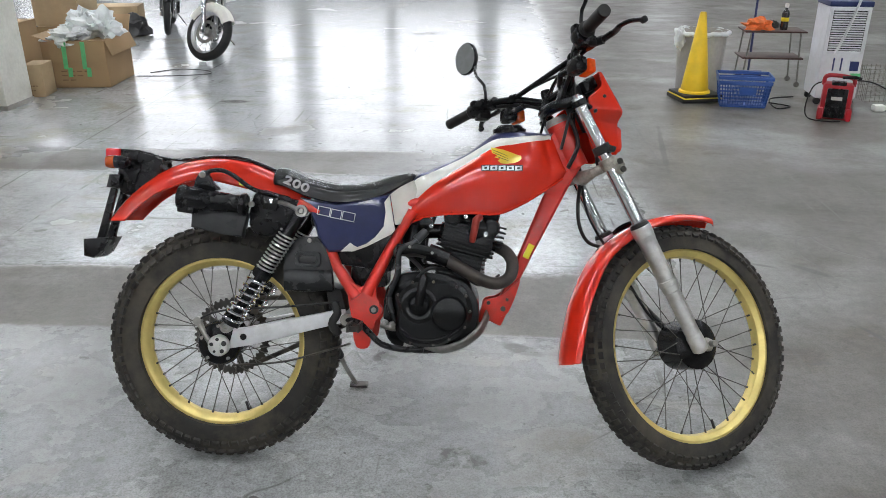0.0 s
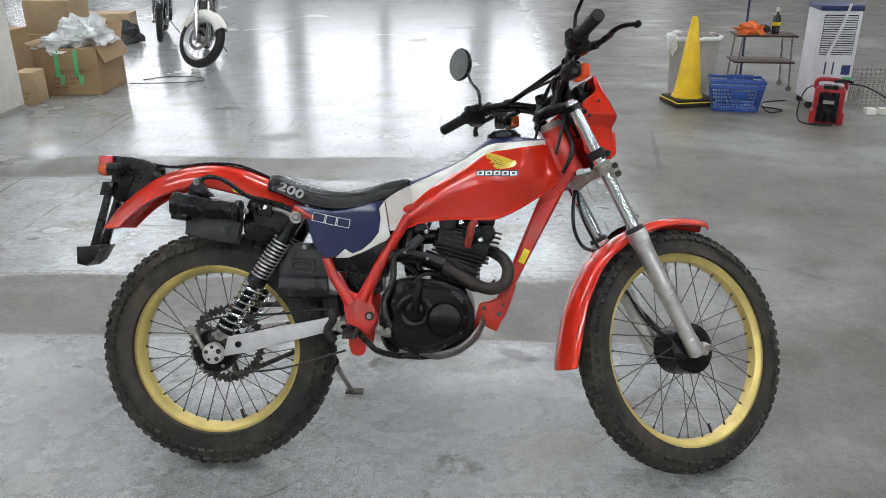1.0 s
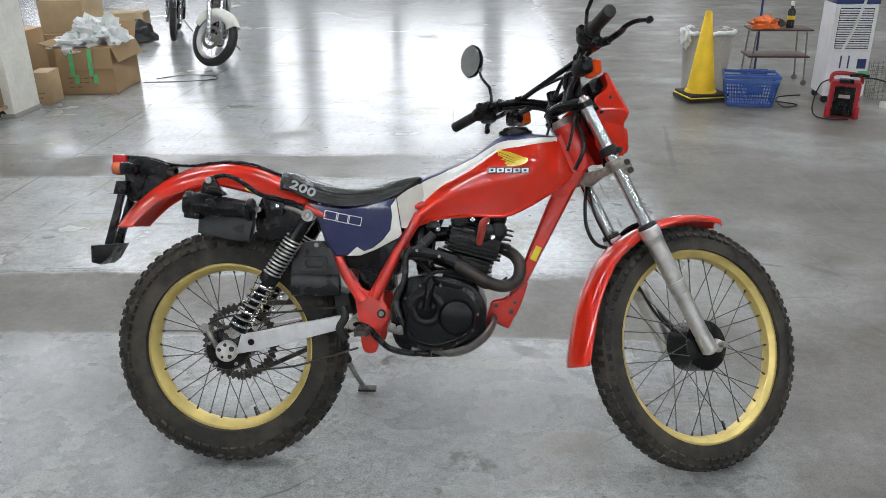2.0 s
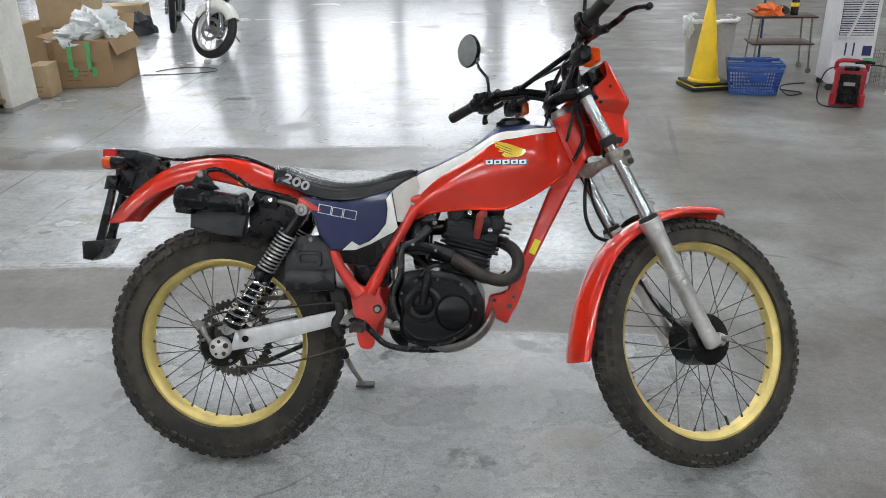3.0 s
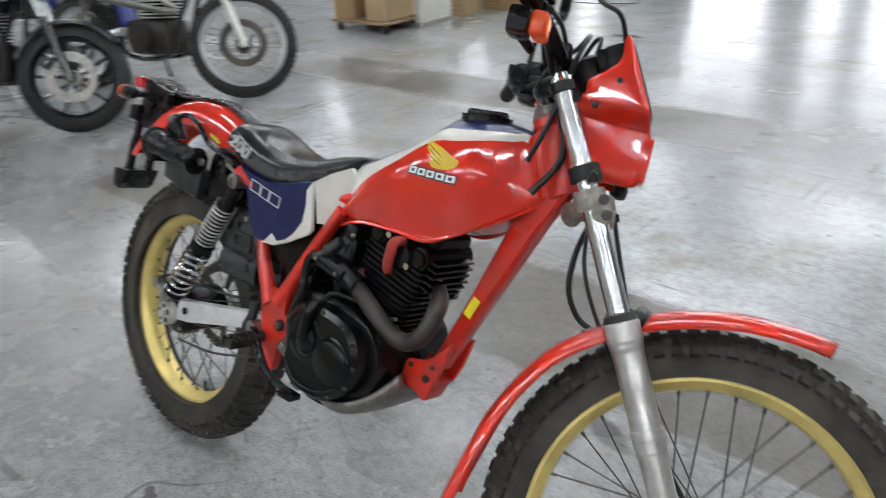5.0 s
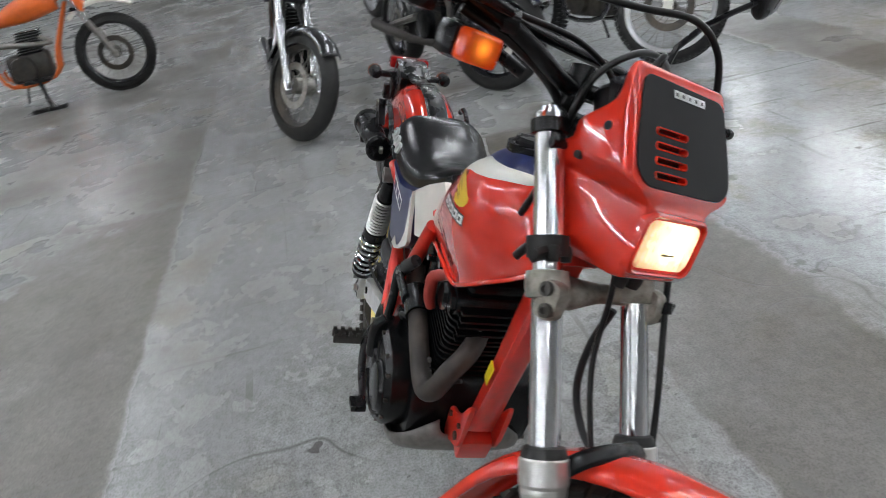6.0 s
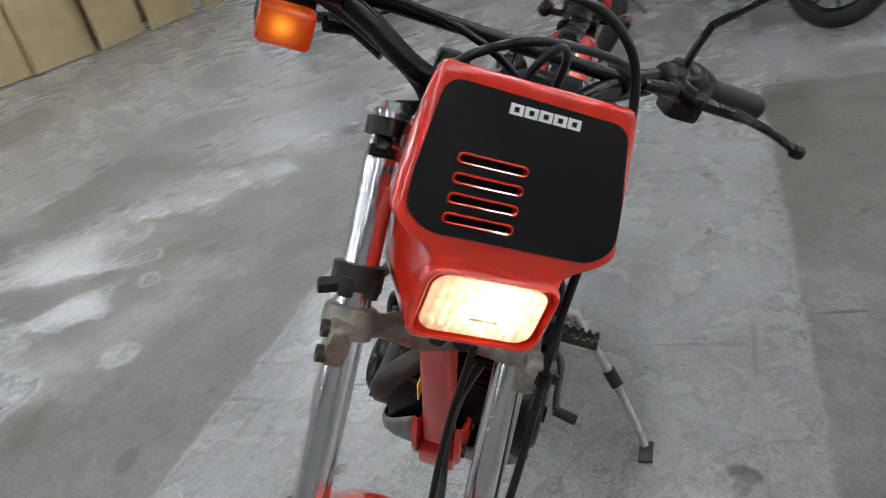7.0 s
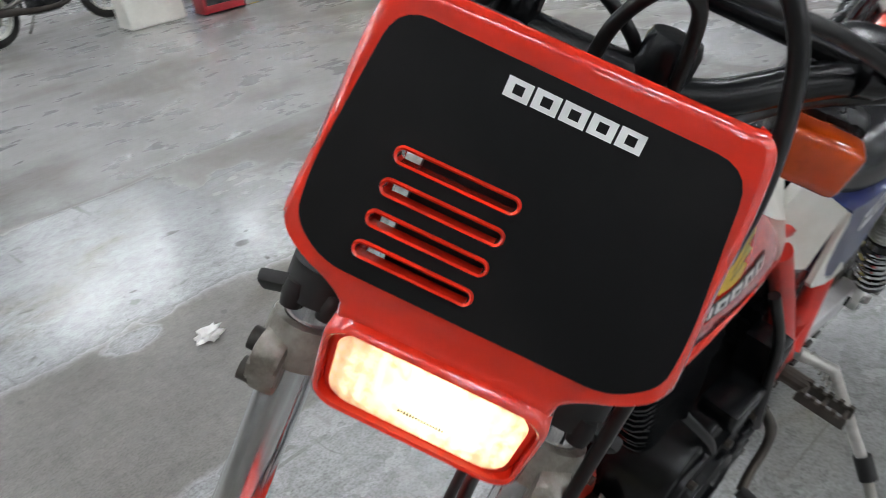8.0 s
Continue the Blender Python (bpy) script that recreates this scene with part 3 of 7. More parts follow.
def hub_wheel(nm, c, R, rim, tw, rw, hub_r, hub_w, blocks, rows, parent, basis, label, n_spokes=36, gold=None, spoke_r=0.0014, tyre_mat=None, knob=0.009):
    gold = gold or M_GOLD
    c = Vector(c)
    bm = nb()
    lathe(bm, c, [(0.012, -hub_w * 0.62), (0.03, -hub_w * 0.6), (hub_r * 0.8, -hub_w * 0.5), (hub_r, -hub_w * 0.42), (hub_r, hub_w * 0.42), (hub_r * 0.8, hub_w * 0.5), (0.03, hub_w * 0.6), (0.012, hub_w * 0.62)], 40)
    w = part(nm, bm, M_ENGINE, parent, label, basis=basis)
    # tyre carcass
    prof = []
    r0, d = rim * 0.985, (R - knob) - rim * 0.985
    for k in range(17):
        a = math.pi * k / 16
        y = -math.cos(a) * tw / 2 * (1.0 if 0.15 < k / 16 < 0.85 else 0.93)
        prof.append((r0 + d * math.sin(a) ** 0.8, y))
    bm = nb()
    lathe(bm, c, prof, 72, closed=True)
    part("tyre", bm, tyre_mat or M_TYRE, w)
    # tread blocks
    bm = nb()
    for row, (ang, wid) in enumerate(rows):
        for k in range(blocks):
            th = 2 * math.pi * (k + 0.5 * (row % 2)) / blocks
            rr = r0 + d * max(math.cos(ang), 0.05) ** 0.8 - 0.002
            yy = math.sin(ang) * tw / 2
            nrm = Vector((math.cos(ang * 0.8) * math.cos(th), math.sin(ang * 0.8), math.cos(ang * 0.8) * math.sin(th)))
            tan = Vector((-math.sin(th), 0, math.cos(th)))
            side = nrm.cross(tan)
            m3 = Matrix((tan, side, nrm)).transposed()
            ln = 2 * math.pi * R / blocks * 0.58
            box(bm, c + Vector((rr * math.cos(th), yy, rr * math.sin(th))) + nrm * knob * 0.4, (ln * random.uniform(0.9, 1.08), wid, knob * 1.3), m3)
    part("tread", bm, M_TREAD, w, smooth=False)
    # rim
    bm = nb()
    lathe(bm, c, [(rim + 0.004, -rw), (rim + 0.004, -rw + 0.003), (rim - 0.012, -rw + 0.005), (rim - 0.02, -rw * 0.55), (rim - 0.023, 0), (rim - 0.02, rw * 0.55), (rim - 0.012, rw - 0.005), (rim + 0.004, rw - 0.003), (rim + 0.004, rw), (rim - 0.011, rw + 0.001), (rim - 0.016, rw - 0.003), (rim - 0.025, rw * 0.6), (rim - 0.029, 0), (rim - 0.025, -rw * 0.6), (rim - 0.016, -rw + 0.003), (rim - 0.011, -rw - 0.001)], 96, closed=True)
    part("rim", bm, gold, w)
    # crossed spokes
    for k in range(n_spokes):
        side = 1 if k % 2 else -1
        a1 = 2 * math.pi * k / n_spokes
        a0 = a1 + (0.42 if (k // 2) % 2 else -0.42)
        h = c + Vector((hub_r * 0.98 * math.cos(a0), side * hub_w * 0.45, hub_r * 0.98 * math.sin(a0)))
        e = c + Vector(((rim - 0.026) * math.cos(a1), side * 0.004, (rim - 0.026) * math.sin(a1)))
        bm = nb()
        n_ = h + (e - h) * 0.94
        cyl(bm, h, e, spoke_r, seg=6)
        cyl(bm, n_, e, spoke_r * 2.2, seg=6)
        part("spoke", bm, M_SPOKE, w)
    # valve
    bm = nb()
    a1 = -1.25
    cyl(bm, c + Vector((math.cos(a1), 0, math.sin(a1))) * (rim - 0.055), c + Vector((math.cos(a1), 0, math.sin(a1))) * (rim - 0.025), 0.004, seg=8)
    part("valve", bm, M_RUBBER, w)
    return w


RW = Vector((0, 0, 0.3315))
FW = Vector((1.347, 0, 0.345))
rear = hub_wheel("rear_wheel", RW, 0.339, 0.2455, 0.104, 0.029, 0.058, 0.11, 66,
                 [(-1.02, 0.018), (-0.55, 0.026), (0.0, 0.03), (0.55, 0.026), (1.02, 0.018)], bike, None, "gold spoked rear wheel with dusty trials tyre", knob=0.006)
front = hub_wheel("front_wheel", FW, 0.352, 0.2814, 0.078, 0.024, 0.071, 0.10, 72,
                  [(-1.02, 0.013), (-0.55, 0.019), (0.0, 0.024), (0.55, 0.019), (1.02, 0.013)], bike, TURN, "gold spoked front wheel with dusty trials tyre", knob=0.0055)

# rear sprocket, chain, brake side
bm = nb()
out = []
for k in range(41 * 4):
    a = 2 * math.pi * k / 164
    out.append((RW.x + (0.112 + (0.004 if k % 4 in (1, 2) else -0.003)) * math.cos(a), RW.z + (0.112 + (0.004 if k % 4 in (1, 2) else -0.003)) * math.sin(a)))
rg = [[bm.verts.new((RW.x + (a - RW.x) * k_, y_, RW.z + (b_ - RW.z) * k_)) for a, b_ in out] for y_, k_ in ((0.062, 1.0), (0.067, 1.0), (0.067, 0.80), (0.062, 0.80), (0.062, 1.0))]
ring_faces(bm, rg, True, False)
for k in range(5):
    a = 2 * math.pi * k / 5
    box(bm, RW + Vector((0.075 * math.cos(a), 0.0645, 0.075 * math.sin(a))), (0.05, 0.004, 0.018), Matrix.Rotation(-a, 3, "Y"))
part("sprocket", bm, M_DARKSTEEL, rear, smooth=False)
bm = nb()
lathe(bm, RW, [(0.058, -0.064), (0.064, -0.055), (0.064, -0.035), (0.05, -0.03)], 40)
lathe(bm, RW, [(0.015, -0.075), (0.042, -0.072), (0.058, -0.0645)], 40)
part("brake_plate", bm, M_ENGINE, bike)
for k in range(5):
    a = 2 * math.pi * k / 5 + 0.3
    bm = nb()
    lathe(bm, RW + Vector((0.05 * math.cos(a), -0.07, 0.05 * math.sin(a))), [(0.001, -0.003), (0.005, -0.003), (0.005, 0.004), (0.001, 0.004)], 8)
    part("plate_bolt", bm, M_STEEL, bike)
bm = nb()
for z0, z1 in ((0.446, 0.458), (0.220, 0.40)):
    tube(bm, [(0.0, 0.064, z0), (0.2, 0.064, (z0 + z1) / 2), (0.40, 0.064, z1)], 0.007, 8, flat=0.6)
part("chain", bm, M_DARKSTEEL, bike)
bm = nb()
tube(bm, [(0.05, -0.085, 0.275), (0.2, -0.085, 0.29), (0.38, -0.09, 0.345)], 0.003, 8, n=4)
part("brake_rod", bm, M_DARKSTEEL, bike)
bm = nb()
tube(bm, [(-0.05, -0.10, 0.40), (0.02, -0.10, 0.43), (0.2, -0.10, 0.445), (0.35, -0.09, 0.46)], 0.003, 8, n=4)
part("brake_cable", bm, M_RUBBER, bike)

# swing arm
for s in (-1, 1):
    bm = nb()
    o = [(0.036, 0.322), (0.10, 0.334), (0.349, 0.400), (0.366, 0.418), (0.362, 0.438), (0.345, 0.437), (0.118, 0.390), (0.110, 0.384), (0.050, 0.378)]
    plate(bm, o, s * 0.068, s * 0.094, bevel=0.004)
    part("swing_arm", bm, M_ALU, bike, "pale alloy swing arm" if s < 0 else "")
    bm = nb()
    lathe(bm, (0.012, s * 0.098, 0.332), [(0.004, -0.012), (0.027, -0.011), (0.030, -0.006), (0.030, 0.006), (0.027, 0.011), (0.004, 0.012)], 28)
    cyl(bm, (0.012, s * 0.064, 0.332), (0.012, s * 0.118, 0.332), 0.0095, seg=6)
    adj = part("chain_adjuster", bm, M_ALLOY, bike)
    # black discs stand in for the shade inside the adjuster's holes
    for k, r_ in enumerate((0.0075, 0.005, 0.0055, 0.004, 0.006)):
        a = k * 1.25 + 0.4
        bm = nb()
        lathe(bm, (0.012 + 0.0185 * math.cos(a), s * 0.1095, 0.332 + 0.0185 * math.sin(a)), [(0.0005, -0.0012), (r_, -0.0012), (r_, 0.0012), (0.0005, 0.0012)], 12)
        part("hole_disc", bm, M_BLACKPRINT, adj)
    bm = nb()
    lathe(bm, (0.08, s * 0.095, 0.357), [(0.001, -0.003), (0.009, -0.003), (0.009, 0.003), (0.001, 0.003)], 14)
    part("arm_bolt", bm, M_ENGINE, bike)
bm = nb()
tube(bm, [(-0.005, -0.092, 0.325), (-0.03, -0.092, 0.36), (-0.048, -0.092, 0.399)], [0.009, 0.007, 0.010], 10)
lathe(bm, (-0.048, -0.096, 0.399), [(0.004, -0.008), (0.012, -0.008), (0.012, 0.008), (0.004, 0.008)], 14)
part("brake_lever_arm", bm, M_STEEL, bike)

# shock absorbers
for s in (-1, 1):
    top, low = Vector((0.246, s * 0.100, 0.711)), Vector((0.040, s * 0.106, 0.388))
    dv = low - top
    at = lambda k: top + dv * k
    bm = nb()
    cyl(bm, at(0.04), at(0.2), 0.017, 0.019)
    cyl(bm, at(0.2), at(0.55), 0.0205)
    cyl(bm, at(0.55), at(0.95), 0.013)
    cyl(bm, at(0.50), at(0.58), 0.020)
    sh = part("shock_absorber", bm, M_ENGINE, bike, "twin rear shock absorber")
    for q in (top, low):
        bm = nb()
        lathe(bm, q + Vector((0, s * 0.008, 0)), [(0.009, -0.014), (0.0165, -0.014), (0.0165, 0.014), (0.009, 0.014)], 20, closed=True)
        lathe(bm, q + Vector((0, s * 0.014, 0)), [(0.002, -0.006), (0.0065, -0.006), (0.0065, 0.006), (0.002, 0.006)], 12)
        part("eye", bm, M_STEEL, sh)
    for a, b_, turns, wr, rr, mm in ((0.19, 0.53, 12, 0.0027, 0.0235, M_ALLOY), (0.56, 0.94, 7, 0.0042, 0.0265, M_CHROME)):
        u = dv.normalized().orthogonal().normalized()
        v = dv.normalized().cross(u)
        pts = []
        for k in range(turns * 14 + 1):
            ph = 2 * math.pi * k / 14
            pts.append(at(a + (b_ - a) * k / (turns * 14)) + rr * (math.cos(ph) * u + math.sin(ph) * v))
        bm = nb()
        tube(bm, pts, wr, 6)
        part("spring", bm, mm, sh)
    for q in (0.54, 0.945):
        bm = nb()
        lathe(bm, at(q), [(0.010, -0.013), (0.027, -0.011), (0.027, 0.011), (0.010, 0.013)], 22, axis=dv)
        part("spring_seat", bm, M_ENGINE, sh)

# frame
for s in (-1, 1):
    bm = nb()
    tube(bm, [(0.318, s * 0.078, 0.615), (0.342, s * 0.085, 0.555), (0.398, s * 0.096, 0.475)], [0.0135, 0.015, 0.019], 12)
    part("seat_stay", bm, M_REDFRAME, bike)
    bm = nb()
    tube(bm, [(0.548, s * 0.068, 0.715), (0.490, s * 0.082, 0.615), (0.425, s * 0.096, 0.485)], [0.0145, 0.0145, 0.019], 12)
    part("frame_tube", bm, M_REDFRAME, bike)
    bm = nb()
    o = smooth2([(0.362, 0.528), (0.392, 0.512), (0.417, 0.502), (0.452, 0.502), (0.452, 0.469), (0.470, 0.446), (0.462, 0.425), (0.443, 0.397), (0.438, 0.360), (0.430, 0.335), (0.400, 0.336), (0.390, 0.370), (0.390, 0.400), (0.380, 0.443), (0.372, 0.490)], 3)
    plate(bm, o, s * 0.085, s * 0.104, bevel=0.004)
    pv = part("pivot_plate", bm, M_REDFRAME, bike)
    bm = nb()
    lathe(bm, (0.447, s * 0.106, 0.443), [(0.002, -0.004), (0.0125, -0.003), (0.0125, 0.003), (0.002, 0.004)], 24)
    ws = part("bolt", bm, M_RUBBER, pv, "black washer round the pivot bolt")
    bm = nb()
    lathe(bm, (0.447, s * 0.109, 0.443), [(0.002, -0.006), (0.007, -0.006), (0.007, 0.004), (0.002, 0.004)], 12)
    part("bolt_head", bm, M_STEEL, ws)
    bm = nb()
    tube(bm, [(0.235, s * 0.10, 0.735), (0.34, s * 0.085, 0.70), (0.53, s * 0.06, 0.735), (0.8, s * 0.03, 0.79)], 0.012, 10, n=4)
    part("top_rail", bm, M_REDFRAME, bike)
bm = nb()
pts = [(0.985, 0, 0.845), (0.945, 0, 0.775), (0.86, 0, 0.585), (0.80, 0, 0.455)]
rings = []
for (x, y, z), hw, hd in zip(pts, (0.018, 0.019, 0.020, 0.022), (0.043, 0.040, 0.026, 0.021)):
    dx, dz = 0.41, -0.91
    rings.append([bm.verts.new((x + a * hd * -dz, bb * hw, z + a * hd * dx)) for a, bb in ((-1, -0.7), (-0.7, -1), (0.7, -1), (1, -0.7), (1, 0.7), (0.7, 1), (-0.7, 1), (-1, 0.7))])
ring_faces(bm, rings)
part("down_tube", bm, M_REDFRAME, bike)
for s in (-1, 1):
    bm = nb()
    o = smooth2([(0.736, 0.404), (0.742, 0.440), (0.752, 0.468), (0.797, 0.479), (0.830, 0.512), (0.850, 0.530), (0.840, 0.490), (0.829, 0.459), (0.811, 0.426), (0.772, 0.416)], 3)
    plate(bm, o, s * 0.028, s * 0.036, bevel=0.003)
    lg = part("engine_mount_plate", bm, M_REDFRAME, bike)
    for x, z, r_ in ((0.814, 0.470, 0.005), (0.803, 0.444, 0.008), (0.762, 0.460, 0.006)):
        bm = nb()
        lathe(bm, (x, s * 0.037, z), [(0.001, -0.003), (r_, -0.003), (r_, 0.005), (0.001, 0.005)], 6)
        part("mount_bolt", bm, M_DARKSTEEL, lg)
bm = nb()
box(bm, (0.785, 0, 0.425), (0.05, 0.056, 0.05), pose(0, 0, 0, 0, 25, 0), bevel=0.006)
part("down_tube_lug", bm, M_REDFRAME, bike)
bm = nb()
hx = lambda z: 0.98 + (0.9 - z) * math.tan(radians(RAKE))
cyl(bm, (hx(0.955), 0, 0.955), (hx(0.845), 0, 0.845), 0.03, 0.032, 22)
cyl(bm, (hx(0.97), 0, 0.97), (hx(0.952), 0, 0.952), 0.034, 0.034, 22)
part("head_tube", bm, M_REDFRAME, bike)
bm = nb()
plate(bm, smooth2([(0.90, 0.80), (0.93, 0.93), (0.95, 0.945), (1.0, 0.86), (0.985, 0.80), (0.94, 0.76)], 2), -0.02, 0.02, bevel=0.006)
part("gusset", bm, M_REDFRAME, bike)
bm = nb()
cyl(bm, (hx(0.983), 0, 0.983), (hx(0.965), 0, 0.965), 0.028, 0.036, 22)
part("head_bearing_cup", bm, M_STEEL, bike)
bm = nb()
box(bm, (0.872, -0.0265, 0.607), (0.018, 0.002, 0.042), pose(0, 0, 0, 0, 24, 0), bevel=0.0006)
part("warning_label", bm, M_YELLOW, bike, "yellow label on the frame tube")

# tank
ST = [  # x, top, blue edge (y, z), white edge (y, z), widest (y, z), low (y, z)
    (0.508, 0.735, 0.035, 0.728, 0.050, 0.695, 0.058, 0.688, 0.056, 0.674),
    (0.545, 0.808, 0.040, 0.797, 0.060, 0.735, 0.070, 0.715, 0.062, 0.690),
    (0.605, 0.838, 0.048, 0.827, 0.074, 0.790, 0.086, 0.750, 0.074, 0.706),
    (0.69, 0.878, 0.054, 0.868, 0.086, 0.843, 0.100, 0.790, 0.082, 0.714),
    (0.765, 0.930, 0.058, 0.913, 0.088, 0.889, 0.107, 0.812, 0.084, 0.713),
    (0.82, 0.943, 0.062, 0.921, 0.088, 0.900, 0.107, 0.822, 0.084, 0.728),
    (0.862, 0.942, 0.060, 0.926, 0.083, 0.908, 0.098, 0.834, 0.078, 0.748),
    (0.888, 0.940, 0.048, 0.929, 0.064, 0.913, 0.081, 0.838, 0.067, 0.763),
    (0.908, 0.938, 0.034, 0.930, 0.045, 0.916, 0.062, 0.840, 0.056, 0.776),
    (0.927, 0.935, 0.020, 0.930, 0.028, 0.918, 0.046, 0.841, 0.044, 0.788),
    (0.945, 0.899, 0.015, 0.896, 0.023, 0.886, 0.038, 0.842, 0.037, 0.800),
    (0.962, 0.862, 0.012, 0.859, 0.020, 0.853, 0.030, 0.838, 0.028, 0.812),
    (0.976, 0.834, 0.008, 0.833, 0.015, 0.831, 0.020, 0.829, 0.019, 0.824)]
secs = []
SUB = 4
for x, zt, yb, zb, yw, zw, ym, zm, yl, zl in ST:
    half = [(0, zt), (yb * 0.6, zt - 0.003), (yb, zb), (yw, zw), (ym, zm), (yl, zl + 0.012), (yl - 0.012, zl), (0, zl + 0.03)]
    fine = spline([(0, a, b_) for a, b_ in half], SUB)
    secs.append([Vector((x, -p.y, p.z)) for p in fine] + [Vector((x, p.y, p.z)) for p in fine[-2:0:-1]])
bm = nb()
fc = loft(bm, secs, 5)
H = (len(secs[0])) // 2
for k, f in fc:
    if k < 0:
        continue
    j = k if k < H else 2 * H - 1 - k
    f.material_index = 0 if f.calc_center_median().x > 0.928 else (2 if j < 2 * SUB else (1 if j < 3 * SUB else 0))
tank = part("fuel_tank", bm, [M_RED, M_WHITE, M_BLUE], bike, "red tank with white shoulder stripe and blue top")
bm = nb()
rows = []
for x, zl, yl in ((0.52, 0.674, 0.06), (0.60, 0.703, 0.075), (0.70, 0.712, 0.083), (0.78, 0.711, 0.084), (0.84, 0.735, 0.082), (0.888, 0.763, 0.067), (0.927, 0.788, 0.044), (0.962, 0.812, 0.028)):
    rows.append((x, yl, zl))
for s in (-1, 1):
    tube(bm, [(x, s * y, z) for x, y, z in rows], 0.0035, 8, n=4)
part("tank_seam", bm, M_RED, tank)
bm = nb()
lathe(bm, (0.812, 0, 0.948), [(0.005, -0.012), (0.035, -0.012), (0.038, -0.006), (0.038, 0.006), (0.034, 0.011), (0.005, 0.012)], 36, axis=(-0.03, 0, 1))
lathe(bm, (0.812, 0, 0.945), [(0.04, -0.008), (0.047, -0.008), (0.047, 0.004), (0.04, 0.004)], 36, axis=(-0.03, 0, 1), closed=True)
part("fuel_cap", bm, M_BLACK, tank, "black ridged fuel cap")
# white reflections by the fuel cap, drawn as thin bars
bm = nb()
for k in range(7):
    box(bm, (0.775 + 0.002 * k, -0.022 + k * 0.0075, 0.938), (0.045, 0.003, 0.001), pose(0, 0, 0, 0, -30, 12))
part("tank_glints", bm, M_LOGOW, tank, "white reflections drawn as thin stripes on the blue tank top")


def tank_y(x, z):
    """Half width of the tank's side at x, z."""
    k = max(i for i in range(len(ST)) if ST[i][0] <= x)
    a, b_ = ST[k], ST[min(k + 1, len(ST) - 1)]
    t = (x - a[0]) / max(b_[0] - a[0], 1e-6)
    v = [p + (q - p) * t for p, q in zip(a, b_)]
    zz = [v[5], v[7], v[9] + 0.012]
    yy = [v[4], v[6], v[8]]
    if z > zz[1]:
        q = (z - zz[1]) / (zz[0] - zz[1])
        return yy[1] + (yy[0] - yy[1]) * q ** 1.6
    q = (zz[1] - z) / (zz[1] - zz[2])
    return yy[1] + (yy[2] - yy[1]) * q ** 1.8


tank_skin = BVHTree.FromPolygons([v.co.copy() for v in tank.data.vertices], [tuple(p.vertices) for p in tank.data.polygons])


def on_tank(poly, s, lift):
    """A printed shape that lies on the tank's side."""
    bm_ = nb()
    f_ = bm_.faces.new([bm_.verts.new((x, 0, z)) for x, z in poly])
    tri_ = bmesh.ops.triangulate(bm_, faces=[f_])["faces"]
    for _ in range(3):
        long_ = [e for e in bm_.edges if e.calc_length() > 0.006]
        if long_:
            bmesh.ops.subdivide_edges(bm_, edges=long_, cuts=1)
            bmesh.ops.triangulate(bm_, faces=bm_.faces[:])
    for v in bm_.verts:
        hit_ = tank_skin.ray_cast(Vector((v.co.x, s * 0.4, v.co.z)), Vector((0, -s, 0)))[0]
        v.co.y = (hit_.y if hit_ else s * tank_y(v.co.x, v.co.z)) + s * lift
    return bm_


WING = [(0.760, 0.892), (0.775, 0.889), (0.795, 0.885), (0.815, 0.878), (0.830, 0.872), (0.842, 0.869), (0.843, 0.862), (0.836, 0.854), (0.822, 0.849), (0.802, 0.847), (0.788, 0.848), (0.796, 0.853), (0.779, 0.855), (0.786, 0.861), (0.770, 0.864), (0.777, 0.870), (0.763, 0.876)]
for s in (-1, 1):
    bm = on_tank(WING, s, 0.0012)
    part("wing_emblem", bm, M_GOLDYEL, tank, "golden wing emblem", smooth=False)
    for x_, z_, x2, z2 in ((0.764, 0.8855, 0.806, 0.868), (0.766, 0.878, 0.806, 0.861), (0.774, 0.867, 0.808, 0.855)):
        bm = on_tank([(x_, z_ + 0.0006), (x_, z_ - 0.0006), ((x_ + x2) / 2, (z_ + z2) / 2 - 0.0008), (x2, z2 - 0.0005), (x2, z2 + 0.0005), ((x_ + x2) / 2, (z_ + z2) / 2 + 0.0008)], s, 0.0018)
        part("feather_line", bm, M_BLACKPRINT, tank, smooth=False)
    for k in range(5):
        x0 = 0.736 + 0.0222 * k
        bm = on_tank([(x0 - 0.0012, 0.8265), (x0 + 0.0222, 0.8275), (x0 + 0.0222, 0.8445), (x0 - 0.0012, 0.8435)], s, 0.0010)
        part("badge_outline", bm, M_BLACKPRINT, tank, smooth=False)
        bm = on_tank([(x0 + 0.0012, 0.829), (x0 + 0.0198, 0.830), (x0 + 0.0198, 0.842), (x0 + 0.0012, 0.841)], s, 0.0015)
        part("badge_bar", bm, M_LOGOW, tank, smooth=False)
        bm = on_tank([(x0 + 0.0068, 0.8325), (x0 + 0.0142, 0.833), (x0 + 0.0142, 0.8385), (x0 + 0.0068, 0.838)], s, 0.0020)
        part("badge_hole", bm, M_BLACKPRINT, tank, smooth=False)

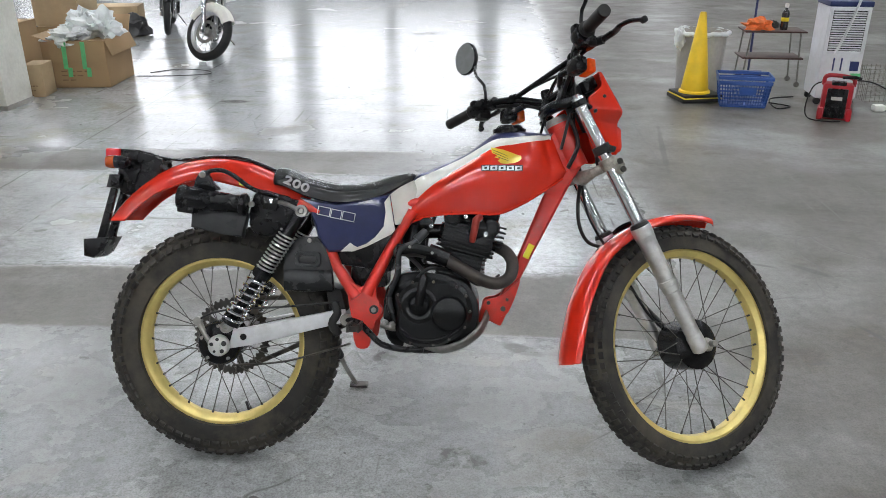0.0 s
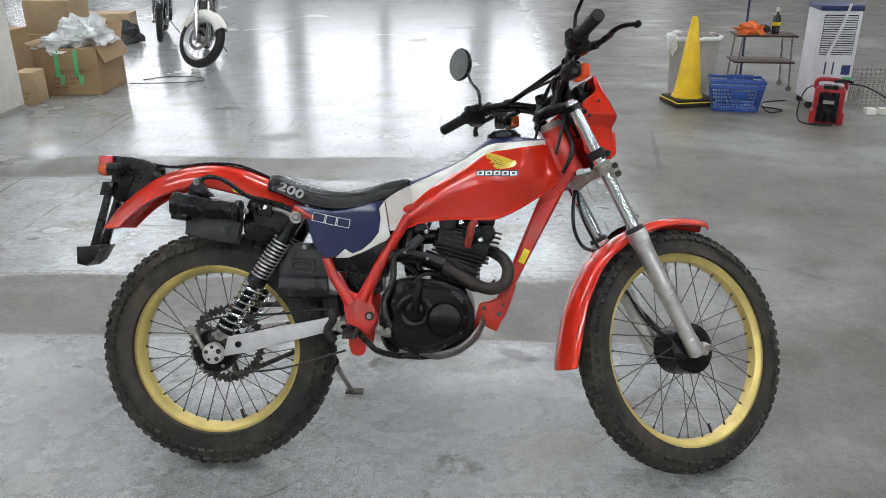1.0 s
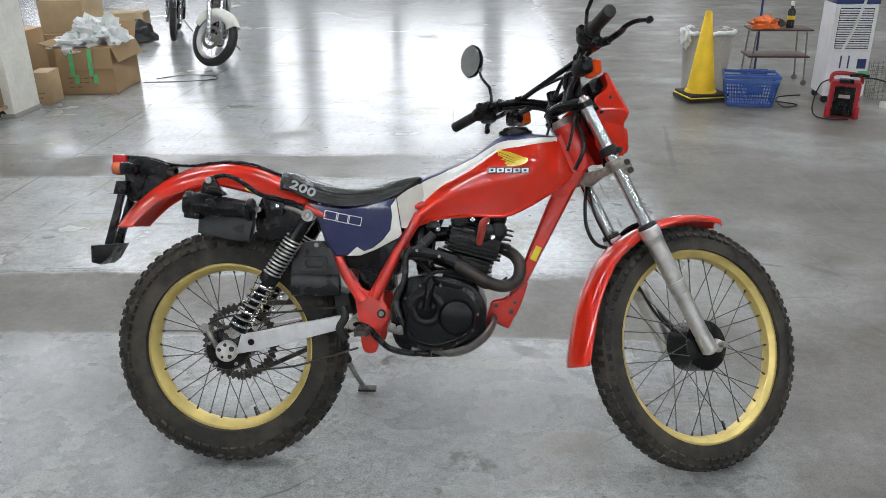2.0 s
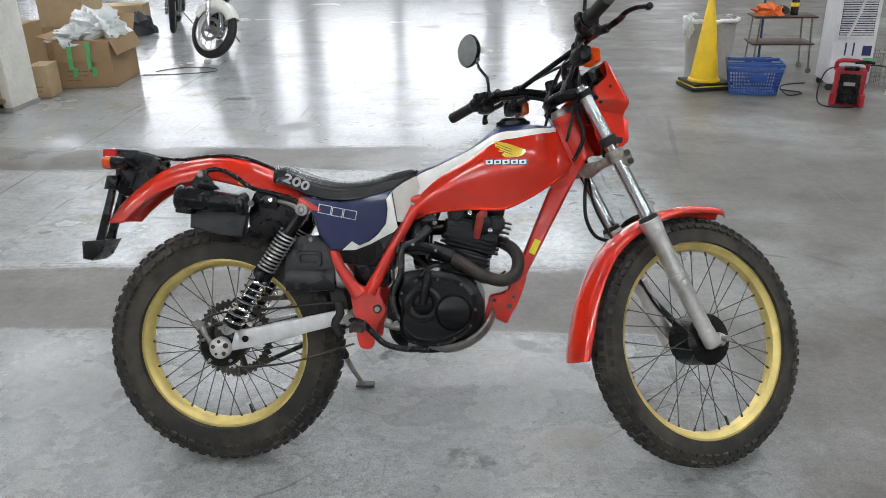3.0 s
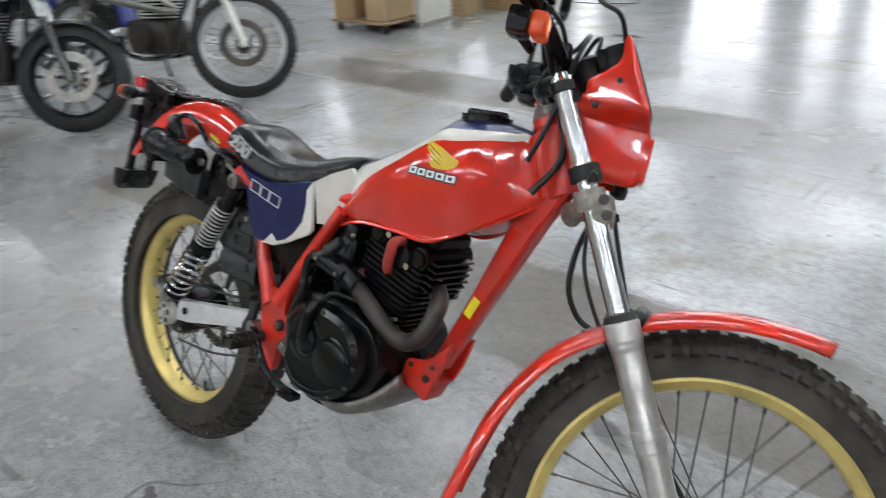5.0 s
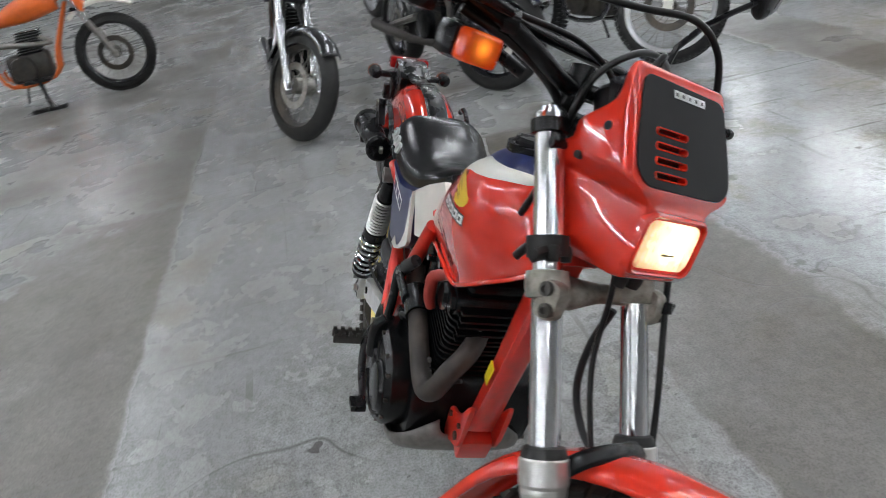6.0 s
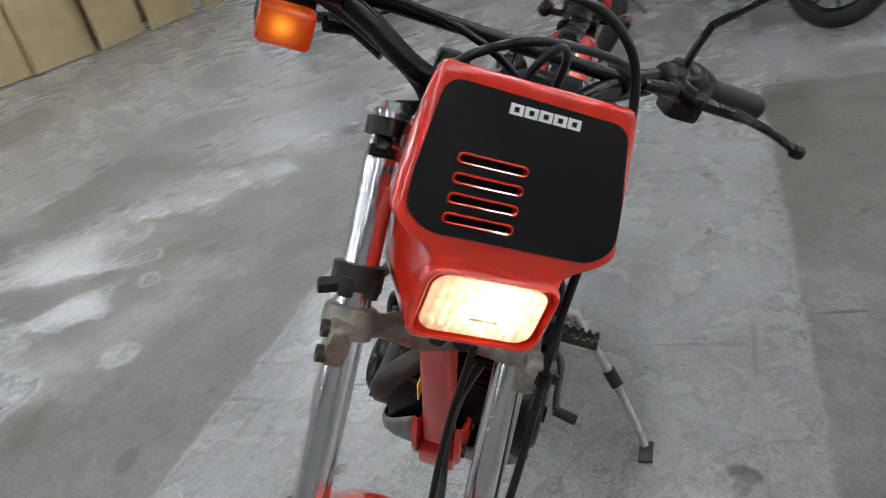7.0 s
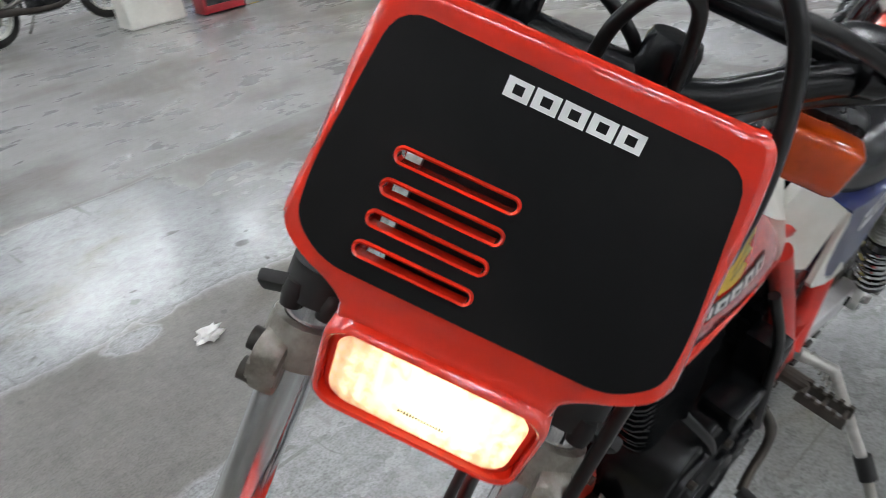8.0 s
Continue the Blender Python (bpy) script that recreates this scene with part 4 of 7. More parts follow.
# seat
ss = []
for x, zt, zs, w, wt in ((0.153, 0.812, 0.785, 0.05, 0.03), (0.163, 0.832, 0.782, 0.085, 0.06), (0.20, 0.829, 0.774, 0.098, 0.066), (0.256, 0.806, 0.750, 0.100, 0.066), (0.338, 0.789, 0.734, 0.096, 0.062), (0.419, 0.795, 0.742, 0.085, 0.052), (0.483, 0.813, 0.766, 0.068, 0.04), (0.535, 0.822, 0.797, 0.05, 0.03), (0.55, 0.816, 0.806, 0.03, 0.02)):
    half = [(0, zt), (wt * 0.6, zt - 0.001), (wt, zt - 0.006), (w * 0.93, zt - 0.022), (w, zs + 0.012), (w * 0.96, zs), (w * 0.5, zs + 0.004), (0, zs + 0.004)]
    fine = spline([(0, a, b_) for a, b_ in half], 3)
    ss.append([Vector((x, -p.y, p.z)) for p in fine] + [Vector((x, p.y, p.z)) for p in fine[-2:0:-1]])
bm = nb()
loft(bm, ss, 5)
seat = part("seat", bm, M_SEAT, bike, "black vinyl seat with grey printed number")


def text_part(nm, txt, size, m, material, parent, ext=0.0006, label="", shear=0.0, spacing=1.0):
    cu = bpy.data.curves.new(nm, "FONT")
    cu.body, cu.size, cu.extrude, cu.shear, cu.space_character = txt, size, ext, shear, spacing
    cu.offset = size * 0.02
    cu.align_x, cu.align_y = "CENTER", "CENTER"
    ob = new(nm, cu)
    dg = bpy.context.evaluated_depsgraph_get()
    me = bpy.data.meshes.new_from_object(ob.evaluated_get(dg))
    bpy.data.objects.remove(ob)
    me.materials.clear()
    me.materials.append(material)
    o2 = new(nm, me)
    o2.parent = parent
    o2.matrix_basis = m
    if label:
        tagged(o2, label)
    return o2


for s in (-1, 1):
    text_part("printed_number", "200", 0.033, (pose(0.229, -0.1000, 0.7835, 72, 22, 0) if s < 0 else pose(0.229, 0.1000, 0.7835, 72, -22, 180)) @ Matrix.Diagonal((1.45, 1.0, 1.0, 1.0)), M_SILVERPRINT, seat, 0.003, "grey printed number on the seat", spacing=1.05)

# side covers
for s in (-1, 1):
    bm = nb()
    o = [(0.238, 0.748), (0.29, 0.737), (0.345, 0.731), (0.40, 0.739), (0.455, 0.754), (0.484, 0.760), (0.479, 0.709), (0.479, 0.676), (0.452, 0.643), (0.432, 0.626), (0.395, 0.606), (0.355, 0.600), (0.318, 0.598), (0.289, 0.638), (0.272, 0.692), (0.255, 0.73)]
    inner = [(x + (0.37 - x) * 0.07, z + (0.685 - z) * 0.07) for x, z in o]
    r0 = [bm.verts.new((x, s * 0.070, z)) for x, z in o]
    r1 = [bm.verts.new((x, s * 0.094, z)) for x, z in o]
    r2 = [bm.verts.new((x, s * 0.103, z)) for x, z in inner]
    ring_faces(bm, [r0, r1, r2])
    sc = part("side_cover", bm, M_BLUE, bike, "blue side cover with white corner")
    bm = nb()
    w = [(0.486, 0.758), (0.499, 0.679), (0.503, 0.663), (0.493, 0.651), (0.452, 0.630), (0.425, 0.616), (0.388, 0.602), (0.352, 0.601), (0.379, 0.626), (0.399, 0.613), (0.425, 0.623), (0.449, 0.642), (0.472, 0.672), (0.477, 0.71), (0.472, 0.738)]
    plate(bm, w, s * 0.097, s * 0.1045, bevel=0.001)
    part("white_panel", bm, M_WHITE, sc, "white corner of the side cover")
    bm = nb()
    w = [(0.4880, 0.760), (0.515, 0.782), (0.548, 0.800), (0.566, 0.752), (0.529, 0.678), (0.501, 0.677)]
    rg = [[bm.verts.new((x, s * (0.1025 - (x - 0.4835) * 0.62 - q_), z)) for x, z in w] for q_ in (0.0, 0.012)]
    ring_faces(bm, rg)
    part("cover_tip", bm, M_WHITE, sc, smooth=False)
    # outlined slanted mark, kept as plain shapes
    x = 0.288
    for wd in (0.036, 0.030, 0.036):
        zc = 0.711 - (x - 0.288) * 0.2
        for a, b_, ww, hh in ((0.002, 0.0115, wd * 0.92, 0.0018), (-0.002, -0.0115, wd * 0.92, 0.0018), (-wd * 0.46, 0, 0.0018, 0.0245), (wd * 0.46, 0, 0.0018, 0.0245)):
            bm = nb()
            box(bm, (x + wd / 2 + a, s * 0.1037, zc + b_ - a * 0.2), (ww, 0.0012, hh), pose(0, 0, 0, 0, 11, 0))
            part("mark_line", bm, M_LOGOW, sc, smooth=False)
        x += wd + 0.001

# rear mudguard
GTOP = [(-0.334, 0.675), (-0.288, 0.732), (-0.233, 0.782), (-0.178, 0.818), (-0.112, 0.845), (-0.045, 0.857), (0.015, 0.857), (0.081, 0.846), (0.146, 0.821), (0.24, 0.78)]
GEDGE = [(-0.272, 0.674), (-0.240, 0.706), (-0.200, 0.739), (-0.150, 0.766), (-0.089, 0.787), (-0.040, 0.794), (0.012, 0.785), (0.085, 0.768), (0.150, 0.752), (0.235, 0.738)]
rows = []
for (a, b_), (c_, d_) in zip(GTOP, GEDGE):
    half = [(k_, a + (c_ - a) * f_, b_ + (d_ - b_) * f_) for k_, f_ in ((0.12, 0.0), (0.50, 0.06), (0.80, 0.28), (0.95, 0.60), (1.0, 1.0))]
    hw = 0.061
    rows.append([(x_, -k_ * hw, z_) for k_, x_, z_ in half[::-1]] + [(x_, k_ * hw, z_) for k_, x_, z_ in half])
bm = nb()
sheet(bm, rows, 4, 3)
rf = solid(part("rear_mudguard", bm, M_RED, bike, "glossy red rear mudguard with a black centre strip"), 0.003)
bm = nb()
sheet(bm, [[(a, -0.024, b_ - 0.001), (a, -0.018, b_ + 0.003), (a, 0, b_ + 0.004), (a, 0.018, b_ + 0.003), (a, 0.024, b_ - 0.001)] for a, b_ in [(-0.29, 0.879), (-0.245, 0.874), (-0.178, 0.856), (-0.12, 0.852), (-0.045, 0.861), (0.018, 0.862), (0.081, 0.851), (0.165, 0.818)]], 4, 3)
solid(part("centre_strip", bm, M_BLACK, rf), 0.004)
bm = nb()
plate(bm, [(0.055, 0.789), (0.085, 0.782), (0.098, 0.772), (0.090, 0.770), (0.058, 0.781)], -0.0615, -0.060)
part("load_label", bm, M_YELLOW, rf, "small yellow label on the mudguard")

# tail lamp, indicators and plate carrier
bm = nb()
plate(bm, smooth2([(-0.292, 0.880), (-0.235, 0.870), (-0.172, 0.852), (-0.182, 0.838), (-0.177, 0.821), (-0.192, 0.800), (-0.234, 0.766), (-0.268, 0.748), (-0.296, 0.760), (-0.302, 0.807), (-0.290, 0.845)], 3), -0.040, 0.040, bevel=0.007)
box(bm, (-0.262, -0.044, 0.812), (0.05, 0.012, 0.055), pose(0, 0, 0, 0, 20, 0), bevel=0.004)
tl = part("tail_bracket", bm, M_BLACK, bike, "black plastic tail bracket")
bm = nb()
box(bm, (-0.311, 0, 0.866), (0.040, 0.105, 0.030), bevel=0.008)
part("tail_lamp", bm, M_REDLENS, tl, "red tail lamp lens")
for s in (-1, 1):
    bm = nb()
    cyl(bm, (-0.262, s * 0.03, 0.838), (-0.262, s * 0.08, 0.838), 0.008)
    lathe(bm, (-0.265, s * 0.094, 0.839), [(0.004, 0.022), (0.014, 0.016), (0.0175, 0.0), (0.018, -0.016)], 18, axis=(1, 0, 0))
    part("indicator_body", bm, M_BLACK, tl)
    bm = nb()
    lathe(bm, (-0.283, s * 0.094, 0.839), [(0.004, -0.024), (0.0155, -0.022), (0.0185, -0.012), (0.0185, 0.002), (0.017, 0.003)], 18, axis=(1, 0, 0))
    part("indicator_lens", bm, M_AMBER, tl, "amber indicator lens")
bm = nb()
plate(bm, [(-0.315, 0.806), (-0.283, 0.806), (-0.290, 0.766), (-0.325, 0.768)], -0.062, -0.028, bevel=0.004)
part("reflector_holder", bm, M_BLACK, tl)
for y_, o_ in ((-0.032, [(-0.322, 0.768), (-0.304, 0.768), (-0.341, 0.622), (-0.364, 0.622)]), (0.022, [(-0.318, 0.762), (-0.298, 0.745), (-0.326, 0.668), (-0.338, 0.622), (-0.362, 0.622)])):
    bm = nb()
    plate(bm, o_, y_ - 0.008, y_ + 0.008, bevel=0.003)
    part("carrier_arm", bm, M_BLACK, tl)
bm = nb()
plate(bm, [(-0.399, 0.622), (-0.325, 0.626), (-0.352, 0.580), (-0.372, 0.566), (-0.398, 0.572)], -0.05, 0.045, bevel=0.006)
part("plate_carrier", bm, M_BLACK, tl, "black number plate carrier foot")

# tool tube, lower box and rails at the rear
bm = nb()
tube(bm, [(-0.078, -0.122, 0.743), (0.0, -0.119, 0.735), (0.082, -0.114, 0.726)], [0.0325, 0.028, 0.0235], 22)
lathe(bm, (-0.083, -0.122, 0.7435), [(0.01, -0.010), (0.031, -0.008), (0.036, 0.0), (0.036, 0.008), (0.033, 0.012)], 24, axis=(0.99, 0.05, -0.11))
lathe(bm, (0.087, -0.114, 0.7255), [(0.023, -0.012), (0.030, -0.008), (0.032, 0.004), (0.026, 0.010), (0.006, 0.012)], 24, axis=(0.99, 0.05, -0.11))
box(bm, (-0.068, -0.116, 0.712), (0.045, 0.05, 0.022), pose(0, 0, 0, 0, 7, 0), bevel=0.005)
part("tool_tube", bm, M_BLACK, bike, "black plastic tool tube under the mudguard")
bm = nb()
plate(bm, smooth2([(-0.045, 0.800), (-0.030, 0.818), (-0.014, 0.812), (-0.008, 0.790), (0.018, 0.765), (-0.05, 0.765)], 3), -0.112, -0.096, bevel=0.003)
part("tube_bracket", bm, M_BLACK, bike)
bm = nb()
plate(bm, [(-0.066, 0.708), (-0.045, 0.718), (0.092, 0.703), (0.076, 0.634), (0.02, 0.643), (-0.068, 0.661)], -0.098, -0.062, bevel=0.006)
part("tool_box_cover", bm, M_GREYPL, bike, "dull black plastic box below the tool tube")
bm = nb()
plate(bm, smooth2([(0.105, 0.755), (0.135, 0.768), (0.20, 0.745), (0.235, 0.735), (0.245, 0.69), (0.20, 0.645), (0.12, 0.64), (0.09, 0.67), (0.095, 0.72)], 2), -0.078, -0.03, bevel=0.006)
part("battery_box", bm, M_BLACK, bike)
bm = nb()
box(bm, (0.153, -0.083, 0.733), (0.040, 0.012, 0.042), pose(0, 0, 0, 0, 8, 0), bevel=0.003)
part("fuse_holder", bm, M_BKGLOSS, bike)
for q, r, mm in (((0.156, -0.0905, 0.737), 0.0062, M_CHROME), ((0.107, -0.112, 0.727), 0.0085, M_STEEL), ((-0.029, -0.113, 0.806), 0.0095, M_STEEL), ((0.221, -0.092, 0.732), 0.007, M_STEEL)):
    bm = nb()
    lathe(bm, q, [(0.001, -0.004), (r * 0.9, -0.004), (r, -0.002), (r, 0.004), (0.001, 0.004)], 12)
    part("cover_screw", bm, mm, bike)
for s in (-1, 1):
    bm = nb()
    tube(bm, [(-0.030, s * 0.095, 0.806), (-0.014, s * 0.094, 0.817), (0.018, s * 0.093, 0.819), (0.055, s * 0.092, 0.803), (0.107, s * 0.092, 0.768), (0.190, s * 0.093, 0.746), (0.240, s * 0.094, 0.722)], 0.0062, 10, n=4)
    part("rear_rail", bm, M_BLACK, bike)
    bm = nb()
    tube(bm, [(0.246, s * 0.090, 0.711), (0.205, s * 0.088, 0.728), (0.175, s * 0.086, 0.735)], [0.012, 0.0075, 0.006], 10)
    part("shock_mount", bm, M_STEEL, bike)
# air box and splash guard
bm = nb()
box(bm, (0.40, 0, 0.615), (0.20, 0.15, 0.12), pose(0, 0, 0, 0, 8, 0), bevel=0.015)
box(bm, (0.36, 0, 0.70), (0.2, 0.14, 0.07), bevel=0.015)
box(bm, (0.425, 0, 0.545), (0.10, 0.13, 0.09), bevel=0.01)
part("air_box", bm, M_BLACK, bike, "black air box")
bm = nb()
o = [(0.190, 0.488), (0.196, 0.546), (0.187, 0.590), (0.230, 0.638), (0.282, 0.641), (0.322, 0.592), (0.330, 0.492)]
plate(bm, o, -0.082, -0.060, bevel=0.006)
# moulded lower shelf with a rolled lip
rows = []
for x in (0.193, 0.225, 0.262, 0.298, 0.328):
    w_ = 0.0025 * math.sin(x * 95)
    rows.append([(x, -0.083, 0.548 + w_), (x, -0.092, 0.541 + w_), (x, -0.096 - w_, 0.522), (x, -0.094 + w_, 0.503), (x, -0.088, 0.490), (x, -0.078, 0.486)])
sheet(bm, rows, 4, 3)
sg = part("splash_guard", bm, M_GREYPL, bike, "scuffed black plastic splash guard")
bm = nb()
rg = [[bm.verts.new((0.258 + a, y_, 0.577 + b_)) for a, b_ in rounded(w_, h_, 0.009, 4)] for w_, h_, y_ in ((0.072, 0.042, -0.081), (0.068, 0.038, -0.089), (0.052, 0.024, -0.089), (0.048, 0.020, -0.080))]
ring_faces(bm, rg, True, False)
part("vent_collar", bm, M_GREYPL, sg)
# black plate in the collar stands in for the slot's shaded depth
bm = nb()
box(bm, (0.258, -0.0825, 0.577), (0.048, 0.003, 0.020), bevel=0.001)
part("slot_plate", bm, M_BLACKPRINT, sg)
bm = nb()
lathe(bm, (0.262, -0.083, 0.629), [(0.001, -0.004), (0.006, -0.004), (0.007, 0.003)], 10)
part("guard_screw", bm, M_STEEL, sg)
bm = nb()
plate(bm, [(0.30, 0.505), (0.345, 0.49), (0.36, 0.43), (0.325, 0.40), (0.315, 0.42)], -0.05, 0.05, bevel=0.004)
part("mud_flap", bm, M_RUBBER, bike)

# engine
bm = nb()
cas = smooth2([(0.475, 0.40), (0.48, 0.50), (0.53, 0.545), (0.62, 0.545), (0.70, 0.52), (0.735, 0.46), (0.72, 0.38), (0.66, 0.335), (0.56, 0.325), (0.495, 0.35)], 3)
plate(bm, cas, -0.105, 0.115, bevel=0.01)
eng = part("engine", bm, M_ENGINE, bike, "black painted single cylinder engine")
bm = nb()
cov = smooth2([(0.510, 0.403), (0.516, 0.457), (0.510, 0.494), (0.551, 0.531), (0.611, 0.533), (0.678, 0.520), (0.705, 0.494), (0.718, 0.448), (0.704, 0.401), (0.660, 0.365), (0.614, 0.348), (0.547, 0.354), (0.517, 0.373)], 4)
inn = [(x + (0.61 - x) * 0.1, z + (0.44 - z) * 0.1) for x, z in cov]
rings = [[bm.verts.new((x, y, z)) for x, z in oo] for y, oo in ((-0.10, cov), (-0.136, cov), (-0.146, inn))]
ring_faces(bm, rings)
part("clutch_cover", bm, M_ENGINE, eng)
bm = nb()
lathe(bm, (0.655, -0.145, 0.441), [(0.050, 0.006), (0.050, -0.003), (0.0475, -0.006), (0.0465, -0.006), (0.0455, -0.004), (0.0445, -0.006), (0.0425, -0.010), (0.036, -0.0125), (0.006, -0.0135)], 44)
part("clutch_dome", bm, M_ENGINE, eng, "round raised clutch dome")
bm = nb()
lathe(bm, (0.574, -0.145, 0.462), [(0.050, 0.006), (0.049, -0.001), (0.046, -0.003), (0.033, -0.003), (0.030, -0.001), (0.027, -0.001), (0.024, -0.006), (0.021, -0.008), (0.004, -0.009)], 40)
tube(bm, [(0.574, -0.151, 0.462), (0.580, -0.153, 0.500), (0.585, -0.150, 0.528), (0.586, -0.138, 0.540)], [0.013, 0.0125, 0.012, 0.011], 14, n=3)
part("kick_shaft_boss", bm, M_ENGINE, eng)
bm = nb()
tube(bm, [(0.526, -0.1465, 0.40), (0.552, -0.1475, 0.374), (0.60, -0.148, 0.366), (0.65, -0.147, 0.379), (0.682, -0.146, 0.398)], 0.004, 8, n=4)
part("cover_rib", bm, M_ENGINE, eng)
for x, z in ((0.517, 0.490), (0.556, 0.524), (0.612, 0.526), (0.674, 0.514), (0.700, 0.490), (0.711, 0.448), (0.698, 0.405), (0.656, 0.372), (0.614, 0.356), (0.552, 0.361)):
    bm = nb()
    lathe(bm, (x, -0.142, z), [(0.001, -0.004), (0.0042, -0.004), (0.0042, 0.008), (0.001, 0.008)], 6)
    part("cover_bolt", bm, M_DARKSTEEL, eng)
# finned cylinder and head
tilt = radians(14)
cax = Vector((math.sin(tilt), 0, math.cos(tilt)))
cpx = Vector((math.cos(tilt), 0, -math.sin(tilt)))
cbase = Vector((0.672, 0, 0.525))
rotm = Matrix((cpx, Vector((0, 1, 0)), cax)).transposed()
bm = nb()
lathe(bm, cbase, [(0.055, 0), (0.055, 0.17), (0.045, 0.185)], 24, axis=cax)
box(bm, cbase + cax * 0.04, (0.118, 0.134, 0.075), rotm, bevel=0.012)
box(bm, cbase + cax * 0.115, (0.146, 0.136, 0.075), rotm, bevel=0.012)
part("cylinder_barrel", bm, M_ENGINE, eng)
for k in range(14):
    h = 0.010 + 0.0119 * k
    wid = 0.134 if k < 6 else (0.166 if k < 12 else 0.15)
    o = rounded(wid + random.uniform(-0.004, 0.004), 0.15 if k < 12 else 0.13, 0.02, 3)
    bm = nb()
    lo = [bm.verts.new(cbase + rotm @ Vector((a, b_, h))) for a, b_ in o]
    hi = [bm.verts.new(cbase + rotm @ Vector((a, b_, h + 0.0042))) for a, b_ in o]
    ring_faces(bm, [lo, hi])
    part("fin", bm, M_ENGINE, eng, smooth=False)
bm = nb()
box(bm, cbase + cax * 0.185, (0.10, 0.10, 0.04), rotm, bevel=0.012)
box(bm, cbase + cax * 0.196, (0.142, 0.112, 0.036), rotm, bevel=0.016, seg=3)
for sx in (-1, 1):
    lathe(bm, cbase + cax * 0.165 + cpx * 0.055 * sx, [(0.005, -0.072), (0.022, -0.07), (0.026, -0.06), (0.026, 0.06), (0.005, 0.07)], 16)
lathe(bm, cbase + cax * 0.155 + cpx * 0.02, [(0.005, -0.088), (0.024, -0.085), (0.03, -0.07), (0.03, 0.0)], 20)
part("cylinder_head", bm, M_ENGINE, eng)
bm = nb()
tube(bm, [(0.735, -0.080, 0.702), (0.724, -0.098, 0.694), (0.721, -0.100, 0.675), (0.716, -0.098, 0.652), (0.714, -0.092, 0.634)], [0.009, 0.0105, 0.0105, 0.010, 0.008], 12, n=3)
part("plug_cap", bm, M_RUSTCAP, eng, "faded red spark plug cap")
for q in ((0.695, -0.078, 0.702), (0.735, -0.078, 0.695), (0.75, -0.078, 0.655), (0.60, -0.075, 0.675)):
    bm = nb()
    lathe(bm, q, [(0.001, -0.008), (0.0062, -0.008), (0.0062, 0.008), (0.001, 0.008)], 8)
    part("head_bolt", bm, M_CHROME, eng)
for k in range(5):
    bm = nb()
    q = cbase + cax * (0.118 + 0.0135 * k) + cpx * 0.088
    box(bm, q + Vector((0, -0.01, 0)), (0.018 + 0.004 * (k % 2), 0.11, 0.0045), rotm)
    part("head_fin", bm, M_ENGINE, eng, smooth=False)
for sx in (-1, 1):
    bm = nb()
    lathe(bm, cbase + cax * 0.165 + cpx * 0.055 * sx + Vector((0, -0.074, 0)), [(0.002, -0.004), (0.017, -0.004), (0.019, 0.004)], 6)
    part("tappet_cap", bm, M_ENGINE, eng)
for k, (x_, z_) in enumerate(((0.635, 0.565), (0.648, 0.556), (0.735, 0.548), (0.742, 0.535))):
    bm = nb()
    cyl(bm, (x_, -0.085, z_), (x_ + 0.014, -0.088, z_ + 0.004), 0.0035, seg=8)
    part("stud", bm, M_CHROME if k % 2 else M_STEEL, eng)
# carburettor and inlet
bm = nb()
cyl(bm, (0.47, -0.02, 0.655), (0.64, -0.01, 0.66), 0.024, 0.02, 16)
lathe(bm, (0.55, -0.03, 0.64), [(0.01, -0.045), (0.032, -0.04), (0.034, 0.03), (0.02, 0.05)], 18, axis=(0, 0.1, 1))
lathe(bm, (0.585, -0.05, 0.68), [(0.006, -0.03), (0.018, -0.025), (0.018, 0.025), (0.006, 0.03)], 14)
part("carburettor", bm, M_ENGINE, eng)
bm = nb()
tube(bm, [(0.578, -0.105, 0.655), (0.555, -0.112, 0.628), (0.517, -0.114, 0.607), (0.512, -0.116, 0.542), (0.490, -0.118, 0.475), (0.508, -0.122, 0.420), (0.531, -0.124, 0.406)], 0.0085, 10, n=5)
tube(bm, [(0.588, -0.10, 0.662), (0.562, -0.110, 0.636)], [0.011, 0.0135], 12)
part("breather_hose", bm, M_GREYPL, eng, "greyish rubber breather hose")
for nm, r_, pts in (("oil_hose", 0.005, [(0.50, -0.09, 0.50), (0.56, -0.10, 0.53), (0.60, -0.11, 0.56), (0.66, -0.07, 0.55)]), ("drain_hose", 0.006, [(0.52, -0.05, 0.60), (0.56, -0.07, 0.57), (0.60, -0.10, 0.53)]), ("sensor_wire", 0.0035, [(0.70, -0.06, 0.53), (0.73, -0.09, 0.515), (0.76, -0.07, 0.52), (0.79, -0.04, 0.54)])):
    bm = nb()
    tube(bm, pts, r_, 8, n=4)
    part(nm, bm, M_RUBBER, eng)
# bright clips and nuts beside the crankcase
for q, sz, ang in (((0.478, -0.118, 0.408), (0.016, 0.012, 0.020), 25), ((0.500, -0.122, 0.406), (0.014, 0.012, 0.016), -15), ((0.545, -0.128, 0.350), (0.026, 0.010, 0.012), 8)):
    bm = nb()
    box(bm, q, sz, pose(0, 0, 0, 0, ang, 0), bevel=0.003)
    lathe(bm, (q[0], q[1] - 0.006, q[2]), [(0.001, -0.003), (0.0045, -0.003), (0.005, 0.002)], 8)
    part("cable_clip", bm, M_STEEL, eng)
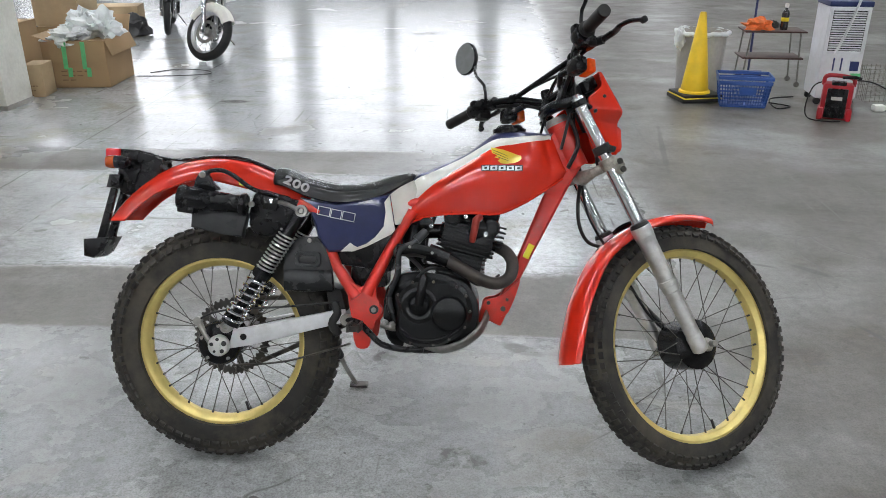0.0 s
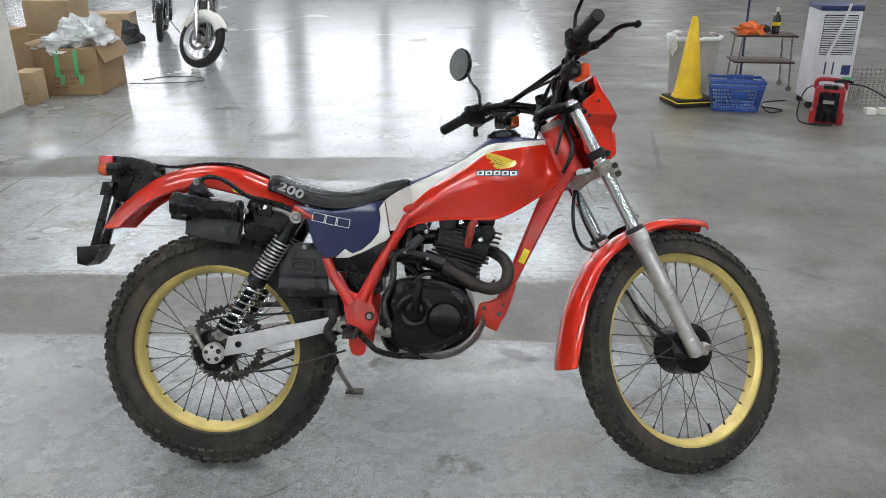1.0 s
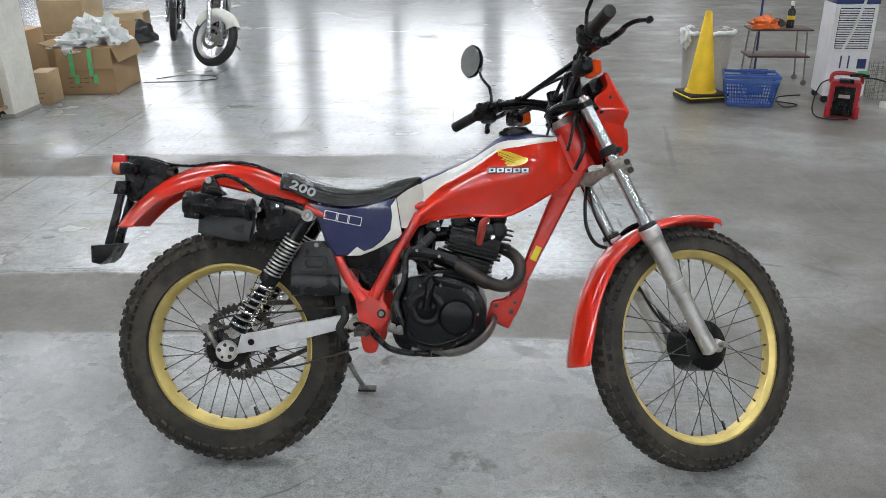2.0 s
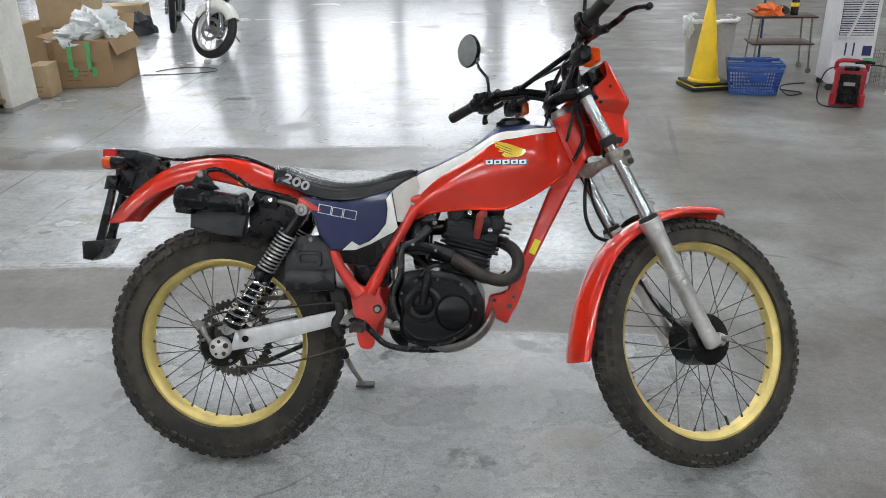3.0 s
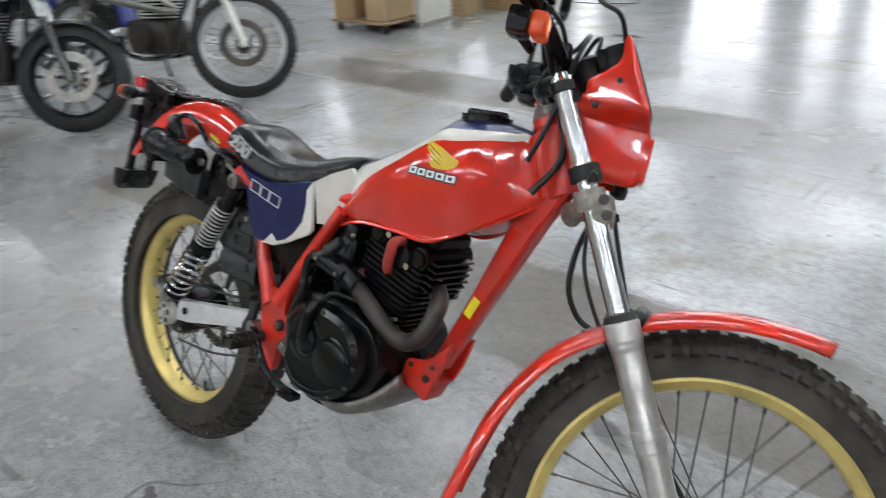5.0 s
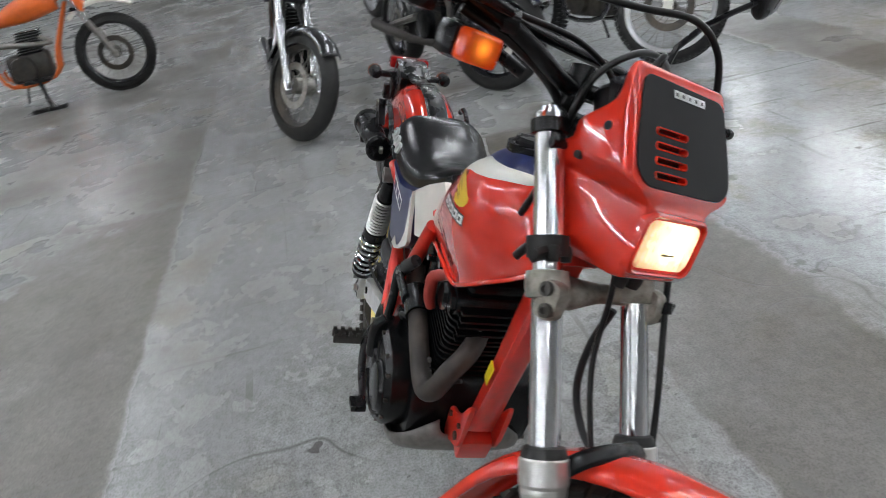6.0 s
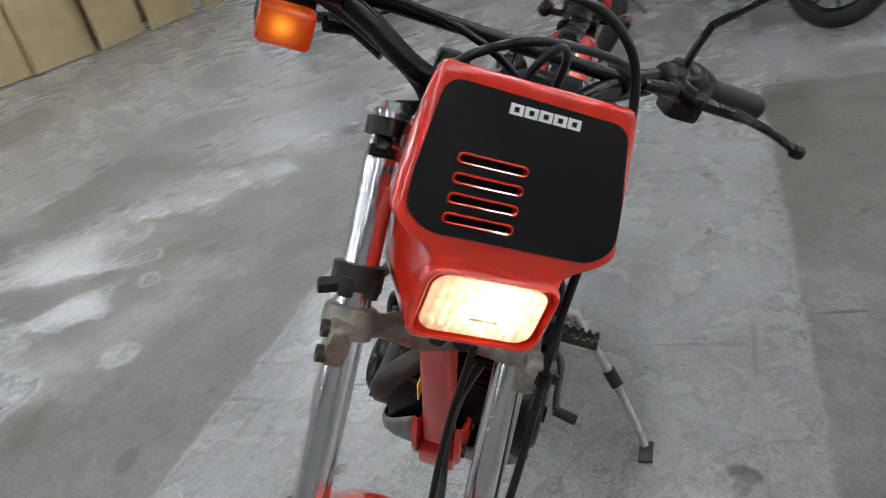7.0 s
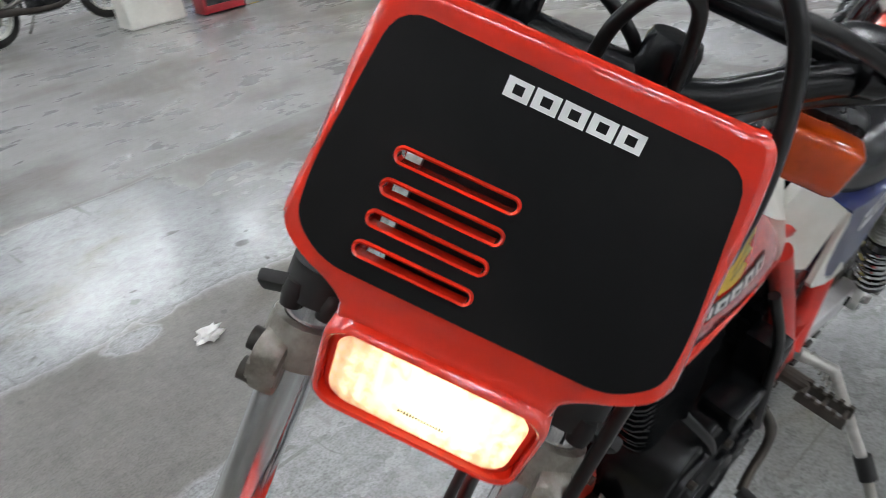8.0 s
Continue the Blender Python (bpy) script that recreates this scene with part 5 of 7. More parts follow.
# exhaust
bm = nb()
tube(bm, [(0.775, -0.02, 0.622), (0.81, -0.045, 0.603), (0.825, -0.075, 0.575), (0.818, -0.092, 0.54), (0.788, -0.098, 0.522), (0.75, -0.098, 0.527), (0.70, -0.097, 0.552), (0.65, -0.095, 0.580), (0.61, -0.094, 0.598), (0.56, -0.09, 0.606), (0.50, -0.075, 0.606)], 0.0172, 16, n=5)
exh = part("exhaust_pipe", bm, M_EXH, bike, "dark heat-stained exhaust header pipe")
bm = nb()
lathe(bm, (0.622, -0.094, 0.594), [(0.0185, -0.03), (0.023, -0.03), (0.024, 0.03), (0.0185, 0.03)], 20, axis=(-0.93, 0.02, 0.32), closed=True)
tube(bm, [(0.62, -0.115, 0.60), (0.56, -0.118, 0.615), (0.51, -0.10, 0.61)], 0.014, 10, flat=0.5)
part("heat_shield", bm, M_ENGINE, exh)
for x in (0.606, 0.545):
    bm = nb()
    lathe(bm, (x, -0.121, 0.602 + (0.61 - x) * 0.25), [(0.001, -0.003), (0.0042, -0.003), (0.0045, 0.003), (0.001, 0.003)], 8)
    part("shield_bolt", bm, M_STEEL, exh)
# bash plate
bm = nb()
rows = []
for x, z, hw in ((0.515, 0.336, 0.085), (0.573, 0.331, 0.108), (0.633, 0.324, 0.122), (0.674, 0.333, 0.124), (0.71, 0.350, 0.118), (0.746, 0.380, 0.095), (0.765, 0.417, 0.055)):
    rows.append([(x - 0.008, -hw, z + 0.026), (x, -hw * 0.95, z + 0.008), (x, -hw * 0.6, z - 0.004), (x, hw * 0.6, z - 0.004), (x, hw * 0.95, z + 0.008), (x - 0.008, hw, z + 0.026)])
sheet(bm, rows, 3, 2)
solid(part("bash_plate", bm, M_BASH, bike, "scraped alloy bash plate"), 0.004)
# left side: sprocket cover, generator cover, shift pedal
bm = nb()
plate(bm, smooth2([(0.50, 0.36), (0.50, 0.47), (0.56, 0.50), (0.62, 0.50), (0.70, 0.49), (0.725, 0.43), (0.70, 0.36), (0.62, 0.335), (0.55, 0.335)], 3), 0.10, 0.124, bevel=0.008)
lathe(bm, (0.65, 0.124, 0.425), [(0.060, -0.004), (0.058, 0.010), (0.050, 0.014), (0.046, 0.010), (0.01, 0.012)], 30)
lathe(bm, (0.65, 0.138, 0.425), [(0.014, -0.004), (0.014, 0.004), (0.004, 0.005)], 12)
for k in range(5):
    box(bm, (0.54, 0.126, 0.375 + 0.022 * k), (0.06, 0.008, 0.007), bevel=0.002)
part("generator_cover", bm, M_ENGINE, eng)
for x, z in ((0.51, 0.465), (0.56, 0.493), (0.62, 0.493), (0.695, 0.482), (0.716, 0.43), (0.695, 0.368), (0.62, 0.345), (0.55, 0.345), (0.508, 0.37)):
    bm = nb()
    lathe(bm, (x, 0.126, z), [(0.001, -0.004), (0.0055, -0.004), (0.0055, 0.005), (0.001, 0.005)], 6)
    part("cover_bolt", bm, M_DARKSTEEL, eng)
bm = nb()
tube(bm, [(0.60, 0.095, 0.70), (0.575, 0.115, 0.63), (0.57, 0.125, 0.56), (0.555, 0.13, 0.50), (0.53, 0.13, 0.45)], 0.0065, 10, n=4)
part("overflow_hose", bm, M_CABLE, eng)
bm = nb()
tube(bm, [(0.72, 0.09, 0.60), (0.68, 0.115, 0.545), (0.66, 0.12, 0.51)], 0.007, 10, n=4)
box(bm, (0.60, 0.105, 0.545), (0.09, 0.05, 0.03), bevel=0.008)
box(bm, (0.545, 0.10, 0.575), (0.04, 0.05, 0.06), bevel=0.01)
part("inlet_bracket", bm, M_ENGINE, eng)
bm = nb()
tube(bm, [(0.475, 0.12, 0.425), (0.488, 0.142, 0.42), (0.503, 0.150, 0.399), (0.535, 0.153, 0.375), (0.558, 0.158, 0.360)], [0.009, 0.008, 0.0065, 0.0065, 0.007], 10, n=3)
part("shift_pedal", bm, M_DARKSTEEL, bike)
bm = nb()
cyl(bm, (0.558, 0.155, 0.360), (0.560, 0.196, 0.352), 0.0095)
part("shift_rubber", bm, M_RUBBER, bike)
# foot pegs and brake pedal
for s in (-1, 1):
    bm = nb()
    px, pz = (0.405, 0.400) if s < 0 else (0.350, 0.375)
    cyl(bm, (px - 0.015, s * 0.10, pz), (px - 0.015, s * 0.14, pz), 0.014)
    for q in (-1, 1):
        box(bm, (px + q * 0.014, s * 0.170, pz + 0.002), (0.007, 0.075, 0.016), bevel=0.002)
    for k in range(3):
        box(bm, (px, s * (0.14 + 0.03 * k), pz + 0.002), (0.028, 0.006, 0.014), bevel=0.001)
    for k in range(5):
        for q in (-1, 1):
            box(bm, (px + q * 0.014, s * (0.14 + 0.0155 * k), pz + 0.012), (0.006, 0.008, 0.008))
    part("foot_peg", bm, M_DARKSTEEL, bike, smooth=False)
bm = nb()
tube(bm, [(0.372, -0.115, 0.415), (0.41, -0.135, 0.41), (0.44, -0.145, 0.385), (0.475, -0.148, 0.355), (0.53, -0.150, 0.343), (0.565, -0.155, 0.345)], 0.0085, 10, n=4)
box(bm, (0.57, -0.165, 0.346), (0.04, 0.03, 0.012), bevel=0.003)
part("brake_pedal", bm, M_BLACK, bike)
bm = nb()
lathe(bm, (0.372, -0.112, 0.415), [(0.004, -0.012), (0.016, -0.012), (0.016, 0.012), (0.004, 0.012)], 16)
part("pedal_pivot", bm, M_STEEL, bike)
bm = nb()
tube(bm, [(0.47, -0.11, 0.405), (0.50, -0.118, 0.395), (0.515, -0.12, 0.40)], [0.012, 0.009, 0.012], 10)
part("kick_lever_stub", bm, M_STEEL, bike)
bm = nb()
tube(bm, [(0.335, -0.09, 0.455), (0.345, -0.10, 0.43), (0.33, -0.10, 0.40), (0.35, -0.10, 0.37)], 0.012, 10, n=3)
part("brake_cable_guide", bm, M_RUBBER, bike)
# side stand
bm = nb()
tube(bm, [(0.31, 0.10, 0.40), (0.270, 0.150, 0.375), (0.277, 0.215, 0.30), (0.283, 0.261, 0.251), (0.303, 0.318, 0.185), (0.325, 0.362, 0.132)], [0.011, 0.010, 0.009, 0.009, 0.008, 0.008], 12)
stn = part("side_stand", bm, M_STAND, bike, "extended silver side stand")
bm = nb()
cyl(bm, (0.279, 0.247, 0.266), (0.287, 0.273, 0.239), 0.014)
part("stand_rubber", bm, M_RUBBER, stn)
bm = nb()
box(bm, (0.336, 0.366, 0.1255), (0.06, 0.03, 0.008), pose(0, 0, 0, LEAN), bevel=0.002)
part("stand_foot", bm, M_DARKSTEEL, stn)
bm = nb()
pts = [Vector((0.295, 0.115, 0.40)).lerp(Vector((0.272, 0.185, 0.325)), k / 60) + 0.007 * Vector((math.cos(k * 0.9), 0, math.sin(k * 0.9))) for k in range(61)]
tube(bm, pts, 0.0016, 5)
part("stand_spring", bm, M_STEEL, stn)

# ---- steered front end ----
fxa = lambda z: 0.955 + (1.018 - z) * 0.5329  # fork axis
for s in (-1, 1):
    y = s * 0.087
    bm = nb()
    cyl(bm, (fxa(1.010), y, 1.010), (fxa(0.63), y, 0.63), 0.0178, seg=32)
    ft = part("fork_tube", bm, M_CHROME, bike, "polished chrome fork tube", basis=TURN)
    bm = nb()
    d = Vector((0.5329, 0, -1)).normalized()
    o = Vector((fxa(0.668), y, 0.668))
    prof = [(0.0185, 0.0), (0.0275, 0.001), (0.0285, 0.003), (0.0285, 0.030), (0.0270, 0.034), (0.0270, 0.040), (0.0250, 0.048), (0.0236, 0.166), (0.0258, 0.167), (0.0258, 0.180), (0.0245, 0.184), (0.0245, 0.200), (0.0222, 0.203), (0.0212, 0.335), (0.0228, 0.342), (0.0228, 0.378), (0.0215, 0.386), (0.012, 0.392)]
    lathe(bm, o, [q for p_ in prof for q in (p_, p_)][1:-1], 32, axis=d)
    box(bm, (1.345, y, 0.343), (0.03, 0.032, 0.034), pose(0, 0, 0, 0, 28, 0), bevel=0.010)
    part("fork_slider", bm, M_ALLOY, bike, "dull alloy fork slider", basis=TURN)
    bm = nb()
    lathe(bm, o, [(0.0185, -0.012), (0.024, -0.01), (0.0275, 0.0), (0.0275, 0.006), (0.0185, 0.008)], 22, axis=d, closed=True)
    part("dust_seal", bm, M_RUBBER, bike, basis=TURN)
    bm = nb()
    lathe(bm, (fxa(1.013), y, 1.013), [(0.004, 0.010), (0.011, 0.0095), (0.0125, 0.003), (0.0175, 0.002), (0.0185, -0.001), (0.0185, -0.012)], 20, axis=-d)
    part("fork_cap", bm, M_CHROME, bike, basis=TURN)
bm = nb()
cyl(bm, (1.347, -0.12, 0.345), (1.347, 0.12, 0.345), 0.009)
part("front_axle", bm, M_STEEL, bike, basis=TURN)
# lower yoke
bm = nb()
tube(bm, [(fxa(0.838), -0.080, 0.832), (1.03, -0.045, 0.822), (1.02, 0, 0.815), (1.03, 0.045, 0.822), (fxa(0.838), 0.080, 0.832)], [0.014, 0.013, 0.022, 0.013, 0.014], 14, n=4, flat=0.8)
yk = part("lower_yoke", bm, M_YOKE, bike, "dull grey cast fork yoke", basis=TURN)
for s in (-1, 1):
    o = Vector((fxa(0.838), s * 0.087, 0.838))
    bm = nb()
    lathe(bm, o, [(0.0185, -0.016), (0.0245, -0.015), (0.026, 0.0), (0.0245, 0.015), (0.0185, 0.016)], 24, axis=d, closed=True)
    part("clamp_ring", bm, M_YOKE, yk)
    bm = nb()
    rows = smooth2([(-0.004, -0.022), (0.016, -0.026), (0.026, -0.018), (0.026, 0.0), (0.022, 0.016), (0.008, 0.020), (-0.004, 0.012)], 3)
    plate(bm, [(o.x + 0.012 + a, o.z - 0.006 + b_) for a, b_ in rows], o.y + s * 0.0, o.y + s * 0.021, bevel=0.005)
    part("clamp_lug", bm, M_YOKE, yk)
for s in (-1, 1):
    for dz in (-0.008, 0.012):
        bm = nb()
        q = Vector((fxa(0.838) + 0.026 - dz * 0.5, s * 0.106, 0.828 + dz * 1.1))
        lathe(bm, q, [(0.002, 0.005), (0.0045, 0.005), (0.0045, 0.008), (0.0085, 0.008), (0.0085, -0.002), (0.002, -0.002)], 12, axis=(0, s, 0))
        part("pinch_bolt", bm, M_DARKSTEEL, yk)
# fork stops with clamps
for s in (-1, 1):
    bm = nb()
    o = Vector((fxa(0.876), s * 0.087, 0.876))
    lathe(bm, o, [(0.0185, -0.012), (0.025, -0.012), (0.025, 0.012), (0.0185, 0.012)], 20, axis=d, closed=True)
    for a_, b_2 in ((0.020, 0.012), (0.018, -0.012)):
        lathe(bm, o + Vector((a_, s * b_2, 0.0)), [(0.002, -0.010), (0.007, -0.009), (0.0085, 0.0), (0.007, 0.009), (0.002, 0.010)], 14, axis=d)
    box(bm, o + Vector((0.014, s * 0.024, -0.004)), (0.010, 0.028, 0.017), pose(0, 0, 0, s * -14, 20, s * -12), bevel=0.003)
    part("fork_stop", bm, M_RUBBER, bike, basis=TURN)
# upper yoke and handlebar clamps
bm = nb()
for s in (-1, 1):
    o = Vector((fxa(1.000), s * 0.087, 1.000))
    lathe(bm, o, [(0.0182, -0.009), (0.0225, -0.008), (0.0225, 0.008), (0.0182, 0.009)], 22, axis=d, closed=True)
    box(bm, o + Vector((0.021, s * 0.006, -0.010)), (0.018, 0.017, 0.018), pose(0, 0, 0, 0, 28, 0), bevel=0.004)
    cyl(bm, o + Vector((0.026, s * 0.018, -0.012)), o + Vector((0.026, s * -0.006, -0.012)), 0.0055, seg=6)
tube(bm, [(fxa(1.01), -0.08, 1.01), (0.925, -0.03, 1.005), (0.925, 0.03, 1.005), (fxa(1.01), 0.08, 1.01)], 0.017, 12, n=4)
for s in (-1, 1):
    cyl(bm, (0.928, s * 0.045, 1.0), (0.945, s * 0.045, 1.05), 0.016, seg=20)
    lathe(bm, (0.945, s * 0.045, 1.052), [(0.016, -0.012), (0.0165, 0.0), (0.0165, 0.022), (0.0145, 0.027), (0.003, 0.027)], 20, axis=(-0.2, 0, 1))
part("upper_yoke", bm, M_ENGINE, bike, "black upper fork yoke with bar clamps", basis=TURN)
# handlebar, its right half knocked a little forward and up


def hp(x, y, z, s):
    k = max(0.0, min(1.25, (y - 0.06) / 0.23)) if s < 0 else 0.0
    return Vector((x + 0.043 * k, s * (y + 0.012 * k), z + 0.034 * k))


bm = nb()
HB = [(0.784, 0.392, 1.064), (0.818, 0.288, 1.076), (0.862, 0.20, 1.085), (0.905, 0.13, 1.072), (0.94, 0.075, 1.052), (0.945, 0.04, 1.05)]
tube(bm, [hp(*p_, -1) for p_ in HB] + HB[::-1], 0.0112, 14, n=5)
hb = part("handlebar", bm, M_ENGINE, bike, "black braced handlebar", basis=TURN)
bm = nb()
cyl(bm, hp(0.892, 0.155, 1.083, -1), hp(0.892, 0.155, 1.083, 1), 0.0075)
for s in (-1, 1):
    lathe(bm, hp(0.892, 0.15, 1.081, s), [(0.008, -0.01), (0.016, -0.009), (0.016, 0.009), (0.008, 0.01)], 12, axis=(-0.6, s * 1, 0))
part("cross_brace", bm, M_ENGINE, hb)
for s in (-1, 1):
    bm = nb()
    e = hp(0.784, 0.392, 1.064, s)
    i_ = hp(0.817, 0.288, 1.076, s)
    dd = (i_ - e).normalized()
    prof = [(0.002, -0.002), (0.0155, 0.0), (0.0165, 0.006)]
    for k in range(12):
        prof += [(0.0162, 0.010 + 0.008 * k), (0.0152, 0.013 + 0.008 * k)]
    prof += [(0.021, 0.108), (0.021, 0.114), (0.012, 0.116)]
    lathe(bm, e, prof, 18, axis=dd)
    part("grip", bm, M_RUBBER, hb, "black ribbed rubber grip")
    # switch box and lever perch
    bm = nb()
    q = hp(0.829, 0.258, 1.079, s)
    lathe(bm, q, [(0.012, -0.024), (0.024, -0.022), (0.027, -0.01), (0.027, 0.01), (0.024, 0.022), (0.012, 0.024)], 18, axis=dd)
    box(bm, q + Vector((0.01, 0, -0.02)), (0.04, 0.042, 0.03), bevel=0.008)
    box(bm, q + Vector((-0.018, 0.0, 0.012)), (0.02, 0.026, 0.02), bevel=0.005)
    part("switch_box", bm, M_BLACK, hb)
    bm = nb()
    q = hp(0.858, 0.222, 1.086, s)
    lathe(bm, q, [(0.012, -0.014), (0.019, -0.013), (0.019, 0.013), (0.012, 0.014)], 16, axis=dd)
    tube(bm, [q, hp(0.893, 0.225, 1.086, s), hp(0.902, 0.245, 1.084, s)], [0.015, 0.012, 0.012], 10)
    tube(bm, [hp(0.892, 0.21, 1.087, s), hp(0.905, 0.165, 1.088, s)], [0.009, 0.006], 10)
    part("lever_perch", bm, M_BLACK, hb)
    bm = nb()
    tube(bm, [hp(0.902, 0.235, 1.085, s), hp(0.900, 0.285, 1.083, s), hp(0.884, 0.320, 1.076, s), hp(0.882, 0.355, 1.069, s), hp(0.894, 0.386, 1.061, s)], [0.011, 0.010, 0.008, 0.0075, 0.008], 10, n=4, flat=0.7)
    lathe(bm, hp(0.896, 0.389, 1.060, s), [(0.002, -0.009), (0.008, -0.006), (0.009, 0), (0.008, 0.006), (0.002, 0.009)], 10)
    part("hand_lever", bm, M_BLACK, hb, "black control lever")
    # mirror
    bm = nb()
    tube(bm, [hp(0.842, 0.238, 1.09, s), hp(0.842, 0.240, 1.125, s), hp(0.841, 0.246, 1.152, s), hp(0.838, 0.29, 1.195, s), hp(0.848, 0.325, 1.228, s), hp(0.866, 0.352, 1.258, s)], 0.005, 8)
    lathe(bm, hp(0.842, 0.238, 1.092, s), [(0.004, -0.012), (0.011, -0.010), (0.011, 0.010), (0.004, 0.012)], 6, axis=(0, 0, 1))
    st = part("mirror_stem", bm, M_BLACK, hb)
    ctr = hp(0.845, 0.388, 1.292, s)
    fac = Vector((-1, -0.24 * s, -0.10)).normalized()
    bm = nb()
    lathe(bm, ctr, [(0.051, 0.0), (0.053, -0.003), (0.052, -0.010), (0.040, -0.022), (0.012, -0.028)], 32, axis=fac)
    mh = part("mirror_housing", bm, M_BLACK, hb, "round black mirror housing")
    bm = nb()
    lathe(bm, ctr + fac * 0.0015, [(0.0495, 0.0), (0.0495, 0.001), (0.001, 0.0015)], 32, axis=fac)
    part("mirror_glass", bm, M_MIRROR, hb)
# front indicators
for s, c in ((-1, Vector((0.903, -0.197, 1.056))), (1, Vector((0.884, 0.152, 1.028)))):
    bm = nb()
    tube(bm, [(0.90, s * 0.10, 1.045), (c.x - 0.02, s * 0.13, c.z), (c.x - 0.01, s * 0.16, c.z)], 0.008, 10)
    box(bm, c + Vector((-0.012, 0, 0)), (0.036, 0.055, 0.042), bevel=0.012)
    ib = part("front_indicator", bm, M_BLACK, bike, "front indicator with amber lens", basis=TURN)
    bm = nb()
    box(bm, c + Vector((0.019, 0, -0.001)), (0.026, 0.051, 0.037), bevel=0.008, seg=3)
    part("indicator_lens", bm, M_AMBERLIT if s < 0 else M_AMBER, ib, "amber ribbed lens")
# instruments behind the cowl
bm = nb()
lathe(bm, (0.995, -0.012, 1.045), [(0.01, -0.04), (0.03, -0.038), (0.034, -0.02), (0.034, 0.022), (0.028, 0.028), (0.005, 0.028)], 28, axis=(-0.5, 0, 0.87))
box(bm, (1.018, -0.045, 1.068), (0.036, 0.035, 0.036), pose(0, 0, 0, 0, -25, 0), bevel=0.008)
ins = part("speedometer", bm, M_BLACK, bike, "black instrument pod", basis=TURN)
bm = nb()
box(bm, (1.030, -0.04, 1.078), (0.032, 0.034, 0.036), pose(0, 0, 0, 0, -27, 0), bevel=0.006)
part("meter_box", bm, M_BLACK, ins)
# cowl: nose panel, brow and side wings in one shell
CY = 0.0055  # the cowl sits a little off the centre
rows = []
for z, xf, hw, dp in ((1.1052, 1.0425, 0.0815, 0.004), (1.1036, 1.0465, 0.0875, 0.007), (1.0990, 1.0495, 0.0918, 0.011), (1.0900, 1.0535, 0.0950, 0.016), (1.072, 1.0625, 0.098, 0.022), (1.056, 1.0707, 0.100, 0.034), (1.040, 1.079, 0.1015, 0.060), (1.022, 1.088, 0.103, 0.090), (1.002, 1.0985, 0.105, 0.100), (0.991, 1.104, 0.104, 0.103), (0.982, 1.108, 0.092, 0.105), (0.974, 1.1095, 0.077, 0.105), (0.966, 1.112, 0.066, 0.104), (0.958, 1.115, 0.063, 0.101), (0.92, 1.116, 0.063, 0.09), (0.89, 1.114, 0.061, 0.08), (0.878, 1.107, 0.057, 0.062), (0.874, 1.085, 0.05, 0.035)):
    hw *= 0.975
    inw = hw * 0.14 * min(1.0, dp / 0.1)
    if z < 0.995:  # the lamp housing flares out towards the forks
        inw = hw - (0.084 if z > 0.97 else 0.078 if z > 0.95 else 0.072 if z > 0.9 else 0.068 if z > 0.88 else 0.056)
        dp += 0.022 if z > 0.88 else 0.01
    side = [(xf - dp, hw - inw), (xf - dp * 0.6, hw - inw * 0.45), (xf - min(0.016, dp * 0.35), hw), (xf - min(0.004, dp * 0.12), hw - 0.003), (xf, hw - 0.011), (xf, hw * 0.4)]
    rows.append([(x, CY - w_, z) for x, w_ in side] + [(x, CY + w_, z) for x, w_ in side[::-1]])
bm = nb()
sheet(bm, rows, 3, 3)
cowl = solid(part("headlamp_cowl", bm, M_RED, bike, "glossy red headlamp cowl", basis=TURN), 0.003)
pa = math.atan2(1.0970 - 1.0530, 1.09 - 1.005)
PM = Matrix.Translation((1.0790 + 0.0005, -0.0085, 1.040)) @ Matrix.Rotation(-pa, 4, "Y")
# local frame of the nose panel: x out of the face, y across, z up along it


def panel_part(nm, poly, d0, d1, material, label="", smooth=False):
    bm_ = nb()
    plate(bm_, poly, d0, d1, "yz")
    return part(nm, bm_, material, cowl, label, smooth, PM)


face = []
for a, b_, r in ((-0.070, 0.062, 0.016), (0.099, 0.059, 0.016), (0.112, -0.020, 0.014), (0.112, -0.046, 0.009), (0.093, -0.0615, 0.013), (-0.062, -0.0615, 0.013), (-0.081, -0.046, 0.009), (-0.082, -0.020, 0.014)):
    face.append((Vector((a * 0.975, b_)), r))
poly = []
for i, (p, r) in enumerate(face):
    q0, q1 = face[i - 1][0], face[(i + 1) % len(face)][0]
    a, b_ = p + (q0 - p).normalized() * r, p + (q1 - p).normalized() * r
    for k in range(6):
        t = k / 5
        v = a * (1 - t) ** 2 + 2 * p * t * (1 - t) + b_ * t * t
        poly.append((v.x, v.y))
nose = panel_part("nose_panel", poly, -0.0008, 0.0016, M_PANEL, "satin black nose panel")
SLOTS = [(-0.015 - 0.0007 * k, 0.002 - 0.0164 * k) for k in range(4)]
bm = nb()
for yc, zc in SLOTS:
    plate(bm, [(a + yc, b_ + zc) for a, b_ in rounded(0.0622, 0.009, 0.0044, 6)], -0.02, 0.02, "yz")
cutter = part("cutter", bm, M_RED, cowl, "", False, PM)
bpy.context.view_layer.update()
for ob in (cowl, nose):
    cut = ob.modifiers.new("slots", "BOOLEAN")
    cut.object, cut.operation, cut.solver = cutter, "DIFFERENCE", "EXACT"
cut_mesh = {}
for ob in (cowl, nose):
    dg_ = bpy.context.evaluated_depsgraph_get()
    cut_mesh[ob] = bpy.data.meshes.new_from_object(ob.evaluated_get(dg_))
for ob, me_ in cut_mesh.items():
    ob.modifiers.clear()
    ob.data = me_
bpy.data.objects.remove(cutter)
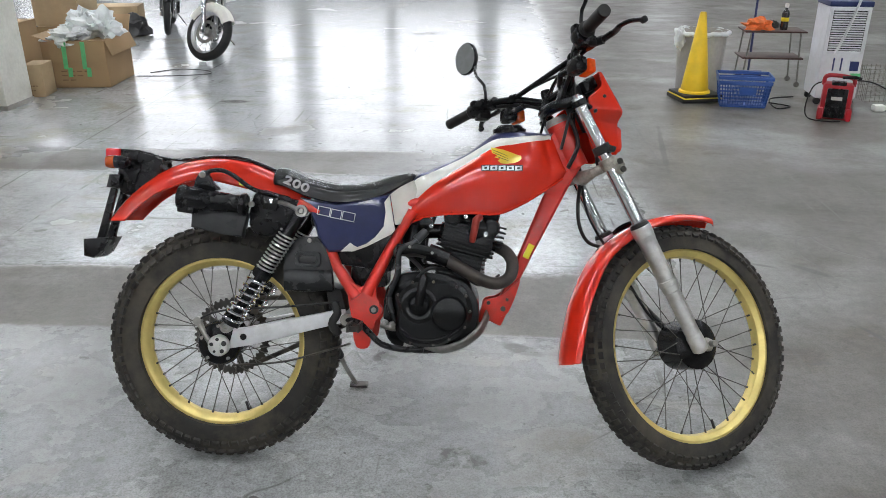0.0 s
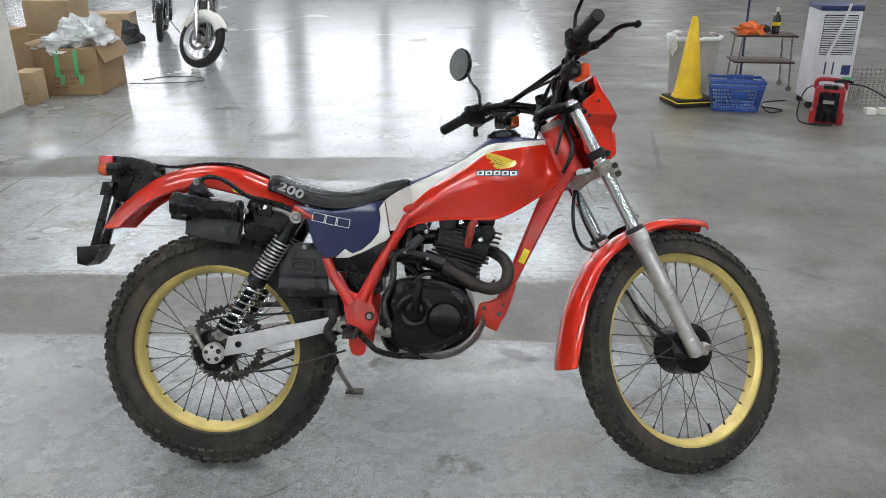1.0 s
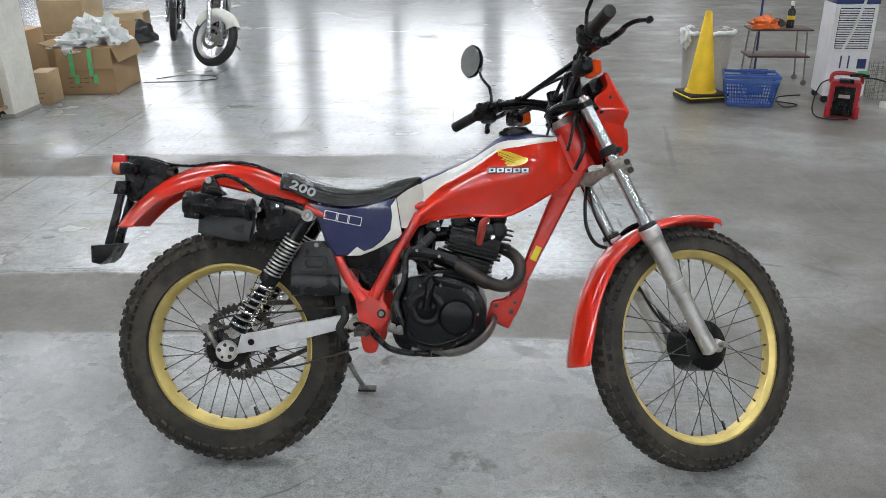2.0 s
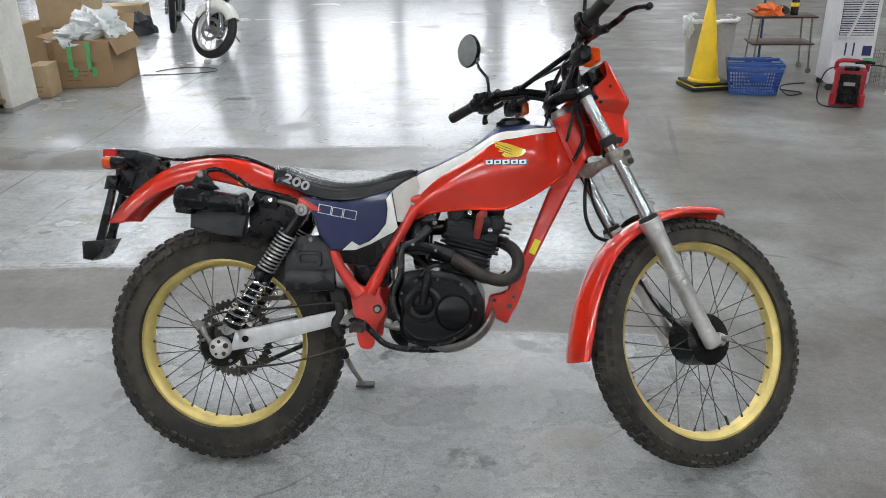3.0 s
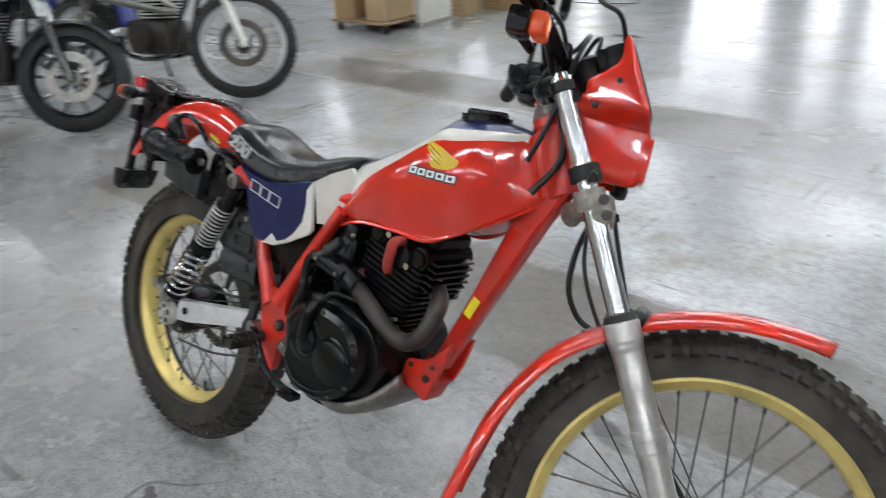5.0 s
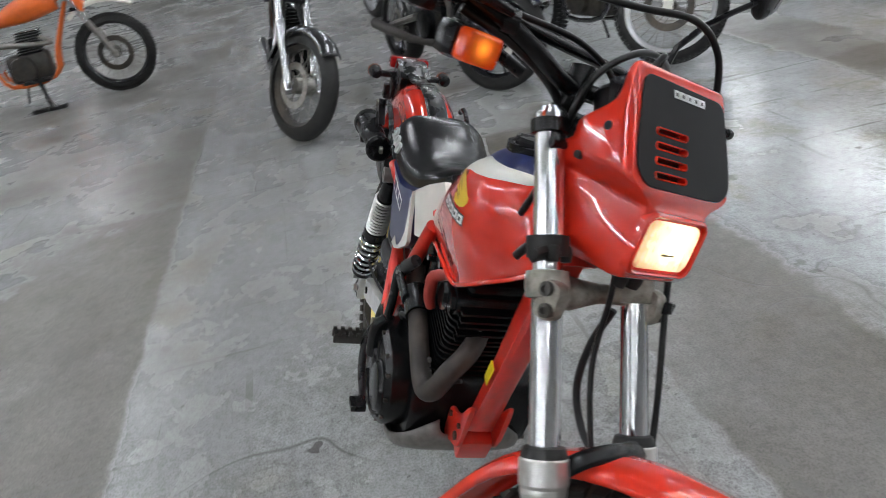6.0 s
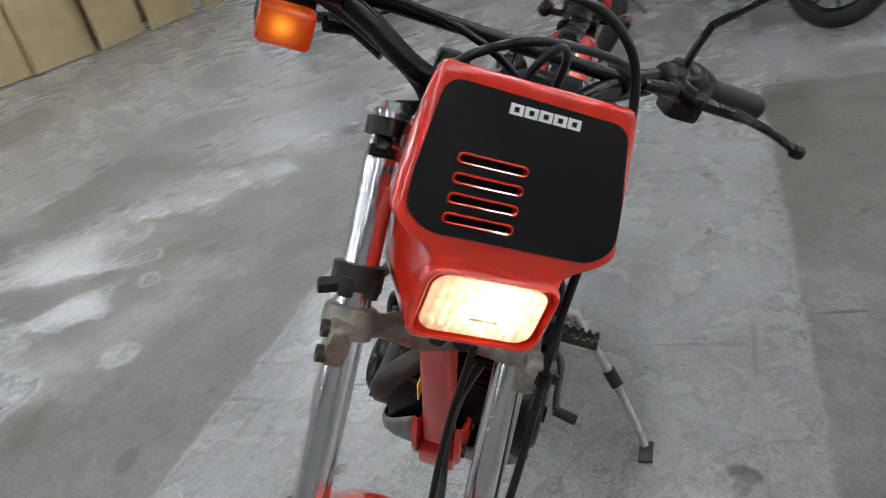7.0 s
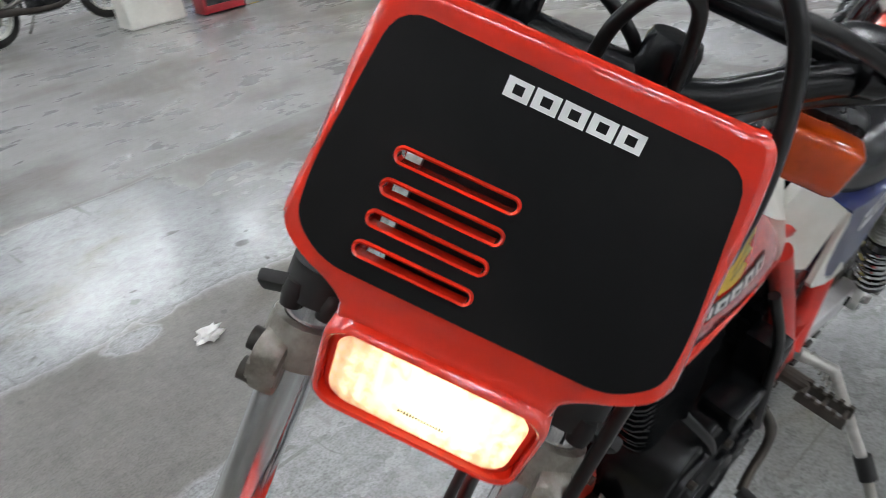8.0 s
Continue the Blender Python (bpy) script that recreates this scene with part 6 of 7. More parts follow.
for k in range(4):
    yc, zc = SLOTS[k]
    st_ = [(a + yc, b_ + zc) for a, b_ in rounded(0.063, 0.0098, 0.0048, 6)]
    si_ = [(a + yc, b_ + zc) for a, b_ in rounded(0.059, 0.0058, 0.0028, 6)]
    sm_ = [(a + yc, b_ + zc) for a, b_ in rounded(0.0612, 0.008, 0.0039, 6)]
    bm = nb()
    rg = [[bm.verts.new((x, a, b_)) for a, b_ in pp] for x, pp in ((0.0, st_), (0.0022, st_), (0.0034, sm_), (0.0024, si_), (-0.007, si_), (-0.007, sm_), (0.0, sm_))]
    ring_faces(bm, rg, False, False)
    part("vent_rim", bm, M_RED, cowl, basis=PM)
for k in range(5):
    y0 = -0.0122 + 0.0131 * k
    bm = nb()
    oo = [(y0, 0.0451), (y0 + 0.0118, 0.0449), (y0 + 0.0118, 0.0537), (y0, 0.054)]
    ii = [(y0 + 0.0036, 0.0473), (y0 + 0.0084, 0.0472), (y0 + 0.0084, 0.0515), (y0 + 0.0036, 0.0516)]
    rg = [[bm.verts.new((x, a, b_)) for a, b_ in pp] for x, pp in ((0.001, oo), (0.0023, oo), (0.0023, ii), (0.001, ii))]
    ring_faces(bm, rg, True, False)
    part("badge_block", bm, M_LOGOW, cowl, basis=PM, smooth=False)
# added black box that keeps the view through the slots dark
bm = nb()
box(bm, (1.052, 0.006, 1.020), (0.03, 0.104, 0.115), pose(0, 0, 0, 0, -27, 0), bevel=0.01)
part("slot_backing", bm, M_RUBBER, cowl)
# lamp
LW, LH, LC = 0.113, 0.0625, (0.0055, 0.9245)
bm = nb()
o_ = [(a + LC[0], b_ + LC[1]) for a, b_ in rounded(LW + 0.011, LH + 0.013, 0.016)]
i_ = [(a + LC[0], b_ + LC[1]) for a, b_ in rounded(LW + 0.002, LH + 0.002, 0.013)]
m_ = [(a + LC[0], b_ + LC[1]) for a, b_ in rounded(LW + 0.0095, LH + 0.011, 0.016)]
n_ = [(a + LC[0], b_ + LC[1]) for a, b_ in rounded(LW + 0.005, LH + 0.006, 0.014)]
rg = [[bm.verts.new((x, a, b_)) for a, b_ in oo] for x, oo in ((1.106, o_), (1.117, o_), (1.1195, m_), (1.121, n_), (1.1195, i_), (1.108, i_))]
ring_faces(bm, rg, True, False)
part("lamp_bezel", bm, M_RED, cowl)
bm = nb()
i_ = [(a + LC[0], b_ + LC[1]) for a, b_ in rounded(LW + 0.002, LH + 0.002, 0.010)]
rg = [[bm.verts.new((x, a, b_)) for a, b_ in i_] for x in (1.106, 1.1085)]
ring_faces(bm, rg)
part("lamp_bowl", bm, M_BLACKPRINT, cowl, smooth=False)
bm = nb()
rg = []
for x, k_ in ((1.1085, 1.0), (1.1150, 1.0), (1.1172, 0.975), (1.1185, 0.9), (1.1195, 0.6), (1.1198, 0.2)):
    rg.append([bm.verts.new((x, a * k_ + LC[0], b_ * k_ + LC[1])) for a, b_ in rounded(LW - 0.006, LH - 0.004, 0.014)])
ring_faces(bm, rg)
lens = part("lamp_lens", bm, M_LAMP, cowl, "lit rectangular headlamp lens")
for k in range(16):
    bm = nb()
    box(bm, (1.12, LC[0] - 0.011 + 0.0017 * k, LC[1] - 0.009), (0.0006, 0.0009, random.choice((0.0022, 0.003, 0.0016))))
    part("print_bar", bm, M_LENSPRINT, lens, smooth=False)
for s in (-1, 1):
    for x, z, y_, r_ in ((1.046, 1.029, 0.0945, 0.006), (1.018, 0.986, 0.0905, 0.0055)):
        bm = nb()
        lathe(bm, (x, CY + s * y_, z), [(0.001, -0.005), (r_ - 0.001, -0.004), (r_, 0.004), (0.001, 0.004)], 12)
        part("cowl_grommet", bm, M_RUBBER, cowl)
for y_, r_ in ((-0.012, 0.0095), (0.012, 0.012)):
    bm = nb()
    lathe(bm, (1.088, y_, 0.872), [(0.002, -0.014), (r_ * 0.8, -0.012), (r_, -0.004), (r_, 0.012), (0.002, 0.014)], 16, axis=(0, 0, 1))
    part("wiring_plug", bm, M_RUBBER, cowl)
# front mudguard
bm = nb()
rows = []
for k, (a, r, hw) in enumerate(((187, 0.417, 0.050), (183, 0.410, 0.054), (173, 0.396, 0.055), (160, 0.390, 0.053), (142, 0.389, 0.052), (126, 0.381, 0.052), (110, 0.378, 0.05), (95, 0.38, 0.049), (84, 0.384, 0.046), (75.5, 0.39, 0.036), (72, 0.392, 0.018))):
    ca, sa = math.cos(radians(a)), math.sin(radians(a))
    rows.append([(FW.x + (r - q) * ca, y * hw, FW.z + (r - q) * sa) for y, q in ((-1, 0.024), (-0.9, 0.008), (-0.45, -0.001), (0, -0.004), (0.45, -0.001), (0.9, 0.008), (1, 0.024))])
sheet(bm, rows, 4, 2)
fm = solid(part("front_mudguard", bm, M_RED, bike, "glossy red front mudguard", basis=TURN), 0.003)
bm = nb()
tube(bm, [(1.158, -0.075, 0.655), (1.172, -0.052, 0.683), (1.18, 0, 0.693), (1.172, 0.052, 0.683), (1.158, 0.075, 0.655)], 0.011, 10, n=4, flat=0.4)
part("fork_brace", bm, M_ENGINE, fm)
bm = nb()
lathe(bm, (1.088, 0.1095, 0.835), [(0.0046, -0.008), (0.0085, -0.007), (0.0085, 0.007), (0.0046, 0.008)], 14, axis=(0.36, 0, -0.93), closed=True)
box(bm, (1.086, 0.119, 0.836), (0.010, 0.014, 0.012), bevel=0.003)
part("cable_clamp", bm, M_BLACK, bike, basis=TURN)
# cables
CB = [("brake_cable", 0.0045, [(0.935, -0.215, 1.115), (0.968, -0.14, 1.145), (0.985, -0.04, 1.16), (1.01, 0.03, 1.17), (1.026, 0.075, 1.145), (1.036, 0.098, 1.09), (1.043, 0.106, 1.03), (1.052, 0.107, 0.96), (1.074, 0.109, 0.87), (1.135, 0.110, 0.72), (1.188, 0.096, 0.60), (1.27, 0.075, 0.46), (1.32, 0.06, 0.40)]),
      ("clutch_cable", 0.0045, [(0.90, 0.17, 1.088), (0.945, 0.10, 1.115), (0.975, 0.0, 1.115), (0.97, -0.06, 1.06), (0.95, -0.045, 0.95), (0.93, -0.04, 0.88)]),
      ("throttle_cable", 0.004, [(0.885, -0.26, 1.105), (0.915, -0.155, 1.105), (0.935, -0.05, 1.10), (0.94, 0.03, 1.06), (0.925, 0.045, 0.97), (0.90, 0.05, 0.90)]),
      ("wiring_loom", 0.006, [(0.885, -0.208, 1.09), (0.917, -0.128, 1.068), (0.935, -0.06, 1.03), (0.962, -0.045, 0.97), (0.985, -0.04, 0.90), (0.95, -0.04, 0.83)]),
      ("wiring_loom", 0.006, [(0.86, 0.20, 1.07), (0.905, 0.125, 1.055), (0.95, 0.08, 1.03), (0.985, 0.05, 0.96), (0.985, 0.04, 0.90)]),
      ("speedometer_cable", 0.004, [(0.99, -0.02, 1.03), (1.02, 0.03, 0.93), (1.045, 0.045, 0.84), (1.06, 0.05, 0.74), (1.10, 0.05, 0.66), (1.16, 0.05, 0.58), (1.25, 0.055, 0.45), (1.31, 0.05, 0.39)]),
      ("starter_wire", 0.004, [(0.985, 0.008, 1.05), (0.992, 0.010, 1.095), (0.99, 0.026, 1.122), (0.975, 0.045, 1.11), (0.955, 0.055, 1.055)]),
      ("hose_loop", 0.0055, [(1.05, 0.06, 0.81), (1.04, 0.06, 0.75), (1.045, 0.065, 0.69), (1.075, 0.07, 0.645), (1.12, 0.06, 0.63)])]
for nm, r, pts in CB:
    bm = nb()
    tube(bm, pts, r, 12, n=8)
    part(nm, bm, M_CABLE, bike, basis=TURN)

# ---- other things in the hall ----
M_CARD = mat("corrugated_card", (0.36, 0.235, 0.12), 0.75, vary=0.1, scale=6, dirt=(0.24, 0.15, 0.075), dirt_amt=0.4, dscale=3, bump=0.1)
M_CARD2 = mat("pale_card", (0.46, 0.34, 0.2), 0.75, vary=0.1, scale=5, dirt=(0.33, 0.22, 0.12), dirt_amt=0.4, dscale=3)
M_CARDINK = mat("faded_carton_ink", (0.2, 0.12, 0.06), 0.8, vary=0.2)
M_GREENTAPE = mat("green_tape", (0.12, 0.5, 0.2), 0.4, vary=0.1)
M_BAG = mat("thin_white_plastic", (0.72, 0.74, 0.73), 0.35, vary=0.1, scale=12)
M_BLACKBAG = mat("black_bag", (0.02, 0.02, 0.022), 0.4, vary=0.3, scale=12)
M_PLY = mat("beige_board", (0.46, 0.37, 0.2), 0.6, vary=0.1, scale=3, dirt=(0.33, 0.25, 0.12), dirt_amt=0.45, dscale=2)
M_WOOD = mat("worn_wood", (0.3, 0.2, 0.11), 0.7, vary=0.25, scale=14)
M_CONE = mat("yellow_cone_plastic", (0.85, 0.55, 0.01), 0.45, vary=0.08, scale=8, dirt=(0.55, 0.36, 0.04), dirt_amt=0.4)
M_RUSTY = mat("dark_rusty_tray", (0.07, 0.035, 0.03), 0.5, metal=0.3, vary=0.3, dirt=(0.12, 0.06, 0.04), dirt_amt=0.5)
M_BIN = mat("grey_bin_plastic", (0.42, 0.4, 0.37), 0.55, vary=0.08, dirt=(0.28, 0.25, 0.2), dirt_amt=0.4, dscale=4)
M_BASKET = mat("blue_basket_plastic", (0.03, 0.09, 0.32), 0.4, vary=0.1)
M_APPL = mat("white_appliance", (0.72, 0.72, 0.74), 0.4, vary=0.04, dirt=(0.5, 0.48, 0.44), dirt_amt=0.3, dscale=5)
M_NAVY = mat("navy_plastic", (0.02, 0.03, 0.12), 0.4, vary=0.08)
M_REDPL = mat("red_plastic", (0.36, 0.012, 0.02), 0.4, vary=0.1)
M_ORANGECL = mat("orange_cloth", (0.75, 0.16, 0.03), 0.8, vary=0.25, scale=25)
M_WHITEPL = mat("white_panel_paint", (0.82, 0.81, 0.74), 0.5, vary=0.06, dirt=(0.5, 0.47, 0.38), dirt_amt=0.4, dscale=3)
M_ORANGE = mat("orange_plastic", (0.8, 0.14, 0.01), 0.35, coat=0.4, vary=0.08)
M_DBLUE = mat("dirt_bike_blue", (0.02, 0.04, 0.3), 0.35, coat=0.4, vary=0.08)
M_BKPAINT = mat("black_gloss_paint", (0.012, 0.012, 0.014), 0.2, coat=0.8, vary=0.1)
M_SILVERRIM = mat("silver_rim", (0.74, 0.74, 0.76), 0.3, metal=0.9, vary=0.08)
M_TAPEY = mat("yellow_tape", (0.8, 0.6, 0.02), 0.5, vary=0.1)


def sized(k, x, y, z=0, rz=0):
    """A place on the floor or on a thing, with the size of what stands there."""
    return pose(x, y, z, 0, 0, rz) @ Matrix.Diagonal((k, k, k, 1))


def simple(name, build, material, label, category, m=None, group="", smooth=True):
    bm_ = nb()
    build(bm_)
    ob = part(name, bm_, material, None, "", smooth)
    if m is not None:
        ob.matrix_basis = m
    return tagged(ob, label, category, group)


def carton(m, w, d, h, label, open_=False, mm=None, tape=None, marks=False):
    mm = mm or M_CARD
    t = thing("cardboard_box", label, "box", m)
    bm = nb()
    box(bm, (0, 0, h / 2 + 0.002), (w, d, h), bevel=0.006)
    part("body", bm, mm, t)
    if open_:
        for sx, sy, ang in ((0, -1, 176), (0, 1, -35), (1, 0, 158), (-1, 0, -70)):
            bm = nb()
            fw, fh = (w, d / 2) if sy else (d, w / 2)
            fh *= 0.68
            L = Matrix.Translation((sx * (w / 2 + 0.006), sy * (d / 2 + 0.006), h)) @ (pose(0, 0, 0, ang if sy else 0, 0 if sy else ang, 0))
            box(bm, (0, 0, fh * 0.42), (w if sy else 0.006, 0.006 if sy else d, fh * 0.84), bevel=0.002)
            part("flap", bm, mm, t, basis=L)
    if tape:
        for x in (-w * 0.22, w * 0.12):
            bm = nb()
            box(bm, (x, -d / 2 - 0.032, h * 0.70), (0.045, 0.003, h * 0.58), pose(0, 0, 0, 4, 4, 0))
            box(bm, (x + 0.02, -d / 2 - 0.004, h * 0.34), (0.045, 0.003, h * 0.2), pose(0, 0, 0, 0, 4, 0))
            part("tape", bm, tape, t, "strip of green tape")
    if marks:
        for k in range(3):
            for j in range(4 - k):
                bm = nb()
                box(bm, (-w * 0.3 + w * 0.14 * j, -d / 2 - 0.004, h * 0.36 - 0.045 * k), (w * 0.1, 0.002, 0.010))
                part("print_bar", bm, M_CARDINK, t)
    return t


def crumple(bm, c, s, amp, seed, div=3, flat=False):
    g = bmesh.ops.create_icosphere(bm, subdivisions=div, radius=1.0)
    for v in g["verts"]:
        n = noise.noise(v.co * 2.1 + Vector((seed, 0, 0))) + 0.5 * noise.noise(v.co * 5.0 + Vector((0, seed, 0)))
        v.co = v.co * (1 + amp * n)
        if flat and v.co.z < -0.35:
            v.co.z = -0.35
        v.co = Vector((v.co.x * s[0], v.co.y * s[1], v.co.z * s[2])) + Vector(c)


carton(sized(0.876, -2.98, 5.54, 0, 4), 0.57, 0.74, 0.48, "large open cardboard box with green tape and plastic bags", True, tape=M_GREENTAPE, marks=True)
simple("plastic_bag", lambda b: (crumple(b, (-0.14, -0.2, 0.50), (0.22, 0.2, 0.10), 0.75, 3.0, 4), crumple(b, (0.12, 0.0, 0.56), (0.2, 0.26, 0.16), 0.8, 8.0, 4), crumple(b, (-0.1, 0.2, 0.56), (0.2, 0.2, 0.14), 0.8, 5.0, 4)), M_BAG, "crumpled white plastic bags in the open box", "plastic bag", sized(0.876, -2.98, 5.54, 0, 4))
carton(sized(0.892, -3.19, 4.92, 0, 8), 0.18, 0.3, 0.31, "small brown cardboard box on the floor", mm=M_CARD2, marks=True)
carton(sized(0.85, -3.83, 6.90, 0, 5), 0.7, 0.55, 0.42, "brown cardboard box beside the parked motorcycles")
carton(sized(0.85, -3.87, 6.90, 0.361, -3), 0.6, 0.5, 0.4, "brown cardboard box stacked on another", mm=M_CARD2)
carton(sized(0.87, -4.19, 6.14, 0, 3), 0.6, 0.5, 0.55, "brown cardboard box against the shelf")
carton(sized(0.80, -4.32, 9.13, 0, 12), 0.8, 0.6, 0.42, "flat brown cardboard box on the floor", mm=M_CARD2)
simple("bin_bag", lambda b: crumple(b, (0, 0, 0.10), (0.24, 0.2, 0.24), 0.35, 5.0, flat=True), M_BLACKBAG, "slumped black bin bag on the floor", "bag", sized(0.81, -3.88, 8.61))
# metal shelf by the boxes
sh = thing("metal_shelf", "grey steel storage shelf beside the boxes", "shelf", sized(0.889, -4.40, 5.42))
for x in (-0.3, 0.55):
    for y in (-0.25, 0.25):
        bm = nb()
        box(bm, (x, y, 0.9), (0.035, 0.035, 1.8))
        part("post", bm, M_STEEL, sh)
for z in (0.08, 0.65, 1.25):
    bm = nb()
    box(bm, (0.125, 0, z), (0.86, 0.52, 0.03), bevel=0.004)
    part("board", bm, M_WOOD, sh)
# white partition block and dolly with tall cartons
wp = thing("white_partition", "white painted partition block with grey skirting", "partition", sized(0.904, -3.46, 4.47))
bm = nb()
box(bm, (0, 0, 0.85), (0.72, 0.44, 1.62), bevel=0.008)
part("panel", bm, M_WHITEPL, wp)
bm = nb()
box(bm, (0, 0, 0.021), (0.735, 0.455, 0.038))
part("skirting", bm, M_BIN, wp)
do = thing("platform_dolly", "low wooden platform dolly on casters", "dolly", sized(0.912, -3.49, 4.08, 0, 3))
bm = nb()
box(bm, (0, 0, 0.105), (0.70, 0.50, 0.03), bevel=0.005)
part("deck", bm, M_WOOD, do)
for x in (-0.29, 0.29):
    for y in (-0.2, 0.2):
        bm = nb()
        lathe(bm, (x, y, 0.036), [(0.006, -0.012), (0.034, -0.012), (0.034, 0.012), (0.006, 0.012)], 16)
        box(bm, (x, y, 0.08), (0.03, 0.036, 0.022))
        part("caster", bm, M_RUBBER, do)
carton(sized(0.912, -3.67, 4.06, 0.111, 3), 0.26, 0.42, 1.1, "tall brown carton standing on a dolly")
carton(sized(0.912, -3.31, 4.09, 0.111, 3), 0.25, 0.44, 1.2, "tall pale carton standing on a dolly", mm=M_CARD2)

# yellow cone
co = thing("traffic_cone", "yellow traffic cone on a black rubber base", "traffic cone", sized(0.853, 2.525, 4.96, 0, 12))
bm = nb()
box(bm, (0, 0, 0.024), (0.40, 0.40, 0.04), bevel=0.012)
part("base", bm, M_RUBBER, co)
bm = nb()
box(bm, (0.012, 0.0, 0.0465), (0.41, 0.405, 0.006), bevel=0.002)
part("base_rim", bm, M_TAPEY, co)
bm = nb()
box(bm, (0.02, 0.01, 0.062), (0.40, 0.39, 0.026), bevel=0.01)
part("upper_base", bm, M_RUBBER, co)
bm = nb()
lathe(bm, (0, 0, 0), [(0.155, 0.076), (0.15, 0.095), (0.135, 0.105), (0.032, 0.84), (0.024, 0.85), (0.018, 0.85)], 32, axis=(0, 0, 1))
part("body", bm, M_CONE, co)
# bin with bag
bn = thing("waste_bin", "grey plastic waste bin lined with a clear bag", "bin", sized(0.845, 2.65, 5.39))
bm = nb()
lathe(bm, (0, 0, 0), [(0.20, 0.002), (0.215, 0.01), (0.25, 0.58), (0.265, 0.585), (0.265, 0.62), (0.25, 0.62), (0.24, 0.55), (0.2, 0.05)], 32, axis=(0, 0, 1))
part("body", bm, M_BIN, bn)
bm = nb()
pts = []
for k in range(49):
    a = 2 * math.pi * k / 48
    pts.append((0.268 * math.cos(a), 0.268 * math.sin(a), 0.60 + 0.03 * noise.noise(Vector((math.cos(a) * 3, math.sin(a) * 3, 1)))))
tube(bm, pts, 0.022, 8)
crumple(bm, (-0.25, -0.1, 0.55), (0.05, 0.07, 0.1), 0.5, 2.0)
part("liner", bm, M_BAG, bn)
# basket
bk = thing("shopping_basket", "blue plastic shopping basket with lattice sides", "basket", sized(0.855, 2.865, 4.75, 0, -10))
bm = nb()
for z, w, d in ((0.285, 0.49, 0.34), (0.24, 0.475, 0.325)):
    for s in (-1, 1):
        box(bm, (0, s * d / 2, z), (w, 0.012, 0.03), bevel=0.003)
        box(bm, (s * w / 2, 0, z), (0.012, d, 0.03), bevel=0.003)
part("rim", bm, M_BASKET, bk)
bm = nb()
box(bm, (0, 0, 0.012), (0.41, 0.27, 0.016), bevel=0.004)
part("bottom", bm, M_BASKET, bk)
bm = nb()
for s in (-1, 1):
    for k in range(19):
        f = -0.5 + k / 18
        tube(bm, [(f * 0.41, s * 0.135, 0.015), (f * 0.47, s * 0.16, 0.24)], 0.004, 4)
    for k in range(13):
        f = -0.5 + k / 12
        tube(bm, [(s * 0.205, f * 0.27, 0.015), (s * 0.235, f * 0.32, 0.24)], 0.004, 4)
    for k in range(7):
        g = k / 6
        z = 0.03 + 0.2 * g
        tube(bm, [(-0.207 - 0.028 * g, s * (0.137 + 0.022 * g), z), (0.207 + 0.028 * g, s * (0.137 + 0.022 * g), z)], 0.004, 4)
        tube(bm, [(s * (0.207 + 0.028 * g), -0.137 - 0.022 * g, z), (s * (0.207 + 0.028 * g), 0.137 + 0.022 * g, z)], 0.004, 4)
tagged(part("lattice", bm, M_BASKET, bk, smooth=False), kind="stuff")
bm = nb()
box(bm, (0.03, -0.158, 0.17), (0.15, 0.006, 0.07), pose(0, 0, 0, 7), bevel=0.002)
part("name_plate", bm, M_BASKET, bk)
for y_, z_ in ((-0.12, 0.305), (0.1, 0.31)):
    bm = nb()
    tube(bm, [(-0.22, math.copysign(0.1, y_), 0.295), (0, y_, z_), (0.22, math.copysign(0.1, y_), 0.295)], 0.007, 8, n=3)
    part("handle", bm, M_BASKET, bk)
# cart
ct = thing("tool_cart", "light steel tool cart with two shelves", "cart", sized(0.832, 3.35, 5.68, 0, -4))
for x in (-0.28, 0.28):
    for y in (-0.18, 0.18):
        bm = nb()
        tube(bm, [(x * 1.05, y, 0.06), (x * 0.92, y, 0.58)], 0.009, 8)
        lathe(bm, (x * 1.05, y, 0.032), [(0.005, -0.01), (0.03, -0.01), (0.03, 0.01), (0.005, 0.01)], 14)
        part("leg", bm, M_STEEL, ct)
for z in (0.31, 0.59):
    bm = nb()
    box(bm, (0, 0, z), (0.64, 0.40, 0.018), bevel=0.006)
    part("shelf", bm, M_RUSTY, ct)
simple("cloth", lambda b: crumple(b, (0, 0, 0.035), (0.14, 0.12, 0.085), 0.6, 4.0, flat=True), M_ORANGECL, "crumpled orange cloth on the tool cart", "cloth", sized(0.832, 3.20, 5.62, 0.5))
sb = thing("spray_bottle", "black spray bottle with a yellow label on the cart", "bottle", sized(0.832, 3.43, 5.62, 0.5))
bm = nb()
lathe(bm, (0, 0, 0), [(0.038, 0.001), (0.04, 0.01), (0.04, 0.17), (0.03, 0.2), (0.014, 0.21), (0.014, 0.235)], 20, axis=(0, 0, 1))
part("body", bm, M_BKPAINT, sb)
bm = nb()
lathe(bm, (0, 0, 0), [(0.0405, 0.09), (0.0412, 0.091), (0.0412, 0.13), (0.0405, 0.131)], 20, axis=(0, 0, 1))
part("label", bm, M_TAPEY, sb)
bm = nb()
box(bm, (0, 0, 0.255), (0.03, 0.05, 0.045), bevel=0.006)
part("cap", bm, M_WHITEPL, sb)
simple("tool_pouch", lambda b: crumple(b, (0, 0, 0.03), (0.07, 0.06, 0.06), 0.4, 7.0, flat=True), M_BLACKBAG, "small black pouch on the tool cart", "pouch", sized(0.832, 3.35, 5.70, 0.5))
